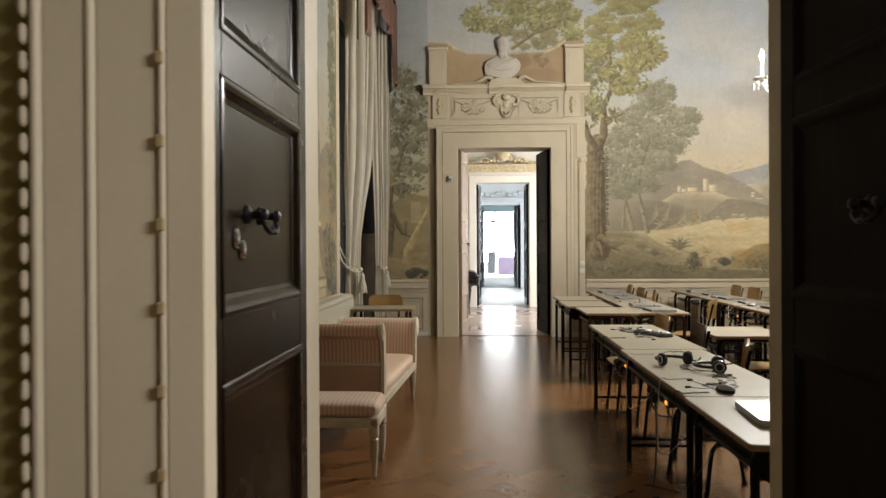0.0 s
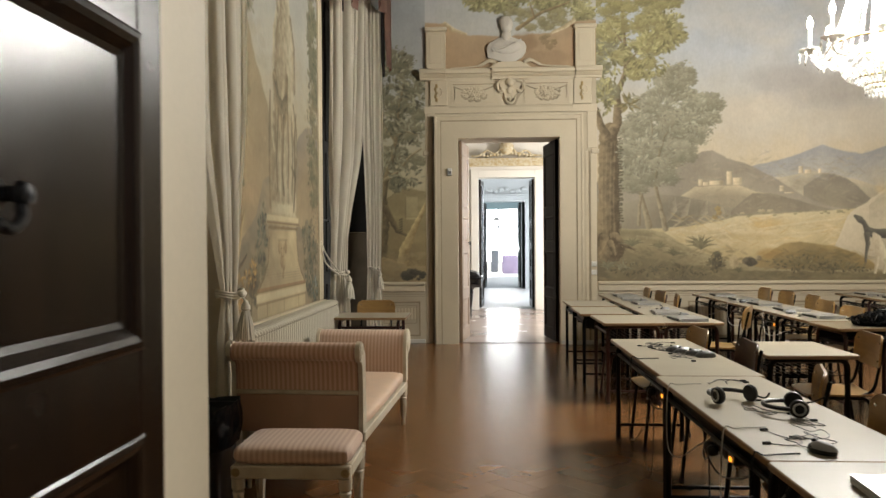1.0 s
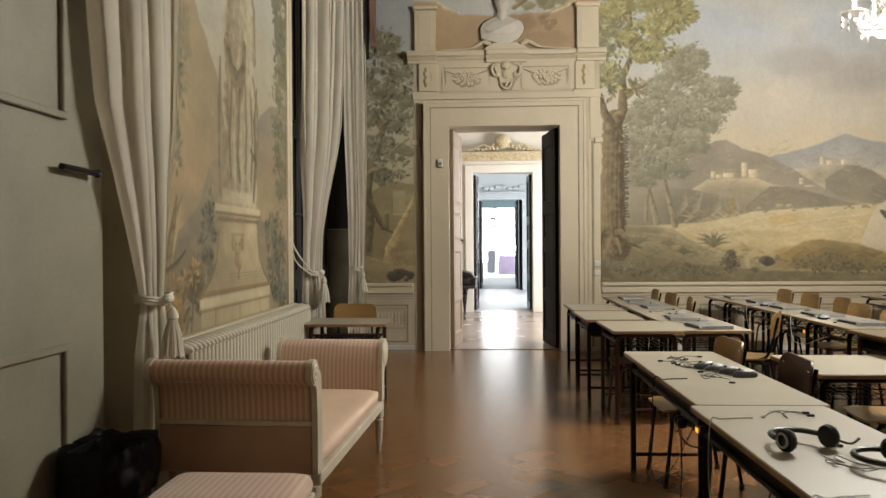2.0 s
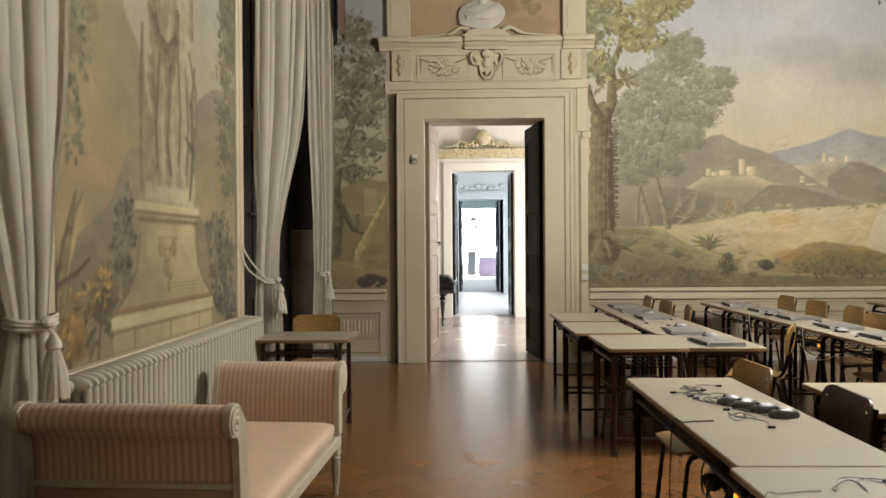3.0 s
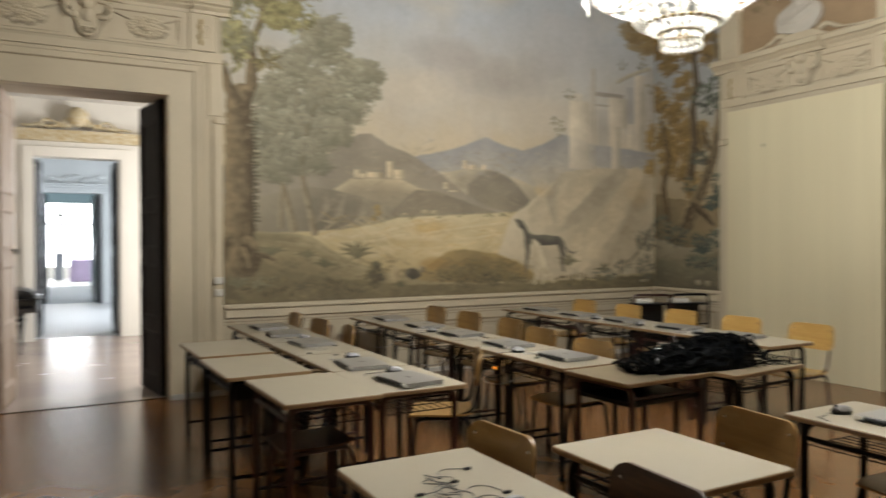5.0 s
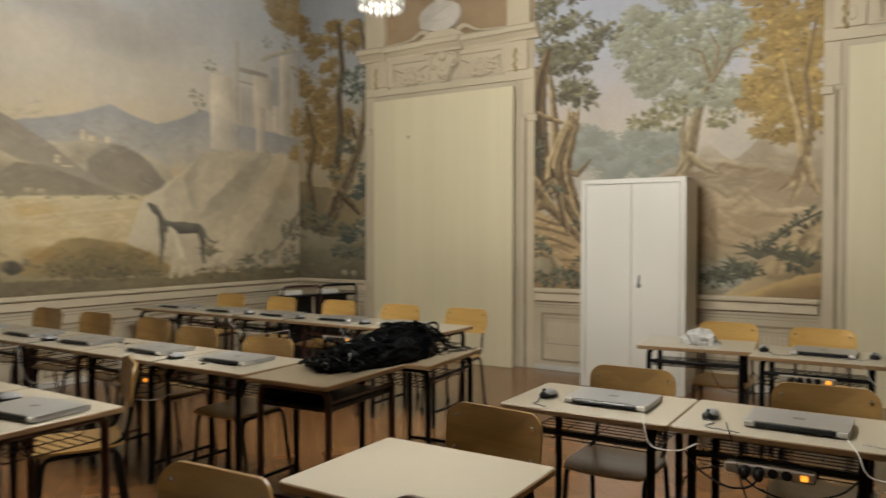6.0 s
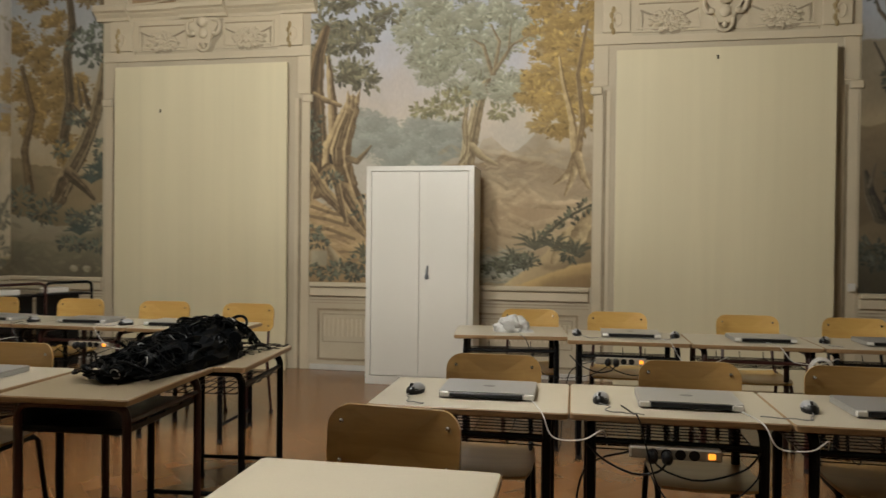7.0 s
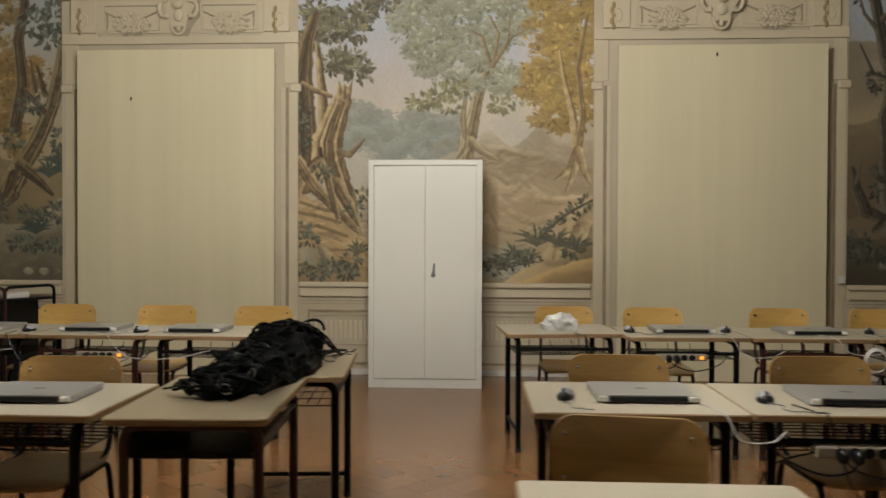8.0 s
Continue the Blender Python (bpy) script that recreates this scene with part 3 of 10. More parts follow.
            self.dab(u + ru * q * math.cos(a), z + rz * q * math.sin(a), size * self.rng.uniform(0.16, 0.34), self.rng.uniform(0.3, 0.6), dark * (1 - t) + light * t, 0.7 * alpha)
        for k in range(n * 4):
            a, q = self.rng.uniform(0, 2 * math.pi), math.sqrt(self.rng.uniform(0, 1.0))
            cu, cz = math.cos(a) * q, math.sin(a) * q
            t = min(1.0, max(0.0, 0.5 + 0.4 * cz + 0.3 * self.side * cu + self.rng.uniform(-0.4, 0.4)))
            self.dab(u + ru * cu, z + rz * cz, size * self.rng.uniform(0.10, 0.20), self.rng.uniform(0.3, 0.6), dark * (1 - t) + light * 1.03 * t, 0.5 * alpha)

    def spray(self, u, z, n, length, light, dark):
        """A hanging tuft of pointed leaves."""
        for k in range(n):
            a = self.rng.uniform(0, 2 * math.pi)
            L = length * self.rng.uniform(0.5, 1.0)
            u1, z1 = u + L * math.cos(a), z + L * math.sin(a) * 0.85
            self.limb([(u, z, 0.012), ((u + u1) / 2, (z + z1) / 2, 0.026), (u1, z1, 0.006)], light, dark, 0.9)

    def leaves(self, u, z, ru, rz, n, length, light, dark):
        """Pointed leaf strokes that fan outwards over an oval, shaded ones first."""
        light, dark = np.asarray(light, float), np.asarray(dark, float)
        for k in range(n):
            a, q = self.rng.uniform(0, 2 * math.pi), math.sqrt(self.rng.uniform(0, 1.0))
            cu, cz = u + ru * q * math.cos(a), z + rz * q * math.sin(a)
            t = min(1.0, max(0.0, k / n + 0.2 * math.sin(a) + self.rng.uniform(-0.35, 0.25)))
            d = a + self.rng.uniform(-0.9, 0.9)
            L = length * self.rng.uniform(0.5, 1.0)
            c = dark * (1 - t) + light * t
            self.limb([(cu, cz, 0.15 * L), (cu + 0.5 * L * math.cos(d), cz + 0.5 * L * math.sin(d), 0.24 * L), (cu + L * math.cos(d), cz + L * math.sin(d), 0.03 * L)], c * 1.08, c * 0.85, 0.85)

    def bole(self, pts, light, dark, streaks=7):
        """A trunk with furrowed bark."""
        light, dark = np.asarray(light, float), np.asarray(dark, float)
        self.limb(pts, light, dark)
        for k in range(streaks):
            o = self.rng.uniform(-0.85, 0.85)
            c = dark * 0.9 if self.rng.uniform() < 0.6 else light * 1.06
            self.limb([(u + o * w + self.rng.uniform(-0.12, 0.12) * w, z, max(0.004, 0.10 * w)) for u, z, w in pts], c, c * 0.92, 0.6)

    def dab(self, u, z, r, flat, colour, alpha):
        """One short brush mark."""
        w = self.window(u, z, r * 1.2)
        if w is None:
            return
        tilt = self.rng.uniform(-0.7, 0.7)
        du, dz = self.U[w] - u, self.Z[w] - z
        a, b = du * math.cos(tilt) + dz * math.sin(tilt), dz * math.cos(tilt) - du * math.sin(tilt)
        m = np.clip((1 - np.sqrt((a / r) ** 2 + (b / (r * flat)) ** 2)) * 2.5, 0, 1) * alpha
        self.lay(m, colour, *w)

    def scumble(self, u0, u1, z0, z1, n, r, colours, flat=0.3, alpha=0.5):
        """Many loose brush marks over an area, in the given colours."""
        for k in range(n):
            c = np.asarray(colours[self.rng.randint(len(colours))], float) * self.rng.uniform(0.9, 1.1)
            self.dab(self.rng.uniform(u0, u1), self.rng.uniform(z0, z1), r * self.rng.uniform(0.5, 1.5), flat, c, alpha * self.rng.uniform(0.4, 1.0))

    def puff(self, u, z, ru, rz, colour, alpha):
        """A soft cloud bank with a broken edge."""
        d = ((self.U - u) / ru) ** 2 + ((self.Z - z) / rz) ** 2
        m = np.clip(1 - d + (self.mid - 0.5) * 1.4 + (self.broad - 0.5) * 0.8, 0, 1)
        self.lay(m * alpha, colour)

    def limb(self, pts, light, dark, alpha=1.0):
        """A trunk or branch through (u, z, half width) with a lit and a shaded side."""
        light, dark = np.asarray(light, float), np.asarray(dark, float)
        for (u0, z0, w0), (u1, z1, w1) in zip(pts, pts[1:]):
            L = math.hypot(u1 - u0, z1 - z0)
            w = self.window((u0 + u1) / 2, (z0 + z1) / 2, L / 2 + max(w0, w1) * 1.6)
            if w is None or L == 0:
                continue
            du, dz = self.U[w] - u0, self.Z[w] - z0
            eu, ez = (u1 - u0) / L, (z1 - z0) / L
            t = np.clip((du * eu + dz * ez) / L, 0, 1)
            off = (du - t * L * eu) * ez - (dz - t * L * ez) * eu
            dist = np.hypot(du - t * L * eu, dz - t * L * ez)
            hw = w0 + (w1 - w0) * t + (self.fine[w] - 0.5) * 0.35 * max(w0, w1)
            m = np.clip((hw - dist) / 0.012 + 0.5, 0, 1) * alpha
            s = np.clip(0.5 + self.side * off / (2 * np.maximum(hw, 0.004)) + (self.fine[w] - 0.5) * 0.9, 0, 1)[..., None]
            self.lay(m, dark * (1 - s) + light * s, *w)

    def slab(self, u0, u1, z0, z1, colour, alpha=1.0, soft=0.015, shade=0.0):
        m = np.clip((self.U - u0) / soft, 0, 1) * np.clip((u1 - self.U) / soft, 0, 1) * np.clip((self.Z - z0) / soft, 0, 1) * np.clip((z1 - self.Z) / soft, 0, 1)
        t = ((self.U - u0) / (u1 - u0) - 0.5)[..., None]
        self.lay(m * alpha, np.asarray(colour) * (1 + shade * t + 0.25 * (self.mid - 0.5)[..., None]))

    def fronds(self, u, z, n, length, colour, spread=1.2):
        for k in range(n):
            a = radians(90) + spread * (k / max(1, n - 1) - 0.5) * 2 + self.rng.uniform(-0.1, 0.1)
            L = length * self.rng.uniform(0.6, 1.1)
            u1, z1 = u + L * math.cos(a), z + L * math.sin(a) * 0.8
            self.limb([(u, z, 0.006), ((u + u1) / 2, (z + z1) / 2 + L * 0.12, 0.013), (u1, z1 - L * 0.05, 0.004)], colour, np.asarray(colour) * 0.7, 0.85)

    def worn(self):
        """Faded patches, dust and faint vertical runs of an old wall painting."""
        f = self.fbm(1.2, 4)
        run = self.fbm(0.5, 3, 0.25)
        self.C *= (1 + 0.13 * (f - 0.5) + 0.05 * (run - 0.5) + 0.03 * (self.fine - 0.5) + 0.08 * (self.mid - 0.5))[..., None]
        self.C *= self.tone
        haze = np.array((184, 174, 152.0))
        self.C += (haze - self.C) * self.haze

    def hang(self, name, place, label):
        """The painted field as one mesh; place turns u, z into a point of the room."""
        c = np.clip(self.C / 255.0, 0, 1)
        lin = np.where(c <= 0.04045, c / 12.92, ((c + 0.055) / 1.055) ** 2.4) * PIGMENT
        pts = np.array(place(self.U.ravel(), self.Z.ravel()), dtype=np.float32).T
        me = bpy.data.meshes.new(name)
        n = self.nu * self.nz
        me.vertices.add(n)
        me.vertices.foreach_set("co", pts.ravel())
        idx = np.arange(n).reshape(self.nz, self.nu)
        q = np.stack((idx[:-1, :-1], idx[:-1, 1:], idx[1:, 1:], idx[1:, :-1]), -1).reshape(-1, 4)
        me.loops.add(q.size)
        me.loops.foreach_set("vertex_index", q.ravel().astype(np.int32))
        me.polygons.add(len(q))
        me.polygons.foreach_set("loop_start", np.arange(0, q.size, 4, dtype=np.int32))
        me.update(calc_edges=True)
        att = me.color_attributes.new("pigment", "FLOAT_COLOR", "POINT")
        att.data.foreach_set("color", np.concatenate((lin.reshape(-1, 3), np.ones((n, 1))), 1).astype(np.float32).ravel())
        me.materials.append(FRESCO)
        return tagged(new(name, me), label, "mural", kind="structure")


STEP = 0.0125
SKYS = ((1.6, (202, 184, 150)), (2.5, (204, 187, 156)), (2.9, (194, 183, 164)), (3.5, (184, 181, 174)), (4.2, (174, 179, 186)), (5.6, (164, 172, 182)))
GREYGREEN, GREYDARK = (158, 161, 138), (104, 106, 86)
YELLOWGREEN, YELLOWDARK = (172, 164, 106), (98, 92, 56)
TRUNK, TRUNKDARK = (142, 124, 94), (74, 62, 44)
OCHRE, OCHREDARK = (168, 143, 96), (120, 98, 62)

# far wall, right of the door: valley with hills, a tall tree, ruins
f = Fresco(1.33, XR - 0.002, 0.885, 5.6, 0.0098, 11)
f.tone = 0.95
f.sky(SKYS)
f.clouds((198, 190, 176), 2.8, 5.5, 0.9, 0.6, 0.5)
f.puff(4.6, 3.50, 0.9, 0.30, (162, 154, 147), 0.75)
f.puff(5.3, 3.15, 1.1, 0.22, (196, 184, 166), 0.5)
f.puff(3.9, 3.72, 0.6, 0.22, (158, 152, 148), 0.7)
f.puff(5.3, 3.75, 0.5, 0.22, (162, 156, 152), 0.55)
f.puff(5.6, 4.1, 1.0, 0.45, (176, 174, 174), 0.55)
f.puff(3.4, 3.3, 0.8, 0.25, (200, 186, 164), 0.5)
f.puff(6.6, 4.7, 0.9, 0.5, (170, 172, 178), 0.5)
f.puff(3.2, 4.9, 0.9, 0.4, (176, 180, 186), 0.5)
f.hill(((3.2, 2.40), (3.55, 2.52), (4.0, 2.62), (4.46, 2.79), (4.75, 2.70), (5.0, 2.66), (5.3, 2.76), (5.6, 2.90), (6.1, 2.80), (7.3, 2.75)), (152, 152, 154), (184, 174, 156), 0.6, 0.012, 0.10)
f.hill(((3.4, 2.38), (3.9, 2.34), (4.3, 2.42), (4.7, 2.36), (5.2, 2.2), (5.6, 2.1)), (178, 166, 142), (164, 152, 130), 0.5, 0.012, 0.2, (140, 132, 116))
f.hill(((4.2, 2.20), (4.45, 2.38), (4.62, 2.40), (4.78, 2.32), (4.95, 2.17), (5.2, 1.95), (5.6, 1.85)), (134, 126, 112), (158, 146, 124), 0.5, 0.025, 0.2, (118, 110, 98))
f.hill(((1.33, 2.3), (2.36, 2.40), (2.60, 2.62), (2.80, 2.72), (2.95, 2.74), (3.16, 2.61), (3.44, 2.53), (3.77, 2.36), (4.0, 2.20), (4.2, 2.07), (4.59, 1.92), (5.2, 1.80)), (146, 136, 121), (168, 156, 134), 0.75, 0.014, 0.14, (132, 123, 108))
# pale spurs and a shaded fold below the castle
f.hill(((2.45, 2.06), (2.7, 2.22), (3.0, 2.24), (3.3, 2.24), (3.55, 2.14), (3.8, 2.10)), (196, 178, 146), (150, 138, 116), 0.16, 0.012, 0.15)
f.hill(((1.33, 1.9), (2.2, 2.12), (2.5, 2.10), (2.9, 2.00), (3.3, 1.90), (3.6, 1.80), (3.9, 1.72)), (148, 138, 118), (126, 117, 99), 0.45, 0.014, 0.25, (112, 104, 88))
f.hill(((3.2, 1.88), (3.5, 2.12), (3.75, 2.12), (4.1, 2.02), (4.4, 1.93), (4.75, 1.84)), (130, 120, 103), (146, 134, 112), 0.3, 0.012, 0.2, (114, 106, 92))
for u0, z0, u1, z1 in ((2.62, 2.02, 2.42, 1.68), (2.86, 2.0, 2.72, 1.72), (3.05, 1.96, 3.0, 1.74), (2.42, 2.05, 2.30, 1.72)):
    f.limb([(u0, z0, 0.02), ((u0 + u1) / 2 + 0.03, (z0 + z1) / 2, 0.06), (u1, z1, 0.02)], (170, 158, 134), (116, 107, 91), 0.55)
for u, z, w, h in ((2.78, 2.22, 0.07, 0.10), (2.86, 2.22, 0.10, 0.06), (3.00, 2.23, 0.20, 0.07), (3.18, 2.23, 0.085, 0.20), (3.29, 2.23, 0.13, 0.11), (3.90, 2.13, 0.07, 0.09), (4.0, 2.10, 0.14, 0.03), (4.16, 2.38, 0.07, 0.11), (4.26, 2.38, 0.10, 0.06), (4.42, 2.38, 0.05, 0.07)):
    f.slab(u - w / 2, u + w / 2, z, z + h, (212, 194, 160), 0.92, 0.010, -0.35)
    f.slab(u + w * 0.2, u + w / 2, z, z + h * 0.96, (162, 146, 118), 0.7, 0.010)
f.scumble(2.3, 5.0, 1.85, 2.6, 380, 0.06, ((134, 125, 108), (172, 158, 132), (152, 140, 118)), 0.25, 0.3)
f.scumble(3.5, 7.2, 2.3, 2.7, 240, 0.07, ((140, 139, 142), (184, 174, 156)), 0.2, 0.3)
# pale meadow with ochre patches
f.hill(((1.33, 1.60), (2.34, 1.65), (2.60, 1.66), (2.95, 1.71), (3.28, 1.80), (3.8, 1.83), (4.4, 1.86), (4.93, 1.90), (5.4, 1.85), (6.2, 1.7)), (206, 190, 152), (178, 158, 116), 0.6, 0.008, 0.14, (186, 164, 118))
f.puff(3.75, 1.68, 0.5, 0.10, (190, 152, 92), 0.6)
f.puff(4.5, 1.60, 0.4, 0.12, (198, 178, 136), 0.6)
f.puff(3.0, 1.52, 0.4, 0.06, (166, 148, 110), 0.6)
f.puff(3.5, 1.50, 0.5, 0.06, (176, 150, 104), 0.5)
for pts in (((2.36, 1.62), (2.7, 1.56), (3.1, 1.62), (3.5, 1.72), (3.9, 1.78)), ((2.6, 1.50), (3.0, 1.52), (3.4, 1.60)), ((3.6, 1.6), (4.2, 1.68), (4.8, 1.74)), ((3.9, 1.52), (4.4, 1.56), (4.9, 1.62))):
    f.limb([(u, z, 0.022) for u, z in pts], (216, 200, 164), (186, 166, 126), 0.6)
f.scumble(2.4, 5.2, 1.35, 1.80, 420, 0.10, ((214, 198, 162), (188, 168, 126), (192, 160, 104), (206, 186, 146)), 0.13, 0.35)
for u, z in ((3.04, 1.84), (2.98, 1.78), (3.02, 1.90)):
    f.pad(u, z, 0.045, 0.9, (176, 150, 96), (140, 116, 74), 0.8)
for u, z, w in ((3.36, 1.83, 0.04), (3.62, 1.86, 0.06), (3.74, 1.86, 0.05)):
    f.pad(u, z, w, 0.5, (210, 192, 156), (150, 136, 108), 0.8)
for k in range(26):
    u = f.rng.uniform(2.5, 4.9)
    f.pad(u, 1.80 + 0.02 * f.rng.uniform(-1, 1) + 0.035 * (u - 3.4), 0.03, 0.5, (150, 140, 108), (112, 104, 80), 0.6)
# pale cliffs under the ruin
f.hill(((4.6, 1.3), (4.80, 1.80), (4.88, 1.88), (5.2, 2.08), (5.45, 2.28), (5.66, 2.43), (6.16, 2.49), (6.9, 2.50), (7.3, 2.47)), (200, 187, 161), (184, 168, 140), 1.3, 0.02, 0.12, (172, 159, 136))
for pts, c, d, al in ((((6.16, 2.42, 0.10), (5.80, 2.09, 0.15), (5.47, 1.86, 0.10), (5.28, 1.72, 0.04)), (208, 192, 162), (186, 171, 145), 0.6),
                      (((6.62, 2.43, 0.10), (6.21, 2.10, 0.13), (5.81, 1.82, 0.09), (5.6, 1.66, 0.03)), (168, 156, 134), (150, 139, 120), 0.6),
                      (((6.89, 2.44, 0.10), (6.51, 1.91, 0.15), (6.16, 1.54, 0.16), (5.91, 1.20, 0.10)), (216, 200, 168), (194, 178, 148), 0.7),
                      (((7.15, 2.40, 0.10), (6.95, 2.0, 0.14), (6.70, 1.6, 0.12), (6.42, 1.25, 0.06)), (182, 167, 139), (158, 144, 120), 0.6),
                      (((5.62, 2.34, 0.05), (5.43, 2.08, 0.08), (5.50, 1.80, 0.06)), (176, 164, 142), (152, 142, 124), 0.6),
                      (((5.30, 2.05, 0.05), (5.15, 1.90, 0.06), (5.12, 1.70, 0.03)), (198, 184, 156), (170, 158, 134), 0.5),
                      (((5.86, 1.52, 0.10), (5.78, 1.30, 0.12), (5.70, 1.10, 0.06)), (212, 196, 164), (184, 168, 138), 0.6)):
    f.limb(list(pts), c, d, al)
f.puff(5.32, 2.16, 0.16, 0.10, (206, 180, 132), 0.5)
f.puff(6.9, 2.15, 0.25, 0.22, (176, 150, 108), 0.35)
f.puff(6.3, 2.3, 0.3, 0.12, (160, 150, 132), 0.4)
f.limb([(7.19, 1.75, 0.02), (7.12, 1.62, 0.024), (6.89, 1.34, 0.022), (6.62, 1.14, 0.012)], (116, 110, 92), (78, 74, 62), 0.75)
f.scumble(4.95, 7.2, 1.2, 2.45, 260, 0.11, ((208, 193, 166), (164, 152, 130), (186, 171, 144)), 0.5, 0.2)
# ruin: broken wall, open arcade and a leaning gable
RUIN, RUIND = (191, 181, 163), (141, 133, 123)
f.slab(5.71, 6.09, 2.44, 3.36, (200, 189, 168), 0.85, 0.03, -0.22)
f.slab(5.76, 5.96, 3.32, 3.46, (188, 178, 160), 0.7, 0.04)
f.slab(6.09, 6.16, 2.45, 3.80, (172, 162, 147), 0.9, 0.015, -0.3)
f.slab(6.16, 6.66, 3.43, 3.50, RUIND, 0.85, 0.012)
f.slab(6.16, 6.40, 3.30, 3.34, RUIND, 0.7, 0.012)
f.slab(6.17, 6.40, 2.50, 3.28, (164, 160, 156), 0.55, 0.03)
f.slab(6.38, 6.73, 3.02, 3.46, (194, 183, 164), 0.85, 0.03, -0.3)
f.slab(6.43, 6.60, 2.48, 3.06, (190, 179, 159), 0.85, 0.015, -0.35)
f.slab(6.70, 6.86, 2.95, 3.62, (150, 148, 148), 0.7, 0.02)
f.slab(6.84, 7.06, 2.74, 3.80, RUIN, 0.9, 0.02, -0.3)
f.slab(6.72, 6.85, 2.78, 3.12, (206, 195, 175), 0.85, 0.02, -0.2)
f.slab(7.06, 7.22, 2.66, 3.92, (166, 159, 150), 0.8, 0.03, -0.2)
f.limb([(6.55, 3.66, 0.03), (6.75, 3.76, 0.03), (6.95, 3.84, 0.03), (7.12, 3.90, 0.03)], (192, 180, 154), (150, 141, 124), 0.8)
for u, z in ((5.72, 3.42), (6.62, 3.88), (6.98, 3.92), (7.12, 3.62), (5.52, 3.04), (5.58, 2.92)):
    f.leaves(u, z, 0.07, 0.05, 12, 0.06, (150, 144, 122), (116, 110, 92))
f.crown(7.0, 4.5, 0.40, 0.40, 40, 0.14, OCHRE, OCHREDARK, 0.8)
# rises in the foreground
f.hill(((3.45, 1.02), (3.6, 1.22), (3.78, 1.33), (3.93, 1.41), (4.14, 1.43), (4.42, 1.41), (4.65, 1.36), (4.93, 1.26), (5.2, 1.1)), (156, 132, 86), (116, 102, 70), 0.30, 0.012, 0.22, (104, 94, 66))
f.puff(3.75, 1.26, 0.22, 0.09, (160, 122, 66), 0.7)
f.hill(((1.33, 1.55), (1.64, 1.63), (2.0, 1.63), (2.26, 1.59), (2.5, 1.43), (2.75, 1.30), (3.1, 1.20), (3.6, 1.08), (4.4, 1.02), (5.0, 1.05), (5.6, 1.02), (7.3, 1.1)), (158, 144, 110), (116, 104, 76), 0.42, 0.016, 0.22, (104, 95, 70))
for pts in (((1.7, 1.60), (2.1, 1.58), (2.4, 1.45)), ((1.9, 1.50), (2.3, 1.46), (2.55, 1.32)), ((2.1, 1.38), (2.5, 1.28), (2.9, 1.20))):
    f.limb([(u, z, 0.03) for u, z in pts], (170, 156, 122), (128, 116, 86), 0.55)
f.hill(((1.33, 1.42), (1.62, 1.36), (1.9, 1.26), (2.3, 1.16), (2.8, 1.10), (3.4, 1.04), (4.0, 1.02), (5.2, 1.00), (6.2, 1.02), (7.3, 1.07)), (112, 100, 73), (118, 105, 77), 0.25, 0.022, 0.26, (88, 79, 60))
f.slab(1.33, 7.3, 0.885, 0.93, (106, 95, 68), 0.6, 0.02)
f.scumble(1.4, 3.4, 1.0, 1.35, 260, 0.06, ((118, 106, 78), (84, 76, 56), (136, 122, 90)), 0.3, 0.35)
f.scumble(3.6, 5.1, 1.05, 1.32, 180, 0.07, ((128, 104, 62), (92, 82, 56), (150, 124, 76)), 0.25, 0.35)
f.scumble(1.4, 7.2, 0.9, 1.02, 300, 0.06, ((92, 83, 63), (116, 104, 78), (136, 122, 90)), 0.3, 0.4)
# grey trees in the middle ground
GL, GD = (164, 159, 136), (108, 104, 85)
for pts in (((2.06, 1.66, 0.045), (2.02, 1.85, 0.034), (1.95, 2.1, 0.028), (1.90, 2.35, 0.02)), ((2.29, 1.62, 0.04), (2.24, 1.85, 0.030), (2.16, 2.2, 0.025), (2.12, 2.5, 0.018)), ((1.92, 1.68, 0.024), (1.93, 1.95, 0.02), (1.98, 2.2, 0.014))):
    f.limb(list(pts), (164, 150, 122), (108, 97, 76))
for u, z, ru, rz, n in ((1.90, 2.35, 0.26, 0.20, 30), (2.20, 2.42, 0.26, 0.16, 26), (1.93, 2.66, 0.34, 0.24, 44), (2.32, 2.70, 0.32, 0.22, 40), (1.95, 3.02, 0.30, 0.22, 40), (2.56, 2.98, 0.34, 0.20, 40), (2.26, 3.12, 0.36, 0.22, 44), (2.72, 3.22, 0.26, 0.14, 24), (2.34, 3.42, 0.42, 0.17, 40), (2.90, 3.40, 0.18, 0.12, 20), (2.42, 3.74, 0.24, 0.18, 30), (2.55, 3.86, 0.12, 0.12, 10)):
    f.crown(u, z, ru, rz, n, 0.11, GL, GD, 0.88)
f.limb([(2.16, 2.35, 0.02), (2.20, 2.65, 0.018), (2.28, 2.92, 0.014), (2.42, 3.12, 0.008)], (132, 120, 94), (92, 84, 66), 0.85)
f.limb([(2.22, 2.7, 0.012), (2.12, 2.95, 0.010), (2.10, 3.15, 0.006)], (132, 120, 94), (92, 84, 66), 0.7)
for u, z, ru, rz, n in ((2.40, 3.20, 0.14, 0.08, 8), (2.06, 2.85, 0.14, 0.09, 8), (2.5, 2.8, 0.12, 0.07, 8), (2.2, 2.52, 0.12, 0.08, 8)):
    f.crown(u, z, ru, rz, n, 0.08, (172, 166, 142), (126, 120, 100), 0.85)
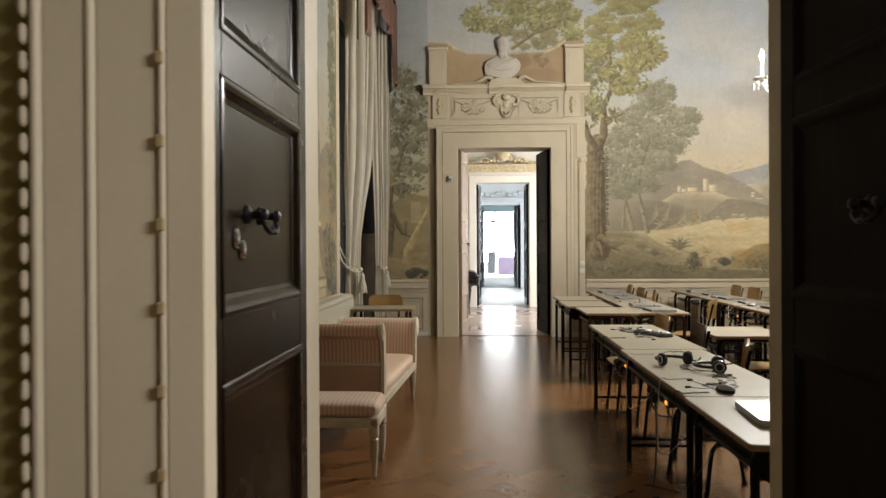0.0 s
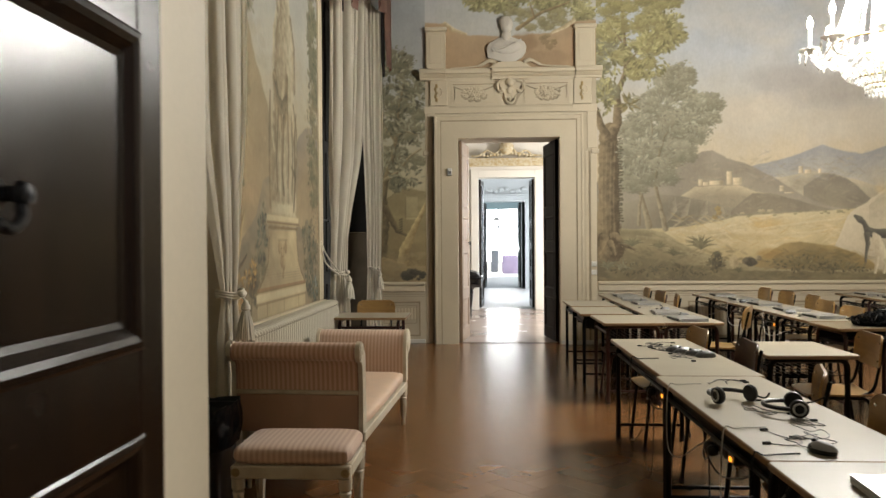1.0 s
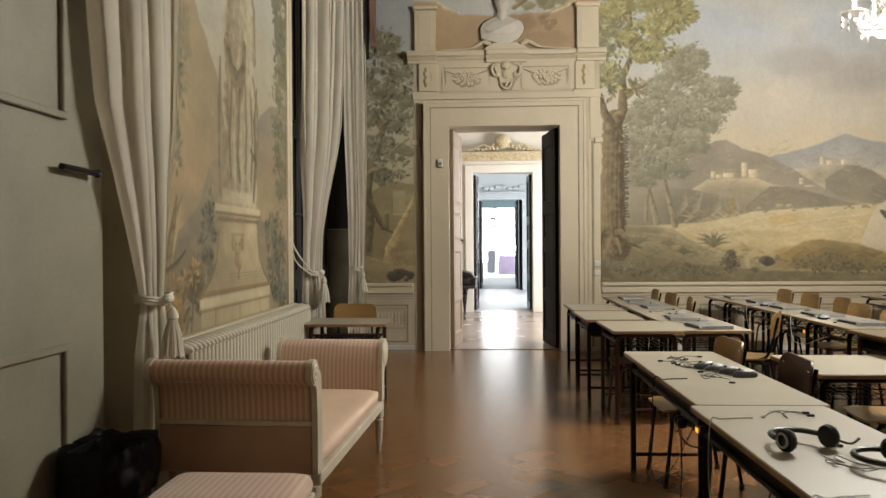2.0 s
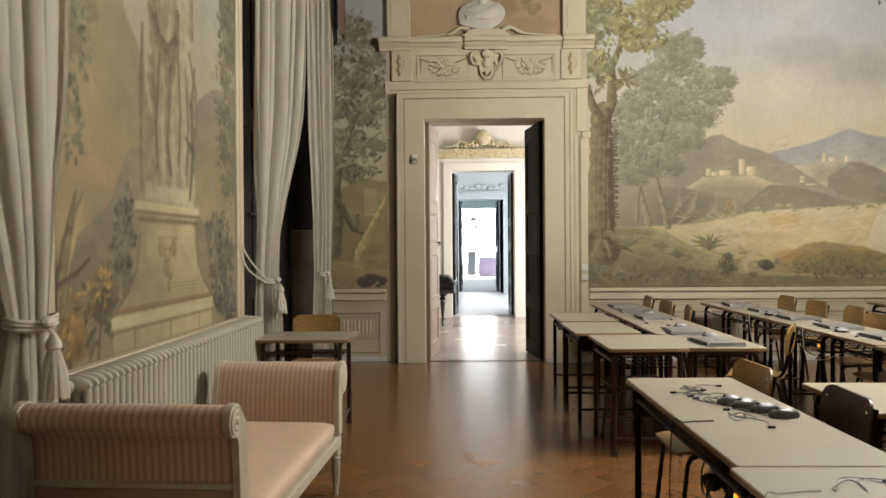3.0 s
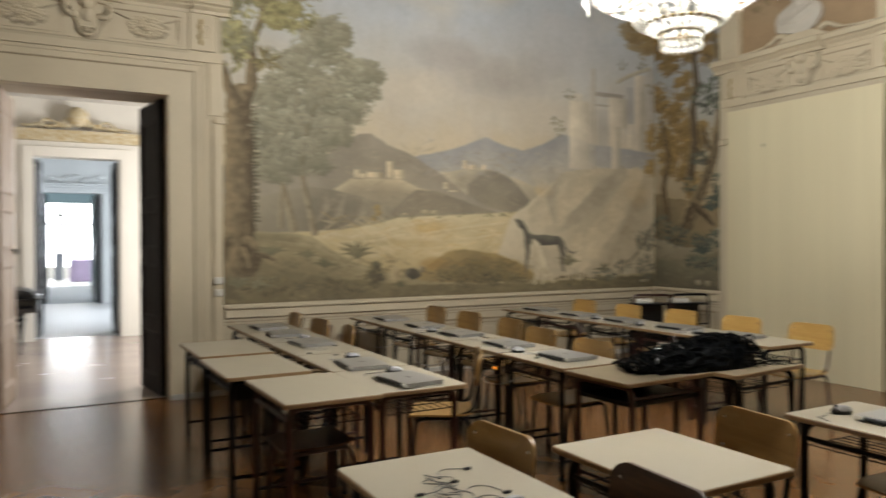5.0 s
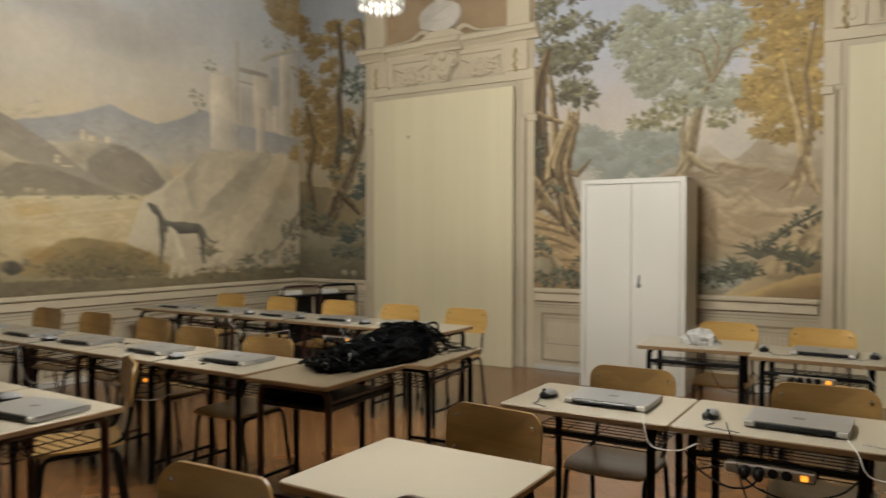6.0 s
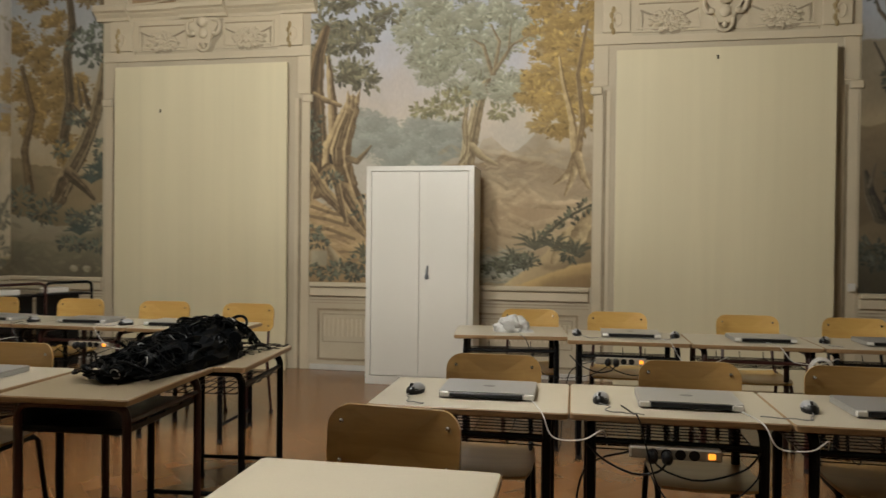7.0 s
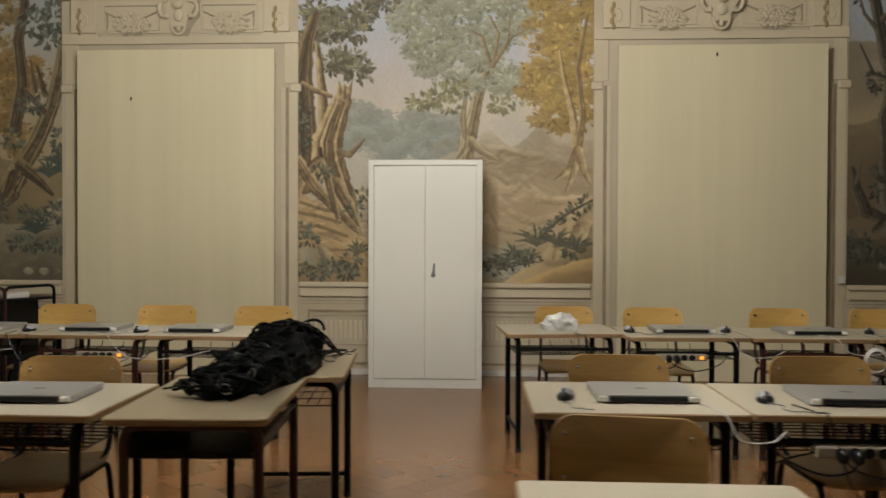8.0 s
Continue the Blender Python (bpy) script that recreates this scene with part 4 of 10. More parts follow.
# the tall tree beside the door
f.limb([(1.47, 1.35, 0.24), (1.48, 1.52, 0.18), (1.50, 1.85, 0.155), (1.50, 2.5, 0.145), (1.49, 2.92, 0.13), (1.53, 3.05, 0.10)], TRUNK, TRUNKDARK)
f.limb([(1.54, 2.98, 0.085), (1.62, 3.12, 0.065), (1.63, 3.35, 0.055), (1.62, 3.55, 0.045), (1.68, 3.68, 0.036), (1.74, 3.85, 0.03), (1.74, 4.2, 0.026), (1.70, 4.7, 0.018)], TRUNK, TRUNKDARK)
f.limb([(1.46, 2.96, 0.07), (1.38, 3.12, 0.05), (1.33, 3.32, 0.04)], TRUNK, TRUNKDARK)
f.limb([(1.42, 1.5, 0.08), (1.34, 1.32, 0.06)], TRUNK, TRUNKDARK)
f.limb([(1.58, 1.5, 0.08), (1.72, 1.40, 0.04), (1.86, 1.33, 0.015)], TRUNK, TRUNKDARK)
f.limb([(1.52, 1.42, 0.05), (1.58, 1.26, 0.02)], TRUNK, TRUNKDARK)
for u in (1.42, 1.47, 1.53, 1.58):
    f.limb([(u, 1.5, 0.008), (u - 0.01, 2.1, 0.012), (u + 0.01, 2.85, 0.006)], (164, 144, 110), (92, 78, 56), 0.5)
for k in range(34):
    z = 1.75 + k * 0.035
    f.limb([(1.63, z, 0.008), (1.68 + f.rng.uniform(-0.01, 0.02), z + f.rng.uniform(-0.02, 0.02), 0.012)], (104, 96, 72), (60, 54, 42), 0.9)
YD = (112, 104, 66)
for u, z, ru, rz, n in ((1.42, 4.15, 0.16, 0.26, 26), (1.46, 3.62, 0.12, 0.14, 16)):
    f.crown(u, z, ru, rz, n, 0.10, (158, 154, 122), (98, 96, 74))
for u, z, ru, rz, n in ((1.55, 4.45, 0.30, 0.16, 30), (2.10, 4.22, 0.24, 0.14, 26), (1.95, 3.90, 0.20, 0.13, 26), (1.72, 4.08, 0.14, 0.08, 12), (2.34, 4.36, 0.20, 0.13, 20), (2.12, 4.52, 0.26, 0.14, 26), (1.62, 4.80, 0.30, 0.18, 30), (2.2, 4.86, 0.30, 0.18, 30), (1.9, 5.15, 0.42, 0.20, 36), (2.3, 5.25, 0.25, 0.14, 20), (1.6, 5.4, 0.3, 0.15, 20)):
    f.crown(u, z, ru, rz, n, 0.10, (174, 167, 116), YD)
f.spray(1.78, 3.40, 16, 0.20, (138, 126, 84), (84, 76, 50))
f.spray(1.50, 3.42, 10, 0.13, (138, 130, 94), (84, 78, 56))
f.spray(1.40, 3.85, 10, 0.13, (150, 146, 112), (92, 90, 66))
f.limb([(1.74, 3.95, 0.016), (1.9, 4.12, 0.010), (2.05, 4.24, 0.005)], TRUNK, TRUNKDARK, 0.8)
f.limb([(1.74, 4.2, 0.014), (1.6, 4.42, 0.008)], TRUNK, TRUNKDARK, 0.8)
# plants, stones and plain dark and pale shapes on the ground
for u, z, n, L, c in ((2.78, 1.33, 15, 0.30, (138, 128, 96)), (2.40, 1.24, 9, 0.16, (120, 112, 82)), (1.70, 1.02, 13, 0.22, (148, 142, 112)), (1.48, 1.06, 9, 0.18, (136, 130, 102)), (1.82, 1.38, 9, 0.18, (132, 124, 94)), (2.2, 1.35, 7, 0.14, (134, 124, 92)), (2.15, 1.02, 7, 0.12, (118, 110, 84)), (3.3, 1.0, 7, 0.12, (112, 104, 76)), (5.7, 1.2, 9, 0.22, (126, 118, 90)), (4.6, 1.02, 6, 0.12, (112, 104, 76)), (6.3, 1.1, 9, 0.18, (112, 108, 84))):
    f.fronds(u, z, n, L, c)
f.clump(3.00, 1.17, 0.09, 1.6, (92, 86, 66), (52, 48, 38), 0.95, 0.3)
f.clump(3.24, 1.15, 0.07, 1.5, (196, 176, 138), (146, 128, 96), 0.9, 0.3)
f.clump(3.46, 1.15, 0.11, 0.7, (96, 88, 72), (46, 43, 36), 0.95, 0.3)
f.clump(3.58, 1.20, 0.05, 0.9, (182, 164, 132), (90, 80, 64), 0.9, 0.3)
f.limb([(4.90, 1.78, 0.022), (4.97, 1.73, 0.045), (5.02, 1.68, 0.035)], (104, 99, 88), (66, 63, 58))
f.limb([(5.02, 1.68, 0.03), (5.07, 1.58, 0.05), (5.16, 1.53, 0.07), (5.36, 1.53, 0.065), (5.54, 1.53, 0.055), (5.60, 1.48, 0.05)], (104, 99, 88), (64, 61, 56))
f.limb([(5.06, 1.52, 0.045), (5.07, 1.38, 0.03), (5.05, 1.26, 0.02), (5.04, 1.14, 0.016)], (110, 104, 92), (70, 66, 58))
f.limb([(5.57, 1.50, 0.05), (5.62, 1.36, 0.035), (5.60, 1.24, 0.022), (5.63, 1.14, 0.018)], (106, 100, 88), (66, 62, 56))
f.limb([(5.62, 1.48, 0.018), (5.70, 1.39, 0.012), (5.80, 1.36, 0.010), (5.84, 1.39, 0.006)], (112, 106, 94), (84, 78, 68))
f.limb([(5.16, 1.52, 0.03), (5.19, 1.46, 0.065), (5.22, 1.36, 0.055)], (222, 210, 182), (186, 172, 144))
f.limb([(5.22, 1.40, 0.06), (5.25, 1.24, 0.085), (5.30, 1.12, 0.075)], (218, 206, 176), (184, 168, 140), 0.95)
f.limb([(5.20, 1.20, 0.03), (5.17, 0.99, 0.02)], (218, 206, 176), (178, 162, 134), 0.95)
f.limb([(5.32, 1.16, 0.03), (5.29, 0.99, 0.02)], (212, 200, 170), (172, 156, 128), 0.95)
f.limb([(5.34, 1.16, 0.04), (5.42, 1.06, 0.03), (5.46, 1.0, 0.02)], (206, 192, 162), (168, 152, 124), 0.9)
# thicket at the corner: ochre crown, leaning stems, dark undergrowth
for u, z, ru, rz, n in ((7.18, 2.90, 0.08, 0.24, 16), (7.16, 2.50, 0.10, 0.10, 10)):
    f.crown(u, z, ru, rz, n, 0.08, (176, 146, 88), (126, 102, 62), 0.85)
for u, z, ru, rz, n in ((6.66, 1.18, 0.14, 0.06, 34), (6.98, 1.52, 0.08, 0.10, 30), (7.05, 1.15, 0.14, 0.14, 50), (7.12, 1.5, 0.06, 0.14, 30), (6.3, 1.06, 0.2, 0.05, 40)):
    f.leaves(u, z, ru, rz, n, 0.075, (138, 134, 114), (90, 88, 74))
f.puff(6.70, 1.12, 0.12, 0.10, (190, 178, 152), 0.8)
f.puff(6.15, 1.35, 0.16, 0.10, (204, 188, 156), 0.6)
for u in (6.98, 7.06):
    f.clump(u, 0.97, 0.04, 0.6, (200, 190, 164), (150, 138, 112), 0.9, 0.2)
# rough leafage on the dark rises, shaded folds in the cliffs
for u, z, ru, rz, n in ((1.9, 1.05, 0.4, 0.08, 70), (2.6, 1.02, 0.4, 0.06, 60), (4.2, 1.12, 0.5, 0.10, 110), (4.7, 1.05, 0.4, 0.06, 60), (3.0, 1.12, 0.12, 0.10, 40), (5.9, 1.02, 0.4, 0.06, 60)):
    f.leaves(u, z, ru, rz, n, 0.06, (128, 114, 80), (80, 72, 54))
for u, z, ru, rz, n in ((1.55, 4.05, 0.25, 0.5, 110), (2.05, 4.1, 0.3, 0.35, 110), (2.3, 4.45, 0.25, 0.3, 70), (1.45, 3.5, 0.12, 0.25, 50)):
    f.leaves(u, z, ru, rz, n, 0.085, (178, 171, 120), (100, 95, 62))
for u, z, ru, rz, n in ((2.3, 3.3, 0.55, 0.4, 170), (2.0, 2.7, 0.4, 0.3, 100), (2.75, 3.15, 0.28, 0.22, 60)):
    f.leaves(u, z, ru, rz, n, 0.07, (168, 164, 142), (116, 112, 94))
f.worn()
f.hang("wall_mural_far", lambda u, z: (u, np.full_like(u, YF - 0.004), z), "faded fresco of a valley with trees, hills and ruins")

# far wall, left of the door: dark wood edge
f = Fresco(XL + 0.002, -1.11, 0.885, 5.6, 0.010, 12)
f.tone = 0.93
f.sky(((0.9, (176, 156, 112)), (1.8, (186, 170, 130)), (2.6, (180, 170, 140)), (3.8, (168, 170, 166)), (5.6, (158, 166, 174))))
f.hill(((-1.9, 2.0), (-1.5, 2.25), (-1.1, 2.2)), (164, 152, 112), (142, 124, 86), 1.0, 0.03, 0.25, (124, 110, 78))
f.slab(-1.42, -1.22, 1.82, 2.12, (172, 158, 118), 0.8, 0.02)
f.slab(-1.42, -1.39, 1.80, 2.12, (124, 112, 82), 0.7, 0.01)
f.slab(-1.40, -1.20, 1.78, 1.82, (190, 176, 136), 0.7, 0.01)
DL2, DD2 = (150, 144, 114), (88, 86, 66)
for u, z, ru, rz, n in ((-1.62, 4.05, 0.32, 0.22, 34), (-1.3, 3.75, 0.20, 0.20, 24), (-1.70, 3.55, 0.20, 0.2, 24), (-1.45, 3.40, 0.22, 0.14, 24), (-1.25, 3.30, 0.14, 0.12, 14), (-1.75, 3.1, 0.15, 0.16, 16), (-1.35, 3.05, 0.20, 0.12, 20), (-1.6, 2.72, 0.20, 0.12, 20), (-1.3, 2.60, 0.18, 0.10, 14), (-1.70, 2.45, 0.18, 0.12, 16), (-1.45, 2.28, 0.16, 0.09, 12), (-1.82, 2.1, 0.08, 0.2, 10)):
    f.crown(u, z, ru, rz, n, 0.085, DL2, DD2, 0.88)
f.limb([(-1.80, 1.2, 0.10), (-1.72, 1.7, 0.075), (-1.74, 2.13, 0.06), (-1.69, 2.36, 0.045), (-1.58, 2.7, 0.03), (-1.53, 3.03, 0.026), (-1.49, 3.38, 0.02), (-1.42, 3.72, 0.014)], (144, 128, 94), (80, 70, 50))
f.limb([(-1.70, 2.36, 0.03), (-1.5, 2.48, 0.022), (-1.36, 2.68, 0.018), (-1.18, 2.80, 0.012)], (172, 158, 122), (104, 92, 68))
f.limb([(-1.53, 3.0, 0.016), (-1.40, 3.06, 0.012), (-1.22, 3.0, 0.008)], (160, 148, 114), (98, 88, 64))
f.limb([(-1.55, 2.9, 0.016), (-1.68, 3.1, 0.010), (-1.78, 3.3, 0.006)], (160, 148, 114), (98, 88, 64))
f.limb([(-1.70, 1.95, 0.05), (-1.58, 1.72, 0.04), (-1.53, 1.62, 0.03), (-1.36, 1.54, 0.012)], (120, 106, 76), (74, 64, 46))
f.limb([(-1.46, 1.10, 0.09), (-1.42, 1.36, 0.075), (-1.33, 1.56, 0.05), (-1.20, 1.82, 0.035), (-1.12, 2.0, 0.02)], (206, 184, 132), (136, 114, 76))
for u, z in ((-1.30, 3.55), (-1.28, 3.42), (-1.45, 3.2), (-1.62, 3.3), (-1.25, 2.88), (-1.5, 2.62), (-1.7, 2.62)):
    f.spray(u, z, 9, 0.10, (164, 160, 132), (100, 98, 76))
for k in range(6):
    f.limb([(-1.50, 1.60 + k * 0.035, 0.006), (-1.46, 1.62 + k * 0.035, 0.010)], (92, 84, 60), (60, 54, 40))
f.hill(((-1.9, 1.26), (-1.6, 1.20), (-1.4, 1.14), (-1.1, 1.10)), (158, 138, 100), (138, 120, 88), 0.3, 0.05, 0.18, (128, 112, 82))
f.scumble(-1.88, -1.12, 0.9, 1.3, 90, 0.08, ((164, 144, 106), (126, 112, 84), (146, 134, 102)), 0.35, 0.35)
f.crown(-1.30, 0.98, 0.16, 0.07, 16, 0.06, (96, 90, 72), (42, 40, 34))
for u, z, ru, rz, n in ((-1.6, 3.9, 0.3, 0.3, 90), (-1.3, 3.6, 0.2, 0.25, 70), (-1.65, 3.3, 0.22, 0.25, 70), (-1.35, 3.05, 0.22, 0.15, 60), (-1.6, 2.7, 0.22, 0.14, 60), (-1.4, 2.4, 0.25, 0.14, 50)):
    f.leaves(u, z, ru, rz, n, 0.085, (166, 162, 134), (74, 72, 56))
f.worn()
f.hang("wall_mural_far_left", lambda u, z: (u, np.full_like(u, YF - 0.004), z), "faded fresco of a dark wood beside the door")

# left wall between the windows: pale draped figure shape on a flared pedestal
f = Fresco(W1B - 0.03, 8.43, 0.885, 5.6, 0.0105, 13)
f.side = 1.0
f.tone = 0.79
f.haze = 0.07
f.sky(((0.9, (186, 164, 122)), (2.0, (190, 168, 128)), (2.6, (188, 178, 154)), (3.2, (178, 176, 166)), (5.6, (164, 168, 170))))
f.clouds((196, 188, 170), 2.4, 5.5, 0.7, 0.5, 0.5)
# warm rock behind, rosy band, grey slope
f.hill(((6.0, 3.3), (6.2, 3.2), (6.5, 2.75), (6.8, 2.50), (7.0, 2.2), (7.4, 2.0), (7.9, 1.95), (8.5, 2.0)), (158, 142, 110), (174, 150, 112), 1.1, 0.03, 0.14, (146, 130, 100))
f.puff(6.3, 1.78, 0.4, 0.10, (196, 160, 120), 0.4)
f.hill(((7.4, 2.1), (7.7, 2.38), (7.95, 2.50), (8.2, 2.52), (8.5, 2.4)), (144, 136, 122), (170, 150, 116), 0.5, 0.02, 0.15)
f.hill(((6.0, 1.35), (6.25, 1.52), (6.5, 1.66), (6.66, 1.90), (6.85, 1.95), (7.1, 1.7), (7.6, 1.6), (8.0, 1.55), (8.5, 1.4)), (138, 126, 104), (158, 142, 110), 0.7, 0.02, 0.18, (122, 112, 92))
f.crown(6.28, 3.6, 0.30, 0.50, 50, 0.14, (164, 156, 122), (116, 110, 84), 0.8)
f.crown(6.15, 2.7, 0.16, 0.45, 36, 0.10, (158, 146, 112), (112, 102, 76), 0.75)
f.crown(8.26, 3.4, 0.16, 0.8, 60, 0.11, (148, 144, 114), (96, 94, 72), 0.9)
f.crown(8.28, 2.3, 0.14, 0.6, 46, 0.09, (150, 142, 110), (98, 94, 70), 0.85)
for u, z, ru, rz, n in ((7.95, 1.52, 0.16, 0.10, 16), (8.22, 1.40, 0.14, 0.14, 18), (8.05, 1.26, 0.10, 0.10, 12), (8.26, 1.08, 0.12, 0.14, 16), (8.08, 1.0, 0.08, 0.08, 8)):
    f.crown(u, z, ru, rz, n, 0.055, (150, 138, 108), (92, 84, 64), 0.85)
for u, z, ru, rz, n in ((6.70, 1.50, 0.06, 0.08, 10), (6.58, 1.36, 0.10, 0.07, 12), (6.68, 1.24, 0.08, 0.08, 10), (6.46, 1.22, 0.10, 0.06, 10)):
    f.crown(u, z, ru, rz, n, 0.045, (146, 134, 104), (92, 84, 64), 0.8)
for u, z in ((6.62, 1.58), (6.50, 1.40), (8.12, 1.62), (7.88, 1.40), (8.30, 1.25)):
    f.spray(u, z, 8, 0.09, (144, 132, 102), (92, 84, 64))
f.limb([(6.00, 1.05, 0.02), (6.02, 1.2, 0.04), (6.10, 1.42, 0.05), (6.20, 1.60, 0.02), (6.24, 1.66, 0.008)], (196, 170, 120), (112, 94, 66))
f.crown(6.14, 1.02, 0.12, 0.10, 20, 0.07, (190, 148, 84), (112, 86, 50), 0.9)
f.crown(6.42, 1.12, 0.14, 0.10, 18, 0.06, (130, 116, 84), (72, 64, 48), 0.85)
f.limb([(6.36, 0.9, 0.01), (6.40, 1.15, 0.012), (6.46, 1.35, 0.006)], (120, 104, 74), (72, 62, 46))
for u, z in ((6.4, 1.22), (6.5, 1.02), (6.3, 0.98), (7.9, 1.25), (8.1, 1.3)):
    f.spray(u, z, 9, 0.10, (146, 132, 98), (76, 68, 50))
STONE, STONED = (204, 192, 162), (140, 126, 98)
# draped shape: wide hem, narrow middle, folds of cloth
f.limb([(7.22, 1.66, 0.40), (7.22, 1.80, 0.38), (7.22, 2.1, 0.34), (7.26, 2.45, 0.31), (7.24, 2.8, 0.29), (7.26, 3.1, 0.24), (7.28, 3.35, 0.15), (7.28, 3.6, 0.11)], STONE, STONED)
f.slab(6.86, 7.58, 1.655, 1.78, (196, 184, 152), 0.85, 0.03, 0.15)
for pts, hw in ((((7.06, 1.78), (7.04, 2.1), (7.10, 2.45), (7.2, 2.75)), 0.035), (((7.20, 1.78), (7.18, 2.15), (7.24, 2.5), (7.3, 2.85)), 0.045), (((7.36, 1.78), (7.36, 2.1), (7.36, 2.5), (7.3, 2.9)), 0.03), (((7.48, 1.8), (7.52, 2.1), (7.50, 2.45)), 0.03)):
    f.limb([(u, z, hw * 0.7) for u, z in pts], (176, 161, 129), (134, 120, 93), 0.7)
    f.limb([(u + 0.06, z, hw * 0.6) for u, z in pts], (214, 203, 174), (186, 173, 142), 0.6)
f.limb([(6.98, 2.75, 0.05), (7.08, 2.5, 0.06), (7.20, 2.36, 0.05), (7.30, 2.5, 0.05), (7.34, 2.8, 0.04)], (176, 158, 122), (100, 87, 64), 0.95)
f.limb([(6.95, 2.42, 0.05), (6.94, 2.3, 0.06), (6.98, 2.2, 0.05)], (200, 187, 156), (120, 106, 80), 0.9)
f.limb([(7.52, 2.6, 0.03), (7.60, 2.4, 0.05), (7.58, 2.15, 0.06), (7.50, 2.02, 0.03)], (206, 193, 162), (116, 103, 78), 0.9)
f.limb([(7.46, 2.08, 0.012), (7.54, 2.03, 0.014), (7.58, 1.98, 0.010)], (110, 96, 70), (84, 72, 54), 0.9)
f.limb([(7.1, 3.3, 0.05), (7.0, 3.1, 0.055), (6.98, 2.85, 0.05)], (200, 187, 156), (126, 112, 86), 0.9)
f.limb([(7.44, 3.3, 0.05), (7.54, 3.1, 0.05), (7.55, 2.75, 0.05)], (204, 192, 160), (120, 106, 82), 0.9)
# pedestal
f.slab(6.74, 7.68, 1.58, 1.665, (206, 190, 152), 1.0, 0.012, 0.15)
f.slab(6.78, 7.64, 1.545, 1.58, (122, 104, 74), 0.95, 0.012)
f.slab(6.80, 7.60, 1.20, 1.55, (186, 168, 130), 1.0, 0.015, 0.25)
for k in range(22):
    t = k / 21
    w = 0.39 + 0.30 * t ** 2.2
    z = 1.50 - 0.42 * t
    f.slab(7.20 - w, 7.22 + w * 1.03, z - 0.022, z + 0.004, (188, 170, 132), 1.0, 0.010, 0.25)
f.slab(6.50, 7.90, 0.885, 1.06, (192, 174, 136), 1.0, 0.015, 0.15)
f.slab(6.48, 7.92, 1.005, 1.075, (212, 196, 158), 1.0, 0.010)
f.slab(6.48, 7.92, 1.075, 1.10, (132, 108, 74), 0.9, 0.010)
f.slab(6.48, 7.92, 0.985, 1.005, (128, 110, 80), 0.9, 0.008)
for g in (-1, 1):
    f.limb([(7.21 + g * 0.40, 1.48, 0.008), (7.21 + g * 0.44, 1.30, 0.008), (7.21 + g * 0.54, 1.19, 0.008), (7.21 + g * 0.68, 1.10, 0.008)], (126, 108, 78), (96, 82, 58), 0.85)
for u in (6.74, 7.2, 7.66):
    f.limb([(u, 0.9, 0.006), (u, 1.0, 0.006)], (120, 104, 76), (100, 86, 62), 0.8)
f.limb([(7.04, 1.465, 0.009), (7.30, 1.465, 0.009)], (118, 101, 72), (98, 82, 58), 0.8)
# darker accents: undergrowth, folds, pedestal edges, flowers
for u, z, ru, rz, n in ((6.62, 1.46, 0.10, 0.16, 60), (6.68, 1.66, 0.05, 0.05, 16), (7.95, 1.50, 0.14, 0.14, 60), (8.15, 1.40, 0.16, 0.20, 80), (8.05, 1.15, 0.14, 0.16, 60), (8.26, 1.0, 0.12, 0.10, 45)):
    f.leaves(u, z, ru, rz, n, 0.065, (128, 126, 106), (58, 60, 48))
for u, z, ru, rz, n in ((8.26, 1.02, 0.10, 0.09, 30),):
    f.leaves(u, z, ru, rz, n, 0.06, (136, 146, 140), (70, 80, 76))
for u, z, ru, rz, n in ((8.22, 3.2, 0.14, 0.7, 130), (8.15, 2.35, 0.14, 0.5, 90), (6.2, 2.35, 0.08, 0.3, 40), (6.15, 1.9, 0.07, 0.12, 26), (6.3, 3.5, 0.25, 0.4, 70)):
    f.leaves(u, z, ru, rz, n, 0.075, (150, 146, 114), (88, 86, 64))
for u, z, n in ((6.10, 1.14, 34), (6.26, 1.18, 30), (6.40, 1.22, 34), (6.12, 0.98, 26)):
    f.leaves(u, z, 0.08, 0.08, n, 0.055, (206, 164, 92), (84, 68, 44))
f.bole([(5.99, 1.0, 0.03), (6.05, 1.3, 0.045), (6.12, 1.5, 0.03), (6.17, 1.66, 0.008)], (190, 166, 118), (96, 80, 56), 4)
f.limb([(6.02, 1.25, 0.014), (6.18, 1.30, 0.014), (6.28, 1.36, 0.008)], (110, 94, 68), (66, 56, 42))
f.bole([(8.02, 1.1, 0.02), (7.98, 1.35, 0.02), (7.92, 1.55, 0.012)], (176, 162, 130), (96, 86, 66), 2)
f.limb([(7.52, 1.72, 0.02), (7.58, 2.0, 0.03), (7.55, 2.3, 0.025), (7.62, 2.55, 0.012)], (120, 106, 82), (92, 80, 60), 0.8)
f.limb([(6.84, 1.72, 0.018), (6.83, 2.0, 0.02), (6.84, 2.3, 0.03), (6.86, 2.6, 0.015)], (132, 117, 90), (100, 87, 66), 0.8)
for pts, hw in ((((7.04, 1.86), (7.02, 2.1), (7.08, 2.5)), 0.016), (((7.22, 1.84), (7.18, 2.0), (7.24, 2.5)), 0.020), (((7.34, 1.9), (7.38, 2.2), (7.34, 2.6)), 0.012), (((7.46, 1.86), (7.50, 2.15), (7.46, 2.5)), 0.012)):
    f.limb([(u, z, hw) for u, z in pts], (118, 104, 80), (88, 76, 58), 0.8)
f.limb([(6.95, 2.72, 0.03), (7.05, 2.58, 0.045), (7.20, 2.53, 0.055), (7.33, 2.64, 0.04), (7.36, 2.80, 0.02)], (150, 134, 104), (86, 74, 54), 0.95)
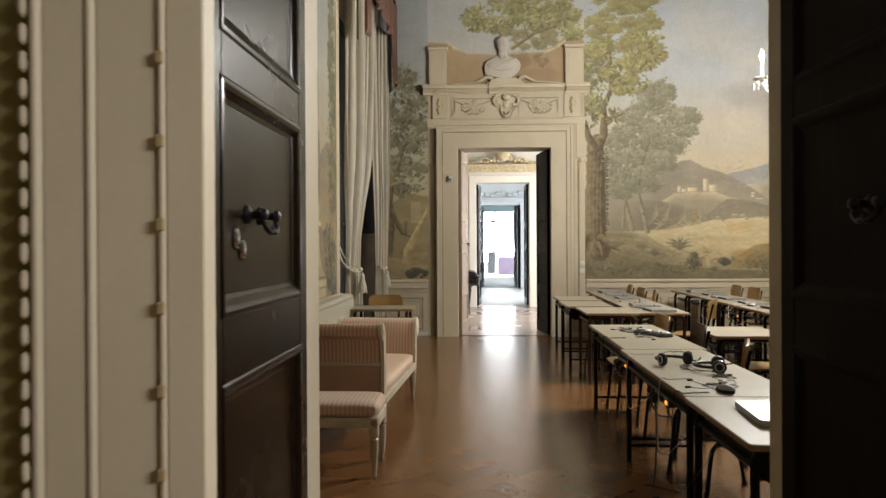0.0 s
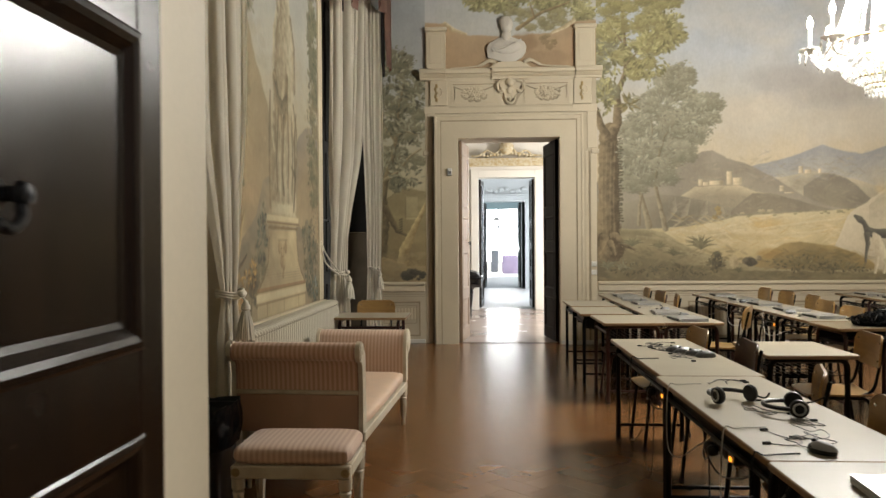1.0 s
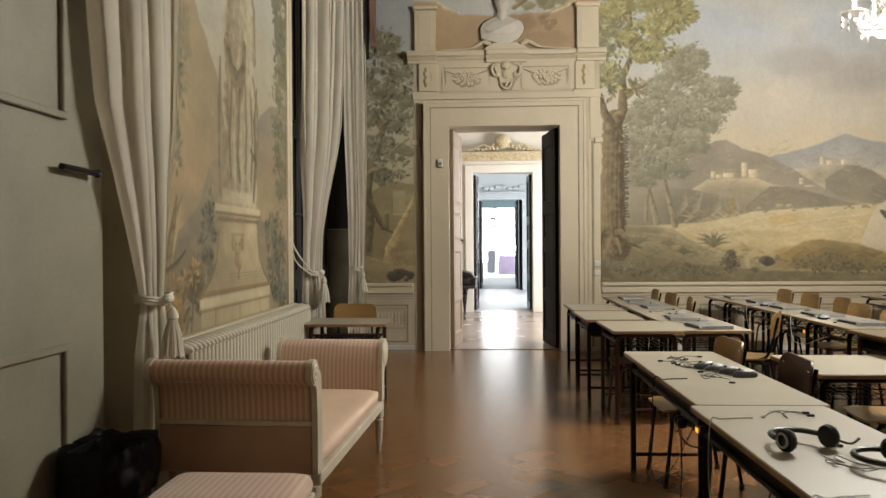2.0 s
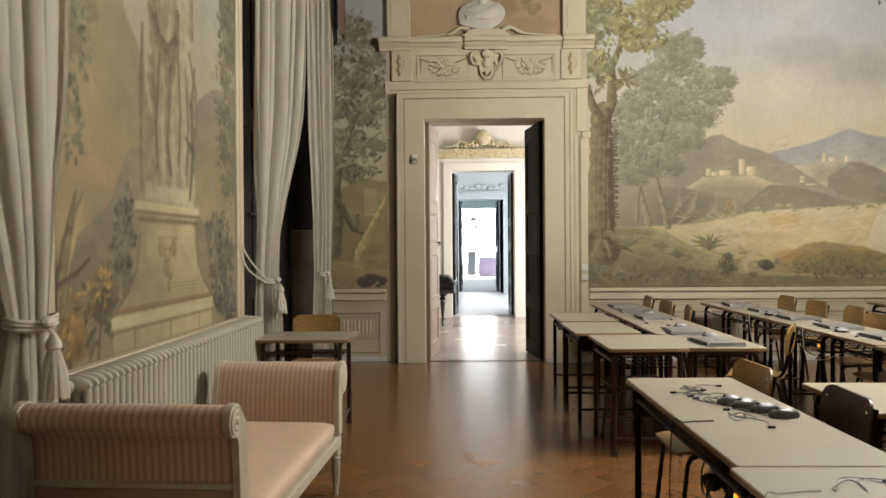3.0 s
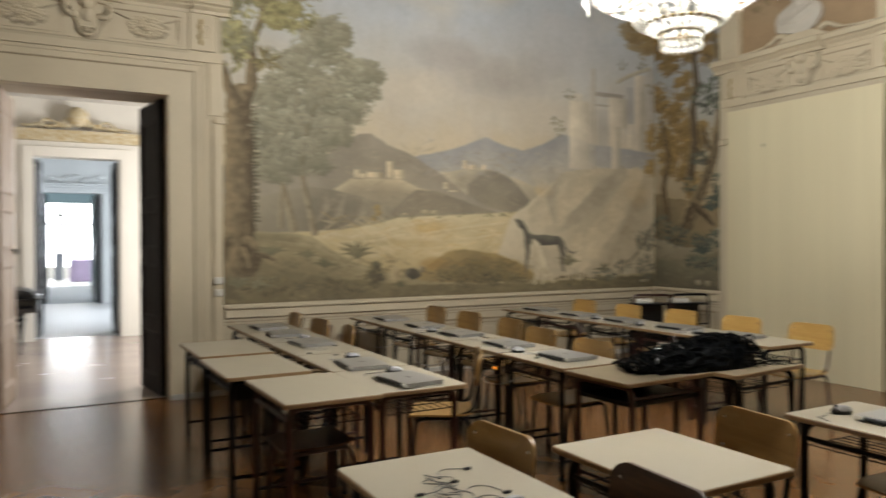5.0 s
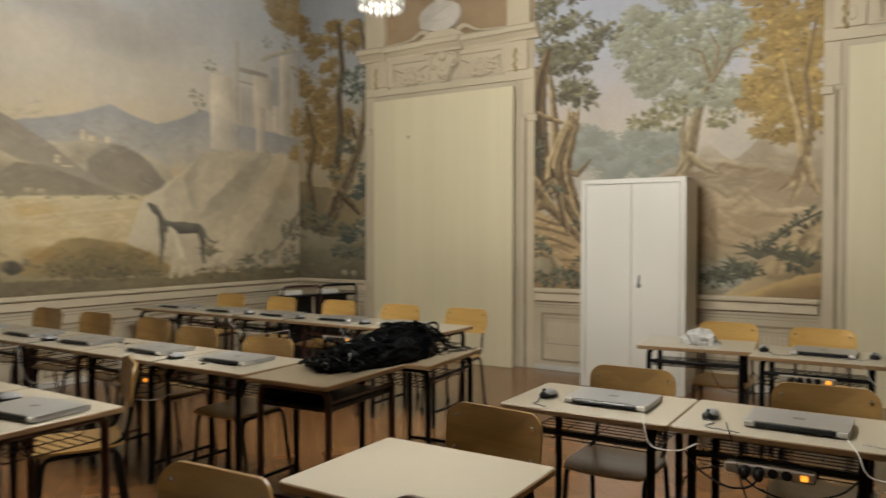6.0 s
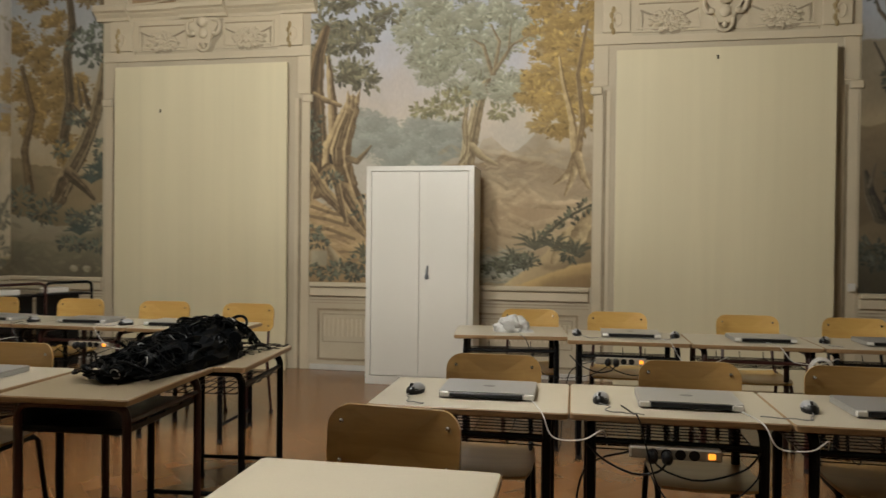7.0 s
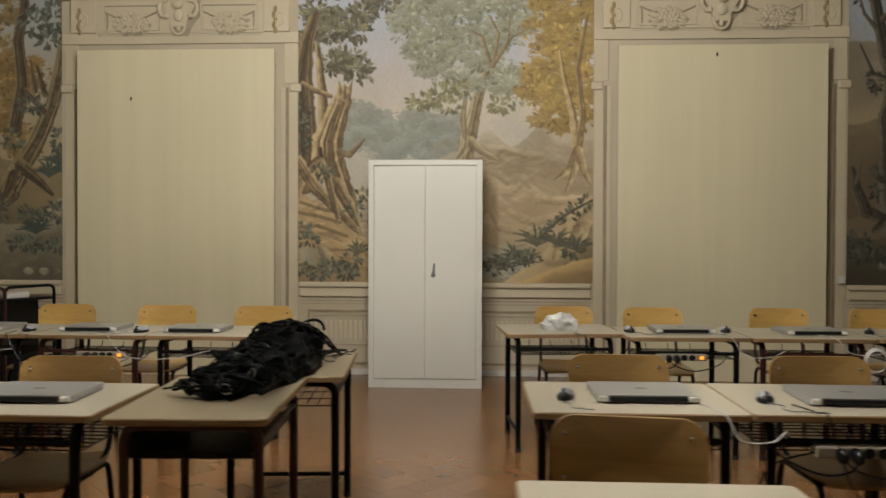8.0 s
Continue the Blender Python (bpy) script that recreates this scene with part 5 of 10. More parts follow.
f.limb([(7.10, 3.30, 0.05), (7.02, 3.55, 0.04), (6.96, 3.85, 0.025)], (196, 184, 154), (128, 114, 88), 0.9)
f.limb([(6.76, 1.60, 0.010), (7.68, 1.60, 0.010)], (112, 90, 60), (96, 76, 52), 0.8)
f.slab(6.50, 7.90, 1.088, 1.115, (150, 108, 74), 0.8, 0.012)
f.slab(6.86, 7.50, 1.30, 1.52, (196, 178, 140), 0.5, 0.05)
for du, z, r, c, d in ((-0.09, 1.41, 0.05, (178, 156, 116), (134, 113, 82)), (0.09, 1.41, 0.05, (178, 156, 116), (128, 107, 78)), (0.0, 1.38, 0.075, (204, 184, 144), (146, 124, 90)), (-0.03, 1.30, 0.05, (180, 158, 118), (126, 106, 76)), (0.03, 1.27, 0.05, (184, 162, 122), (122, 101, 72)), (0.01, 1.19, 0.032, (170, 148, 110), (126, 106, 76))):
    f.clump(7.17 + du, z, r, 1.25, c, d, 0.85, 0.35)
for du, z in ((-0.035, 1.40), (0.035, 1.40), (0.0, 1.335)):
    f.dab(7.17 + du, z, 0.022, 0.5, (112, 92, 66), 0.7)
f.scumble(6.05, 8.4, 1.3, 3.0, 300, 0.10, ((176, 154, 116), (142, 128, 100), (196, 172, 130)), 0.5, 0.18)
f.worn()
f.hang("wall_mural_left", lambda u, z: (np.full_like(u, XL + 0.004), u + 0.09, z), "faded fresco of a stone figure on a tall pedestal")

# right wall, middle field: old stumps, a pool and autumn trees, set out on a cartoon of squares
def cartoon(u0, z0, du, dz):
    """Turns squares of the cartoon, counted rightwards and downwards, into the wall's metres."""
    return lambda *pts: [(u0 - du * p[0], z0 - dz * p[1], *p[2:]) for p in pts]


f = Fresco(5.66, 8.46, 0.885, 4.25, 0.0068, 14)
f.side, f.tone, f.haze = 1.0, 0.96, 0.12
sq = cartoon(8.575, 3.569, 0.3461, 0.3355)
f.sky(((0.9, (160, 150, 128)), (2.2, (178, 172, 160)), (2.55, (196, 184, 170)), (2.85, (188, 180, 176)), (3.2, (174, 176, 188)), (4.3, (158, 167, 186))))
for u, z in sq((1.8, 3.2), (2.2, 3.5), (2.6, 3.7), (3.2, 3.6), (3.8, 3.75), (4.3, 3.5), (1.9, 3.9), (2.8, 4.2), (3.6, 4.2), (4.3, 4.1)):
    f.crown(u, z, 0.22, 0.12, 16, 0.10, (160, 161, 152), (122, 126, 118), 0.8)


def slope(pts, top, foot, depth, rough, dark=None):
    f.hill(sorted(sq(*pts)), top, foot, depth, rough, 0.22, dark)


slope(((9.0, 3.4), (7.9, 3.4), (7.5, 3.3), (7.3, 3.75), (7.15, 3.1), (7.0, 3.0), (6.85, 3.6), (6.6, 3.9), (6.4, 4.1), (6.1, 4.2), (5.9, 3.95), (5.65, 3.7), (5.4, 3.8), (5.2, 4.2), (4.6, 4.3), (4.0, 4.6)), (182, 169, 150), (158, 143, 118), 0.5, 0.02, (138, 124, 102))
slope(((9.0, 4.9), (7.6, 4.6), (7.0, 4.4), (6.4, 4.35), (6.0, 4.2), (5.7, 4.4), (5.3, 4.5), (4.9, 4.45), (4.2, 4.6)), (148, 128, 102), (176, 156, 126), 0.45, 0.02, (124, 106, 82))
slope(((9.0, 5.6), (7.9, 5.5), (7.2, 5.6), (6.6, 5.05), (6.1, 5.15), (5.8, 5.0), (5.4, 4.9), (4.6, 5.2)), (186, 164, 132), (166, 142, 110), 0.6, 0.02, (140, 118, 90))
slope(((9.0, 6.2), (7.5, 6.1), (6.8, 6.3), (6.2, 6.0), (5.6, 6.3), (5.0, 6.6), (3.0, 7.0)), (176, 152, 118), (150, 132, 104), 0.5, 0.015, (128, 110, 84))
for pts in (((5.4, 4.25), (6.0, 4.3), (6.6, 4.45), (7.1, 4.5)), ((5.8, 4.95), (6.1, 5.2), (6.5, 5.1), (6.7, 5.3)), ((6.6, 5.15), (6.3, 5.45), (6.0, 5.55)), ((5.75, 5.6), (5.7, 6.1), (5.9, 6.5), (6.3, 6.6)), ((6.9, 5.7), (7.5, 5.75), (8.0, 5.7)), ((6.2, 6.1), (6.8, 6.35), (7.4, 6.2))):
    f.limb([(u, z, 0.022) for u, z in sq(*pts)], (138, 118, 90), (112, 94, 71), 0.4)
    f.limb([(u, z + 0.04, 0.022) for u, z in sq(*pts)], (200, 180, 146), (178, 156, 122), 0.3)
f.scumble(5.7, 7.1, 1.3, 2.2, 420, 0.07, ((190, 170, 138), (140, 120, 92), (168, 148, 116)), 0.25, 0.32)
# pool
f.slab(6.2, 6.85, 0.90, 1.22, (146, 148, 136), 0.85, 0.08)
f.scumble(6.2, 6.85, 0.90, 1.25, 160, 0.08, ((118, 122, 110), (170, 168, 152), (98, 102, 90)), 0.12, 0.5)
# banks on the right, yellow rock at the foot
slope(((9.0, 5.4), (8.3, 5.75), (8.0, 6.1), (7.6, 6.5), (7.2, 7.0), (6.8, 7.35), (6.3, 7.75), (5.9, 8.1)), (190, 166, 124), (118, 100, 72), 0.5, 0.02, (92, 78, 56))
for pts in (((8.4, 5.9, 0.05), (8.1, 6.5, 0.08), (7.9, 7.0, 0.04)), ((7.7, 6.5, 0.03), (7.6, 6.9, 0.06), (7.4, 7.3, 0.03))):
    f.limb(sq(*pts), (206, 182, 138), (116, 97, 68), 0.85)
slope(((9.0, 7.2), (8.0, 7.3), (7.5, 7.5), (6.9, 7.75), (6.4, 7.95), (6.1, 8.1)), (204, 172, 114), (146, 116, 74), 0.22, 0.015, (118, 94, 62))
# pale tree in the middle
f.bole(sq((4.95, 4.5, 0.07), (5.05, 3.9, 0.075), (5.15, 3.4, 0.065), (5.25, 2.9, 0.055), (5.4, 2.4, 0.045), (5.6, 1.9, 0.03)), (188, 170, 134), (104, 88, 64))
f.bole(sq((4.95, 3.9, 0.03), (4.88, 3.4, 0.025), (4.95, 2.8, 0.018)), (170, 152, 118), (98, 83, 61), 3)
for pts in (((5.0, 4.2, 0.03), (4.8, 4.45, 0.02), (4.7, 4.6, 0.01)), ((5.1, 4.0, 0.045), (5.4, 4.3, 0.03), (5.8, 4.5, 0.012)), ((5.0, 3.7, 0.012), (4.98, 4.1, 0.014), (4.9, 4.4, 0.008))):
    f.limb(sq(*pts), (184, 166, 130), (104, 88, 64))
PC, PD = (172, 171, 152), (116, 117, 98)
for u, z in sq((5.0, 2.3), (4.2, 1.9), (3.8, 1.5), (4.6, 1.3), (5.4, 1.6), (6.0, 2.1), (6.2, 2.5), (5.2, 0.9), (4.4, 0.7), (3.5, 0.9), (3.3, 0.4), (5.9, 1.0), (6.4, 0.6), (4.2, 0.1), (5.2, 0.2), (6.1, 0.1), (3.6, -0.2), (4.8, -0.7), (5.8, -0.7), (4.0, -1.2), (5.3, -1.4), (6.4, -1.2)):
    f.crown(u, z, 0.17, 0.11, 16, 0.085, PC, PD, 0.86)
    f.leaves(u, z - 0.03, 0.20, 0.13, 34, 0.06, (180, 180, 160), (106, 107, 88))
for u, z in sq((4.0, 2.8), (4.4, 2.6), (3.7, 2.9), (4.5, 3.0), (4.7, 2.5), (5.9, 3.0)):
    f.leaves(u, z, 0.12, 0.06, 34, 0.07, (152, 146, 108), (100, 96, 70))
for pts in (((5.65, 1.9, 0.022), (5.4, 1.1, 0.014), (5.1, 0.9, 0.006)), ((5.7, 1.9, 0.02), (5.85, 1.0, 0.014), (5.6, 0.5, 0.007)), ((5.75, 1.8, 0.02), (6.2, 1.1, 0.014), (6.9, 0.7, 0.006)), ((6.1, 1.2, 0.010), (6.15, 0.6, 0.006))):
    f.limb(sq(*pts), (150, 134, 104), (92, 78, 58))
# autumn tree
for u, z in sq((7.4, 0.4), (8.0, 0.5), (7.0, 1.0), (7.7, 1.2), (8.3, 1.3), (7.1, 1.9), (7.8, 2.0), (6.9, 2.5), (7.5, 2.7), (8.2, 2.4), (7.4, 3.3), (8.2, 3.2), (7.0, -0.2), (7.8, -0.5), (8.4, -0.2), (7.3, -1.2), (8.2, -1.4)):
    f.crown(u, z, 0.18, 0.15, 16, 0.085, (178, 148, 84), (122, 98, 54), 0.86)
    f.leaves(u, z, 0.20, 0.17, 34, 0.06, (190, 158, 90), (108, 87, 50))
f.bole(sq((8.0, 4.5, 0.05), (7.95, 3.9, 0.045), (7.85, 3.2, 0.03), (7.6, 2.2, 0.02), (7.5, 1.5, 0.010)), (188, 166, 124), (104, 83, 55), 4)
f.bole(sq((8.0, 4.3, 0.04), (8.15, 3.3, 0.028), (8.0, 2.0, 0.02), (8.25, 0.5, 0.012)), (180, 156, 114), (100, 80, 53), 3)
for pts in (((8.0, 4.3, 0.05), (7.8, 4.8, 0.035), (7.4, 5.1, 0.010)), ((8.0, 4.4, 0.045), (7.9, 4.9, 0.03), (7.7, 5.4, 0.010)), ((8.05, 4.4, 0.04), (8.2, 4.9, 0.03), (8.35, 5.2, 0.012))):
    f.limb(sq(*pts), (196, 174, 134), (108, 88, 60))
# stump, boles and roots on the left bank
slope(((3.4, 7.9), (2.6, 7.3), (2.0, 6.5), (1.5, 6.0), (0.9, 5.7), (0.1, 5.3)), (180, 152, 110), (130, 106, 74), 0.6, 0.02, (106, 86, 60))
f.scumble(7.75, 8.46, 1.0, 1.75, 260, 0.08, ((196, 168, 124), (112, 91, 64), (158, 132, 94)), 0.22, 0.45)
for pts in (((0.2, 6.0), (0.8, 6.1), (1.5, 6.3)), ((0.2, 6.45), (0.9, 6.4), (1.7, 6.7)), ((0.3, 5.7), (0.9, 5.9), (1.3, 6.0))):
    f.limb([(u, z, 0.016) for u, z in sq(*pts)], (104, 84, 58), (82, 66, 46), 0.7)
DLG, DDG = (120, 114, 88), (60, 57, 43)
for u, z in sq((0.8, 0.4), (1.4, 0.5), (2.0, 0.4), (1.1, 0.9), (1.8, 0.9), (0.6, 1.1), (1.7, 1.7), (1.95, 2.0), (1.4, 1.8), (1.0, -0.3), (1.7, -0.4), (2.6, 0.05), (0.6, -1.0), (1.6, -1.3)):
    f.crown(u, z, 0.12, 0.075, 10, 0.06, DLG, DDG, 0.8)
    f.leaves(u, z, 0.17, 0.10, 44, 0.075, (134, 128, 100), (56, 54, 41))
f.bole(sq((0.45, 5.0, 0.17), (0.42, 3.5, 0.14), (0.40, 2.2, 0.11), (0.55, 1.2, 0.07), (0.8, 0.4, 0.04)), (140, 116, 82), (58, 45, 31), 12)
f.bole(sq((1.05, 3.5, 0.055), (1.0, 2.6, 0.045), (0.92, 1.8, 0.035), (0.85, 1.25, 0.012)), (180, 156, 116), (78, 61, 42), 5)
f.limb(sq((0.45, 2.35, 0.02), (0.8, 2.55, 0.028), (1.25, 2.72, 0.02)), (168, 144, 104), (78, 61, 42))
f.bole(sq((1.98, 6.6, 0.03), (1.78, 5.9, 0.075), (1.47, 5.2, 0.12), (1.15, 4.5, 0.15), (1.15, 4.0, 0.145), (1.35, 3.4, 0.115), (1.55, 2.85, 0.09), (1.62, 2.6, 0.06)), (196, 171, 127), (82, 64, 43), 12)
for pts in (((1.5, 2.85, 0.04), (1.47, 2.3, 0.005)), ((1.68, 2.8, 0.04), (1.84, 2.25, 0.005)), ((1.6, 2.75, 0.03), (1.62, 2.38, 0.005))):
    f.limb(sq(*pts), (196, 171, 127), (90, 71, 49))
f.limb(sq((0.95, 4.2, 0.015), (0.98, 4.45, 0.02), (0.93, 4.6, 0.01)), (50, 39, 27), (40, 31, 22))
f.limb(sq((1.5, 4.3, 0.035), (1.75, 4.38, 0.03), (2.0, 4.15, 0.02), (2.18, 3.92, 0.006)), (150, 128, 94), (66, 52, 36))
for pts in (((1.4, 5.2, 0.07), (1.8, 5.9, 0.05), (2.0, 6.4, 0.03)), ((0.9, 4.6, 0.06), (0.5, 5.0, 0.05), (0.2, 5.5, 0.04)), ((0.3, 4.5, 0.05), (0.8, 5.3, 0.06), (1.4, 5.9, 0.05), (1.95, 6.5, 0.03)), ((0.4, 5.2, 0.04), (0.25, 5.8, 0.03)), ((1.1, 4.8, 0.04), (1.3, 5.6, 0.035), (1.45, 6.2, 0.02))):
    f.bole(sq(*pts), (178, 152, 110), (74, 58, 40), 3)
f.slab(8.25, 8.46, 1.03, 1.22, (150, 142, 120), 0.9, 0.03, 0.3)
f.limb(sq((0.95, 7.0, 0.03), (1.15, 7.4, 0.05), (1.2, 7.7, 0.03)), (166, 150, 120), (100, 86, 64))
for a, b, n in ((0.4, 6.5, 30), (0.6, 6.8, 30), (0.3, 7.6, 40), (1.2, 7.55, 40), (1.8, 7.4, 36), (1.9, 5.9, 16), (1.0, 4.9, 26), (0.9, 7.75, 40), (1.7, 7.75, 40), (2.1, 5.5, 14), (0.33, 3.1, 20), (0.36, 3.5, 20), (0.4, 3.9, 20), (0.35, 4.2, 16)):
    (u, z), = sq((a, b))
    f.leaves(u, z, 0.10, 0.055, n, 0.06, (108, 110, 92), (46, 48, 39))
# brambles and reeds on the right bank
f.limb(sq((8.45, 5.65, 0.010), (7.8, 6.0, 0.014), (7.2, 6.5, 0.012), (6.9, 6.9, 0.008)), (86, 82, 62), (48, 45, 35))
for a, b in ((8.3, 5.7), (8.0, 5.9), (7.7, 6.1), (7.4, 6.35), (7.1, 6.6)):
    (u, z), = sq((a, b))
    f.leaves(u, z, 0.07, 0.05, 16, 0.055, (104, 104, 82), (48, 48, 37))
for a, b, n, L in ((6.9, 6.95, 9, 0.26), (6.6, 7.5, 9, 0.24), (6.0, 7.6, 9, 0.2), (8.0, 7.1, 11, 0.24), (7.4, 6.9, 7, 0.22), (6.3, 7.3, 7, 0.2), (7.7, 7.0, 7, 0.16), (2.0, 7.2, 7, 0.2)):
    (u, z), = sq((a, b))
    f.fronds(u, z, n, L, (84, 84, 66))
for a, b in ((6.1, 7.4), (5.7, 7.6), (6.7, 7.3), (7.9, 7.1)):
    (u, z), = sq((a, b))
    f.leaves(u, z, 0.10, 0.06, 26, 0.06, (96, 98, 78), (44, 46, 36))
f.worn()
on_right = lambda u, z: (np.full_like(u, XR - 0.004), u + 0.085, z)
f.hang("wall_mural_right", on_right, "faded fresco of old tree stumps beside a pool")
f = Fresco(5.66, 8.46, 4.2501, 5.6, 0.025, 24)
f.side, f.tone, f.haze = 1.0, 0.95, 0.05
f.sky(((4.2, (160, 168, 186)), (5.6, (150, 160, 180))))
for u, z, ru, rz, c, d in ((6.6, 4.35, 0.7, 0.3, PC, PD), (5.9, 4.4, 0.3, 0.4, (178, 148, 84), (122, 98, 54)), (8.2, 4.4, 0.3, 0.3, DLG, DDG)):
    f.crown(u, z, ru, rz, 40, 0.12, c, d, 0.85)
f.worn()
f.hang("wall_mural_right_upper", on_right, "faded fresco of sky and tree tops")

# right wall, corner field
f = Fresco(10.78, YF - 0.091, 0.885, 5.6, 0.0085, 15)
f.side, f.tone, f.haze = 1.0, 0.88, 0.05
sq = cartoon(11.22, 3.635, 0.340, 0.348)
f.sky(((0.9, (150, 132, 100)), (2.0, (172, 154, 122)), (2.8, (180, 170, 150)), (3.6, (172, 174, 176)), (5.6, (158, 166, 178))))
slope(((1.6, 4.4), (0.9, 4.8), (0.0, 4.6), (-1.0, 4.4), (-2.4, 4.2)), (150, 132, 100), (112, 98, 72), 0.8, 0.05, (88, 76, 54))
for a, b in ((0.0, 2.4), (0.4, 2.2), (0.1, 4.0), (-0.5, 1.6), (-0.9, 2.4), (-1.3, 3.0), (-0.7, 3.2), (-1.6, 2.0), (-1.1, 1.0), (-1.7, 0.4), (-0.4, 0.2), (-1.2, -0.8), (-0.2, -1.2), (0.8, -1.0), (-1.9, -1.6)):
    (u, z), = sq((a, b))
    f.crown(u, z, 0.17, 0.17, 16, 0.09, (176, 146, 88), (112, 90, 54), 0.85)
    f.leaves(u, z, 0.2, 0.2, 32, 0.065, (186, 154, 92), (98, 79, 48))
f.bole(sq((-0.3, 5.4, 0.12), (0.1, 4.7, 0.10), (0.6, 3.9, 0.085), (1.0, 3.0, 0.075), (1.22, 2.0, 0.06), (1.4, 1.0, 0.05), (1.35, 0.0, 0.04), (1.0, -1.5, 0.03)), (160, 142, 108), (66, 55, 40), 10)
f.bole(sq((-0.1, 3.6, 0.07), (0.12, 2.4, 0.06), (0.0, 1.2, 0.055), (0.2, 0.2, 0.05), (0.0, -1.5, 0.03)), (140, 122, 92), (62, 52, 38), 7)
f.bole(sq((-1.3, 5.2, 0.05), (-1.5, 4.0, 0.045), (-1.2, 2.8, 0.035), (-1.6, 1.4, 0.025)), (140, 118, 84), (70, 57, 40), 5)
for pts in (((0.78, 2.7, 0.035), (0.55, 1.9, 0.006)), ((0.5, 2.6, 0.03), (0.38, 1.75, 0.006)), ((0.2, 2.6, 0.03), (0.8, 3.2, 0.03)), ((0.1, 4.7, 0.07), (0.6, 5.1, 0.05), (1.0, 5.5, 0.02)), ((-0.1, 5.0, 0.07), (-0.4, 5.6, 0.03)), ((0.0, 0.6, 0.02), (0.5, 0.2, 0.01))):
    f.bole(sq(*pts), (146, 126, 94), (60, 50, 36), 3)
slope(((1.6, 5.5), (1.1, 5.6), (0.7, 6.0), (0.2, 6.3), (-0.6, 6.2), (-2.4, 5.8)), (172, 162, 138), (128, 118, 94), 0.4, 0.03, (104, 96, 76))
slope(((1.6, 6.9), (0.8, 6.8), (0.0, 7.0), (-1.0, 6.9), (-2.4, 6.6)), (132, 124, 100), (112, 104, 84), 0.3, 0.03)
f.scumble(10.8, YF - 0.1, 0.9, 1.45, 120, 0.06, ((140, 132, 106), (104, 98, 80), (160, 150, 122)), 0.35, 0.35)
for a, b, ru, rz, n in ((0.5, 0.7, 0.16, 0.12, 70), (1.1, 0.55, 0.16, 0.14, 70), (1.45, 0.95, 0.10, 0.10, 40), (0.9, 1.2, 0.12, 0.08, 40), (0.4, 3.0, 0.14, 0.07, 44), (0.4, 6.1, 0.14, 0.09, 60), (1.15, 6.0, 0.12, 0.09, 44), (1.2, 6.95, 0.12, 0.06, 44), (0.2, 6.9, 0.2, 0.06, 50), (1.2, 4.0, 0.06, 0.12, 30), (-0.8, 5.9, 0.2, 0.12, 60), (-1.6, 5.6, 0.2, 0.16, 60), (-0.2, 4.0, 0.1, 0.1, 26)):
    (u, z), = sq((a, b))
    f.leaves(u, z, ru, rz, n, 0.07, (112, 118, 102), (58, 62, 54))
for a, b in ((1.2, 4.7), (0.9, 5.0), (0.5, 6.6)):
    (u, z), = sq((a, b))
    f.fronds(u, z, 13, 0.22, (74, 86, 78))
for u, z in sq((0.28, 7.65), (0.75, 7.65)):
    f.clump(u, z, 0.06, 0.7, (206, 198, 174), (150, 140, 116), 0.95, 0.2)
f.worn()
f.hang("wall_mural_corner", on_right, "faded fresco of a leaning tree with ochre leaves")

# right wall, field past the second board
f = Fresco(YN + 0.006, 3.42, 0.885, 5.6, 0.0085, 16)
f.side, f.tone, f.haze = 1.0, 0.85, 0.05
sq = cartoon(5.985, 3.57, 0.3487, 0.335)
f.sky(((0.9, (140, 122, 92)), (2.2, (160, 146, 120)), (2.9, (168, 166, 160)), (3.4, (172, 178, 190)), (5.6, (160, 170, 186))))
slope(((9.6, 1.2), (8.8, 0.9), (8.2, 1.4), (7.5, 1.2), (6.8, 1.4)), (160, 152, 136), (150, 134, 106), 0.7, 0.03, (130, 116, 92))
slope(((9.6, 3.6), (8.6, 3.3), (7.6, 3.6), (6.8, 3.4)), (134, 116, 88), (120, 104, 78), 0.6, 0.03, (98, 84, 62))
f.bole(sq((8.8, 6.6, 0.17), (8.5, 5.6, 0.105), (8.4, 4.8, 0.08), (8.35, 3.9, 0.065), (8.32, 3.4, 0.065), (8.48, 2.9, 0.07), (8.5, 2.3, 0.075), (8.3, 1.6, 0.065), (8.15, 0.9, 0.055), (8.0, 0.0, 0.05), (8.1, -2.0, 0.03)), (116, 109, 92), (40, 36, 31), 10)
for pts in (((8.5, 3.3, 0.035), (8.95, 2.8, 0.025), (9.2, 2.3, 0.012)), ((8.25, 0.7, 0.03), (8.55, 0.35, 0.02), (8.65, -0.2, 0.01)), ((8.05, 0.95, 0.022), (7.75, 0.55, 0.014), (7.6, 0.0, 0.006)), ((8.4, 2.35, 0.022), (8.0, 2.2, 0.016), (7.65, 1.4, 0.006)), ((8.3, 6.2, 0.05), (7.85, 6.0, 0.06), (7.62, 5.4, 0.05), (7.5, 4.8, 0.02)), ((7.6, 5.2, 0.02), (7.72, 4.6, 0.008)), ((8.6, 6.0, 0.05), (8.1, 6.5, 0.03))):
    f.bole(sq(*pts), (112, 102, 82), (42, 37, 31), 3)
slope(((9.6, 6.6), (8.8, 6.5), (8.0, 6.7), (7.2, 6.6), (6.8, 6.6)), (98, 90, 68), (70, 64, 49), 0.35, 0.03, (54, 50, 38))
f.slab(2.91, 3.14, 1.02, 1.12, (128, 122, 104), 0.8, 0.03, 0.3)
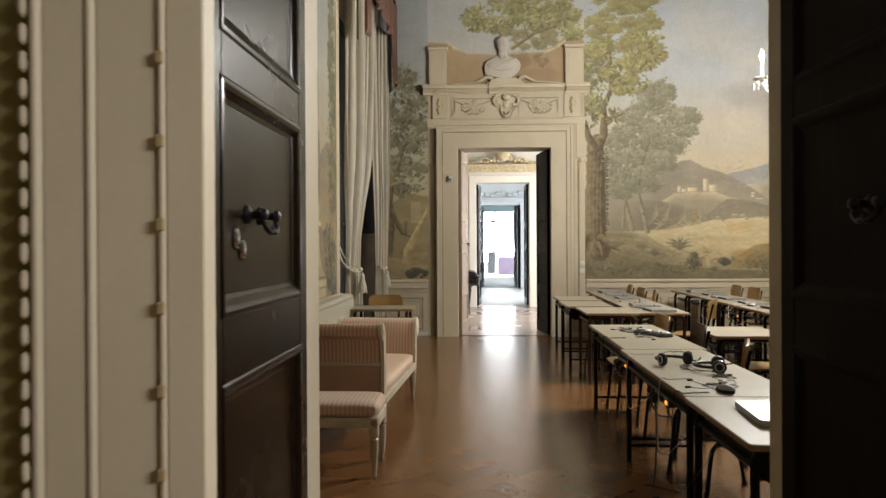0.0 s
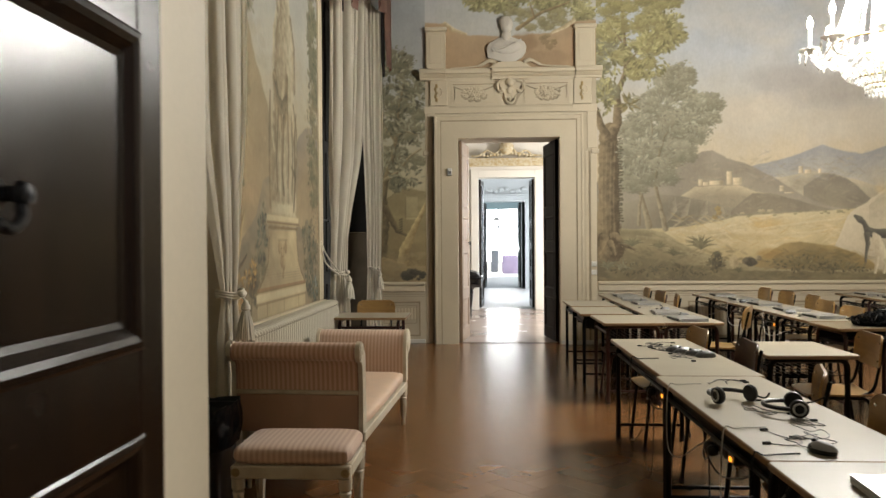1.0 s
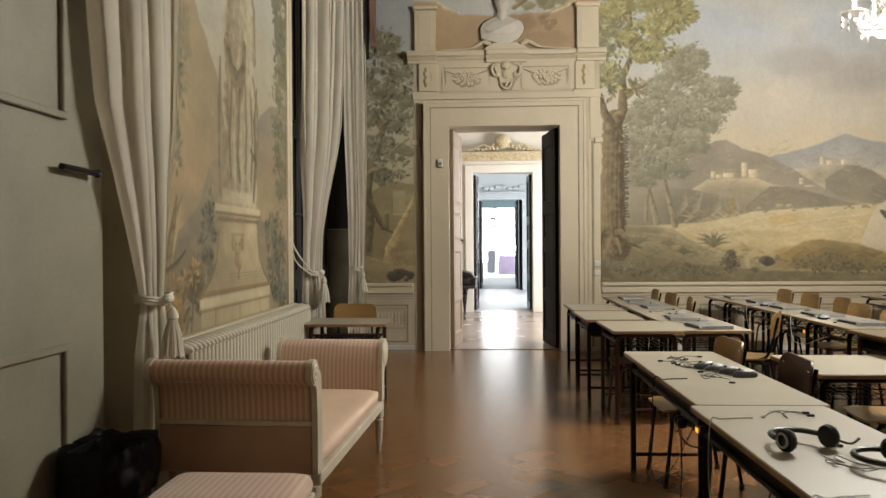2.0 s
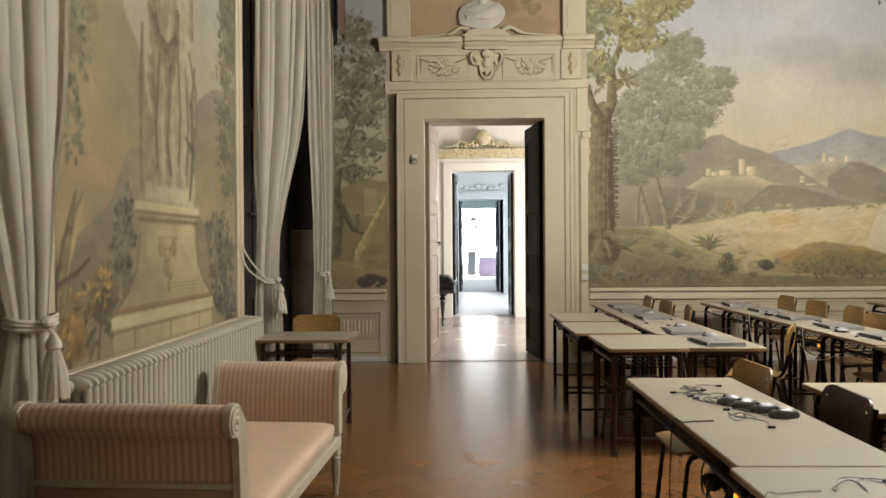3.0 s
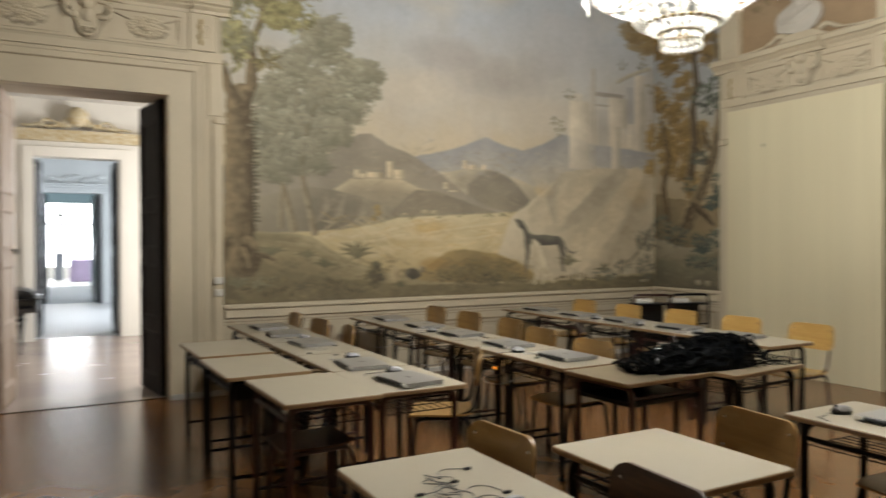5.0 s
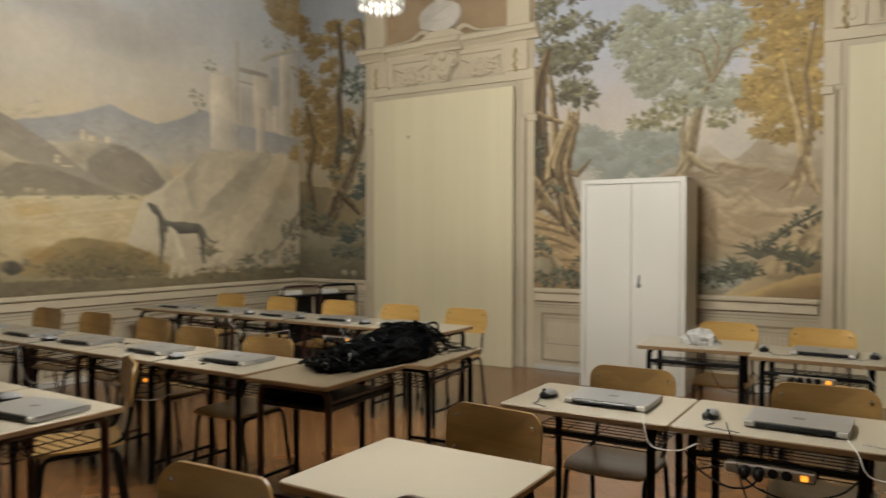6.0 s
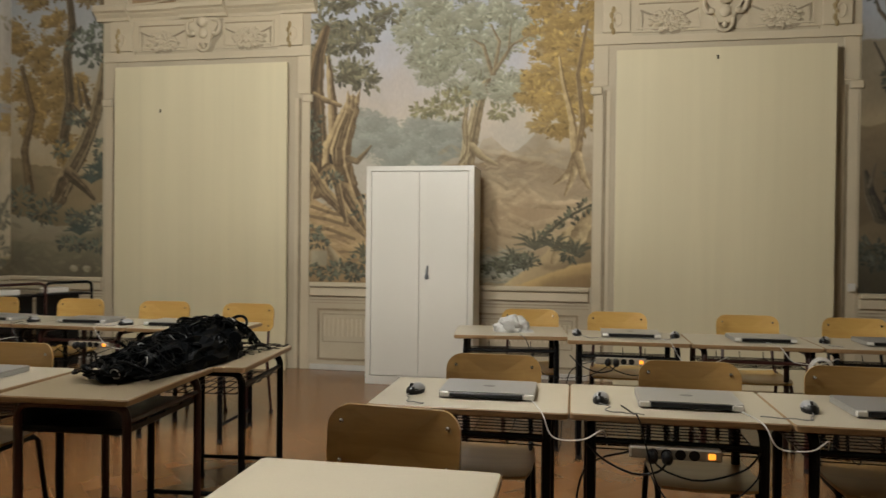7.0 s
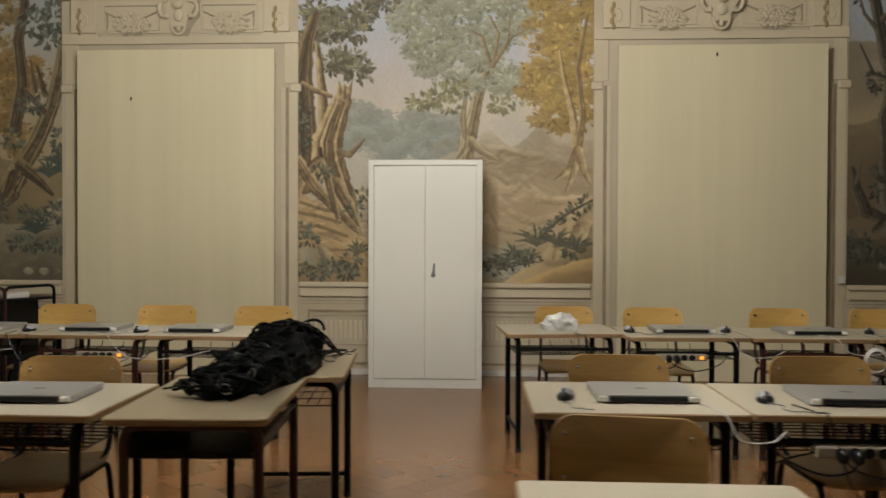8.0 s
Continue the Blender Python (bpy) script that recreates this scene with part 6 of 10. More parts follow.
for a, b, ru, rz, n in ((8.05, 2.4, 0.06, 0.10, 26), (8.12, 5.2, 0.04, 0.16, 30), (7.6, 6.8, 0.10, 0.08, 44), (8.3, 7.15, 0.14, 0.06, 44), (7.8, 7.2, 0.12, 0.06, 44), (8.8, 6.9, 0.12, 0.06, 30), (7.7, -0.6, 0.2, 0.3, 60), (8.4, -1.2, 0.25, 0.3, 60)):
    (u, z), = sq((a, b))
    f.leaves(u, z, ru, rz, n, 0.065, (94, 98, 84), (38, 41, 35))
f.worn()
f.hang("wall_mural_end", lambda u, z: (np.full_like(u, XR - 0.004), u, z), "faded fresco of a dark twisted tree")

# fields over the three overdoors: brown niche between the pedestals, leaves and sky above
def over_field(u0, u1, z0, seed, mid, place, name):
    f = Fresco(u0, u1, z0, 5.6, STEP, seed)
    f.sky(((4.0, (178, 176, 166)), (5.6, (162, 168, 176))))
    f.clouds((190, 184, 170), 4.0, 5.6, 0.6, 0.5, 0.5)
    for du, z, ru, rz, n in ((-0.42, 4.98, 0.22, 0.18, 26), (-0.10, 4.86, 0.20, 0.12, 18), (0.30, 5.02, 0.30, 0.14, 30), (0.62, 4.90, 0.24, 0.14, 24), (0.90, 4.98, 0.24, 0.18, 26), (1.05, 4.72, 0.14, 0.14, 14), (0.1, 5.2, 0.3, 0.12, 20), (0.7, 5.2, 0.3, 0.14, 22)):
        f.crown(mid + du, z, ru, rz, n, 0.09, (170, 164, 116), (102, 98, 66), 0.9)
        f.leaves(mid + du, z, ru * 1.1, rz * 1.1, 3 * n, 0.08, (176, 170, 122), (98, 94, 64))
    for du, z, ru, rz, n in ((0.16, 4.70, 0.20, 0.12, 16), (0.42, 4.56, 0.22, 0.10, 16), (0.72, 4.66, 0.20, 0.12, 16)):
        f.crown(mid + du, z, ru, rz, n, 0.08, (160, 152, 112), (104, 98, 70), 0.75)
    f.limb([(mid + 0.12, 4.5, 0.03), (mid + 0.45, 4.72, 0.022), (mid + 0.85, 4.86, 0.012)], (150, 130, 94), (92, 78, 54))
    f.limb([(mid + 0.36, 4.66, 0.014), (mid + 0.30, 4.85, 0.010)], (150, 130, 94), (92, 78, 54))
    f.hill(((u0, 4.62), (mid - 0.90, 4.60), (mid - 0.80, 4.50), (mid - 0.62, 4.43), (mid - 0.3, 4.42), (mid, 4.40), (mid + 0.3, 4.42), (mid + 0.62, 4.44), (mid + 0.80, 4.52), (mid + 0.90, 4.60), (u1, 4.62)), (162, 138, 108), (146, 121, 92), 0.5, 0.015, 0.16, (134, 110, 84))
    for g in (-1, 1):
        f.limb([(mid + g * 0.92, 4.60, 0.028), (mid + g * 0.80, 4.51, 0.026), (mid + g * 0.62, 4.44, 0.022)], (214, 200, 166), (160, 142, 108), 0.95)
    f.puff(mid + 0.22, 4.3, 0.2, 0.16, (112, 86, 60), 0.55)
    f.crown(mid + 0.55, 4.30, 0.12, 0.10, 10, 0.05, (140, 126, 92), (100, 84, 58), 0.6)
    f.worn()
    f.hang(name, place, "faded fresco of leaves and sky over the overdoor")


over_field(-1.11, 1.33, 3.932, 21, 0.1, lambda u, z: (u, np.full_like(u, YF - 0.003), z), "wall_mural_over_door")
over_field(8.545, 10.865, 3.748, 22, 9.7, lambda u, z: (np.full_like(u, XR - 0.003), u, z), "wall_mural_over_board")
over_field(3.42, 5.745, 3.748, 23, 4.6, lambda u, z: (np.full_like(u, XR - 0.003), u, z), "wall_mural_over_board")


# ---------------------------------------------------------------- mouldings, surrounds, doors
def ledge_run(name, along, a, b, wall, sign):
    """Dado rail, base board and skirting along one wall; sign: which way the room lies."""
    def bar(d, z0, z1, bev=0.0):
        lo, hi = sorted((wall + sign * 0.001, wall + sign * d))
        return B(a, b, lo, hi, z0, z1, bevel=bev) if along == "x" else B(lo, hi, a, b, z0, z1, bevel=bev)
    rail = thing(name, "cream painted dado with moulded rail and white skirting", "dado", kind="structure")
    part("dado_rail", bar(0.055, 0.835, 0.885, 0.012), CREAM2, rail, smooth=0)
    part("dado_band", bar(0.028, 0.745, 0.832, 0.006), CREAM2, rail, smooth=0)
    part("painted_line", bar(0.004, 0.700, 0.712), SOFTSHADE, rail, smooth=0)
    part("painted_line", bar(0.004, 0.672, 0.680), SOFTSHADE, rail, smooth=0)
    part("skirting", bar(0.02, 0.0, 0.055, 0.004), WHITETRIM, rail, "white skirting board", smooth=0)
    return rail


ledge_run("trim_far_right", "x", 1.34, XR - 0.06, YF, -1)
ledge_run("trim_far_left", "x", XL + 0.06, -1.13, YF, -1)
ledge_run("trim_right_middle", "y", 5.765, 8.525, XR, -1)
ledge_run("trim_right_corner", "y", 10.865, YF - 0.002, XR, -1)
ledge_run("trim_right_end", "y", YN, 3.41, XR, -1)
ledge_run("trim_left_middle", "y", W1B + 0.02, W2A - 0.02, XL, 1)


def dado_panel(u0, u1, z0, z1, m):
    """A framed dado field with a fluted middle."""
    p = thing("dado_panel", "cream dado panel with painted frame and fluting", "panel", kind="structure", at=m)
    fr = bmesh.new()
    for a, b, c, d in ((u0, u1, z1 - 0.02, z1), (u0, u1, z0, z0 + 0.02), (u0, u0 + 0.02, z0 + 0.02, z1 - 0.02), (u1 - 0.02, u1, z0 + 0.02, z1 - 0.02)):
        box(fr, a, b, -0.012, -0.001, c, d)
    part("panel_frame", fr, SHADEPAINT, p, smooth=0)
    fr = bmesh.new()
    for a, b, c, d in ((u0 + 0.05, u1 - 0.05, z1 - 0.062, z1 - 0.052), (u0 + 0.05, u1 - 0.05, z0 + 0.18, z0 + 0.19), (u0 + 0.05, u0 + 0.06, z0 + 0.19, z1 - 0.062), (u1 - 0.06, u1 - 0.05, z0 + 0.19, z1 - 0.062)):
        box(fr, a, b, -0.008, -0.001, c, d)
    part("inner_frame", fr, SOFTSHADE, p, smooth=0)
    n = int((u1 - u0 - 0.12) / 0.045)
    for k in range(n):
        u = u0 + 0.08 + k * (u1 - u0 - 0.16) / max(1, n - 1)
        part("flute", B(u - 0.013, u + 0.013, -0.010, -0.001, z0 + 0.24, z1 - 0.10, bevel=0.004), CREAM2, p, smooth=0)


FARM = pose(0, YF, 0)
RIGHTM = pose(XR, 0, 0, 0, 0, -90)
dado_panel(-1.78, -1.20, 0.10, 0.60, FARM)
for a in (1.45, 2.6, 3.75, 4.9, 6.05):
    dado_panel(a, a + 1.05, 0.10, 0.60, FARM)
dado_panel(-8.45, -7.53, 0.10, 0.62, RIGHTM)
dado_panel(-7.23, -5.86, 0.10, 0.62, RIGHTM)
dado_panel(-11.9, -10.9, 0.10, 0.62, RIGHTM)


def relief_flower(bm, u, z, r, rng):
    for k in range(6):
        a = k * math.pi / 3 + rng.uniform(-0.2, 0.2)
        ball(bm, (u + r * 0.62 * math.cos(a), -0.030, z + r * 0.62 * math.sin(a)), r * 0.42, 0.018, r * 0.42, 8)
    ball(bm, (u, -0.040, z), r * 0.36, 0.022, r * 0.36, 8)


def surround(m, h, label, bust, za, zf, zc):
    """The painted stone overdoor: pilasters, frieze with swags, broken cornice and pedestals.
    za, zf, zc: heights of the architrave's top, the garlands and the cornice's foot."""
    zt = zc + 0.155
    rng = random.Random(5)
    s = thing("trim_door_surround", label, "door surround", kind="structure", at=m)
    for g in (-1, 1):
        a, b = sorted((g * (h - 0.085), g * h))
        part("pilaster", B(a, b, -0.009, -0.001, 0.0, 2.70, bevel=0.004), CREAM2, s, smooth=0)
        a, b = sorted((g * (h - 0.155), g * (h - 0.115)))
        part("pilaster", B(a, b, -0.008, -0.001, 0.0, 2.74, bevel=0.004), CREAM2, s, smooth=0)
        # shadow line between the two strips, put in as brown
        a, b = sorted((g * (h - 0.115), g * (h - 0.088)))
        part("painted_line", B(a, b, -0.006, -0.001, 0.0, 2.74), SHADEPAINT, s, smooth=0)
        a, b = sorted((g * (h - 0.075), g * (h + 0.035)))
        part("capital", B(a, b, -0.030, -0.001, 2.70, 2.775, bevel=0.010), CREAM2, s, smooth=0)
        a, b = sorted((g * (h - 0.13), g * (h + 0.005)))
        part("upper_strip", B(a, b, -0.012, -0.001, 2.78, za - 0.10, bevel=0.005), CREAM2, s, smooth=0)
    step = bmesh.new()
    prism(step, [(-h - 0.01, za - 0.10), (h + 0.01, za - 0.10), (h + 0.01, za), (h - 0.34, za), (h - 0.34, za - 0.03), (-h + 0.34, za - 0.03), (-h + 0.34, za), (-h - 0.01, za)], "y", -0.030, -0.001)
    part("architrave", step, CREAM2, s, smooth=0)
    part("frieze", B(-h + 0.09, h - 0.09, -0.016, -0.001, za + 0.005, zc), CREAM2, s, smooth=0)
    for g in (-1, 1):
        a, b = sorted((g * (h - 0.32), g * (h - 0.07)))
        part("end_block", B(a, b, -0.040, -0.016, za + 0.005, zc, bevel=0.006), CREAM2, s, smooth=0)
        fr = bmesh.new()
        a, b = sorted((g * 0.20, g * (h - 0.38)))
        for q in ((a, b, zc - 0.055, zc - 0.037), (a, b, za + 0.03, za + 0.047), (a, a + 0.018, za + 0.047, zc - 0.055), (b - 0.018, b, za + 0.047, zc - 0.055)):
            box(fr, q[0], q[1], -0.030, -0.016, q[2], q[3])
        part("frieze_frame", fr, CREAM2, s, smooth=0)
        # shadow line under the frame's top bar, put in as brown
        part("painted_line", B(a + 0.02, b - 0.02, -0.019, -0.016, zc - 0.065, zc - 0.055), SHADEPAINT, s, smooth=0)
        sw = bmesh.new()
        mid = (a + b) / 2
        # the garland's shade is flat brown shapes, offset right and down
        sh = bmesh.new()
        relief_flower(sw, mid - 0.05, zf + 0.026, 0.058, rng)
        relief_flower(sw, mid + 0.055, zf + 0.012, 0.056, rng)
        relief_flower(sw, mid + 0.005, zf - 0.036, 0.046, rng)
        for k in range(15):
            an = k * 0.419 + rng.uniform(-0.15, 0.15)
            q0, q1 = 0.085, rng.uniform(0.15, 0.20)
            tube(sw, [(mid + q * math.cos(an + 0.12 * w), -0.024, zf + 0.62 * q * math.sin(an + 0.12 * w)) for q, w in ((q0, 0), ((q0 + q1) / 2, 1), (q1, 0))], [0.008, 0.016, 0.003], 6)
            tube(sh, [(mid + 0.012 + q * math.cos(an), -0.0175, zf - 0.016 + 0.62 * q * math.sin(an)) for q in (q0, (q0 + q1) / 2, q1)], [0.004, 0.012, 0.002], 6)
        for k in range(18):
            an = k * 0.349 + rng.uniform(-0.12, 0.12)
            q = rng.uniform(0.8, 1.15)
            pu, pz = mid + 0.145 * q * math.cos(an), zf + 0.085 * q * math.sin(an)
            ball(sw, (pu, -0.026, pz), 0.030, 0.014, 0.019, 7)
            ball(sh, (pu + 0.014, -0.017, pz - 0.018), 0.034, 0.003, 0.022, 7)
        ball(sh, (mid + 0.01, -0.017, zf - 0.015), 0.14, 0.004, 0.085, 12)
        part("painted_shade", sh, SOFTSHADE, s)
        part("flower_swag", sw, CREAM2, s, "carved-looking flower garland")
        ch = bmesh.new()
        tube(ch, smooth_path([(a + 0.03, -0.024, zf + 0.10), ((a + mid) / 2, -0.026, zf + 0.05), (mid - 0.1, -0.026, zf + 0.03)]), 0.009, 6)
        tube(ch, smooth_path([(b - 0.03, -0.024, zf + 0.10), ((b + mid) / 2, -0.026, zf + 0.05), (mid + 0.1, -0.026, zf + 0.03)]), 0.009, 6)
        e = b - 0.045 if g > 0 else a + 0.045
        tube(ch, [(e, -0.022, zf + 0.10), (e + 0.006, -0.024, zf), (e, -0.022, zf - 0.09)], [0.012, 0.008, 0.004], 6)
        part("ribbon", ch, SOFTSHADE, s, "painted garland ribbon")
        rg = bmesh.new()
        c = g * (h - 0.185)
        tube(rg, [(c + 0.038 * math.cos(t * math.pi / 8) + 0.02, -0.046, zf + 0.02 + 0.062 * math.sin(t * math.pi / 8)) for t in range(16)], 0.007, 6, closed=True)
        part("ring", rg, CREAM2, s)
        lf = bmesh.new()
        for k in range(5):
            ball(lf, (c - 0.028 + 0.008 * (-1) ** k, -0.044, zf + 0.11 - k * 0.05), 0.020, 0.010, 0.034, 7)
        part("tassel", lf, GOLDPAINT, s, "ochre painted tassel")
    # cornice in five breaks
    def cornice(a, b, push):
        bmc = bmesh.new()
        prof = [(-0.001, zc), (-0.030 - push, zc), (-0.036 - push, zc + 0.030), (-0.070 - push, zc + 0.058), (-0.078 - push, zc + 0.072), (-0.110 - push, zc + 0.086), (-0.112 - push, zc + 0.130), (-0.095 - push, zt - 0.002), (-0.001, zt - 0.002)]
        prism(bmc, prof, "x", a, b)
        part("cornice", bmc, CREAM2, s, smooth=0)
    e = h + 0.075
    for a, b, push in ((-e, -h + 0.30, 0.03), (-h + 0.30, -0.26, 0.0), (-0.26, 0.26, 0.045), (0.26, h - 0.30, 0.0), (h - 0.30, e, 0.03)):
        cornice(a + 0.001, b - 0.001, push)
    con = bmesh.new()
    prism(con, [(-0.15, zc - 0.005), (-0.155, zc - 0.080), (-0.10, zc - 0.180), (-0.055, zc - 0.270), (0.055, zc - 0.270), (0.10, zc - 0.180), (0.155, zc - 0.080), (0.15, zc - 0.005)], "y", -0.055, -0.016)
    ball(con, (0, -0.085, zc - 0.055), 0.060, 0.040, 0.055, 12)
    ball(con, (0, -0.065, zc - 0.165), 0.052, 0.028, 0.060, 10)
    for g in (-1, 1):
        tube(con, smooth_path([(g * 0.10, -0.075, zc - 0.030), (g * 0.165, -0.07, zc - 0.045), (g * 0.185, -0.065, zc - 0.110), (g * 0.155, -0.06, zc - 0.170), (g * 0.115, -0.06, zc - 0.175)]), 0.019, 8)
        ball(con, (g * 0.115, -0.062, zc - 0.165), 0.030, 0.026, 0.030, 8)
    tube(con, smooth_path([(-0.075, -0.05, zc - 0.230), (-0.06, -0.055, zc - 0.300), (-0.025, -0.055, zc - 0.338), (0.025, -0.055, zc - 0.338), (0.06, -0.055, zc - 0.300), (0.075, -0.05, zc - 0.230)]), 0.015, 8)
    ball(con, (0, -0.05, zc - 0.285), 0.024, 0.022, 0.034, 8)
    # the bracket's shade, a flat brown shape below and right of it
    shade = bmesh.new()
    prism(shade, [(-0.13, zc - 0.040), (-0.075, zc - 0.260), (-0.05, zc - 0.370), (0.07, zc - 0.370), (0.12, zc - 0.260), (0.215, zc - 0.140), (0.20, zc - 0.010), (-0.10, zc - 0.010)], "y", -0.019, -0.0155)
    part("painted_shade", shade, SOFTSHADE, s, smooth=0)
    part("bracket", con, CREAM2, s, "scrolled bracket under the cornice")
    for g in (-1, 1):
        a, b = sorted((g * (h - 0.02), g * (h - 0.30)))
        part("pedestal", B(a, b, -0.080, -0.001, zt + 0.000, zt + 0.538, bevel=0.006), CREAM2, s, smooth=0)
        part("pedestal_cap", B(a - 0.02, b + 0.02, -0.105, -0.001, zt + 0.540, zt + 0.598, bevel=0.012), CREAM2, s, smooth=0)
        part("pedestal_field", B(a + 0.05, b - 0.05, -0.088, -0.0805, zt + 0.078, zt + 0.478, bevel=0.003), CREAM2, s, smooth=0)
        sc = bmesh.new()
        tube(sc, smooth_path([(g * 0.20, -0.05, zt + 0.078), (g * 0.30, -0.05, zt + 0.108), (g * 0.46, -0.045, zt + 0.038), (g * 0.85, -0.04, zt + 0.013)]), [0.030] * 6 + [0.022] * 6 + [0.010] * 7, 8)
        part("scroll", sc, CREAM2, s)
    foot = bmesh.new()
    prism(foot, [(-0.30, zt), (0.30, zt), (0.24, zt + 0.045), (0.15, zt + 0.085), (-0.15, zt + 0.085), (-0.24, zt + 0.045)], "y", -0.09, -0.001)
    part("plinth", foot, CREAM2, s, smooth=0)
    if bust:
        bb = bmesh.new()
        o = -0.05
        prism(bb, [(o + u, zt + z) for u, z in ((-0.27, 0.150), (-0.05, 0.088), (0.12, 0.088), (0.22, 0.150), (0.275, 0.22), (0.285, 0.30), (0.25, 0.375), (0.15, 0.415), (0.07, 0.445), (0.062, 0.53), (-0.062, 0.53), (-0.07, 0.445), (-0.16, 0.405), (-0.25, 0.355), (-0.285, 0.28))], "y", -0.066, -0.012)
        bmesh.ops.bevel(bb, geom=bb.edges[:], offset=0.014, segments=2, profile=0.5, affect="EDGES")
        ball(bb, (o, -0.060, zt + 0.30), 0.22, 0.034, 0.10, 16)
        ball(bb, (o, -0.064, zt + 0.46), 0.060, 0.046, 0.085, 12)
        ball(bb, (o + 0.006, -0.072, zt + 0.605), 0.090, 0.060, 0.118, 14)
        ball(bb, (o - 0.008, -0.062, zt + 0.660), 0.094, 0.060, 0.082, 14)
        ball(bb, (o + 0.026, -0.124, zt + 0.600), 0.016, 0.016, 0.030, 8)
        for k in range(4):
            tube(bb, smooth_path([(o + 0.21 - 0.03 * k, -0.082, zt + 0.398 - 0.012 * k), (o + 0.05 - 0.03 * k, -0.104, zt + 0.325 - 0.018 * k), (o - 0.22 + 0.01 * k, -0.080, zt + 0.285 - 0.022 * k)]), 0.010, 6)
        part("ornament", bb, PALEBUST, s, "plain pale stone bust shape")
    return s


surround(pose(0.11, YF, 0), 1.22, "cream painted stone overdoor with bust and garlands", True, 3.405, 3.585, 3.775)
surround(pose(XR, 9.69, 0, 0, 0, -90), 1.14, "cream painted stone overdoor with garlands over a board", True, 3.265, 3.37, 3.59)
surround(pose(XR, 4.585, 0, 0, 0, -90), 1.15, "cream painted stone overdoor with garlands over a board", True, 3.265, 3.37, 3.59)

# real moulded frame of the far doorway, proud of the wall
df = thing("door_frame", "cream moulded wooden door frame standing proud of the wall", "door frame", kind="structure")
FY = YF - 0.13
part("jamb", B(-0.975, DL, FY, YF, 0, 3.265), CREAM2, df, smooth=0)
part("jamb", B(DR, 1.125, FY, YF, 0, 3.265), CREAM2, df, smooth=0)
part("head", B(DL, DR, FY, YF, 2.93, 3.265), CREAM2, df, smooth=0)
for w, d, mt in ((0.030, 0.026, CREAM2), (0.085, 0.012, CREAM2), (0.098, 0.004, SHADEPAINT)):
    part("moulding", B(-0.975, -0.975 + w, FY - d, FY - 0.0005, 0, 3.265 - w, bevel=0.003), mt, df, smooth=0)
    part("moulding", B(1.125 - w, 1.125, FY - d, FY - 0.0005, 0, 3.265 - w, bevel=0.003), mt, df, smooth=0)
    part("moulding", B(-0.975, 1.125, FY - d, FY - 0.0005, 3.265 - w, 3.265, bevel=0.003), mt, df, smooth=0)
# shade beside the proud frame, put in as a soft brown strip
part("painted_line", B(-1.015, -0.977, YF - 0.012, YF - 0.0095, 0.0, 3.25), SOFTSHADE, df, "brown strip of painted shade beside the frame", smooth=0)
part("threshold", B(DL, DR, YF - 0.01, YF + 0.02, 0.0, 0.005), DARKWOOD, df, smooth=0)
part("sill_stone", B(DL, DR, YF + 0.0205, YF + 0.425, -0.05, 0.0035), PINKSTONE, df, "worn pinkish stone sill", smooth=0)
part("plinth_block", B(0.805, 1.33, FY - 0.03, FY - 0.0135, 0.0, 0.055, bevel=0.004), WHITETRIM, df, "white skirting piece", smooth=0)


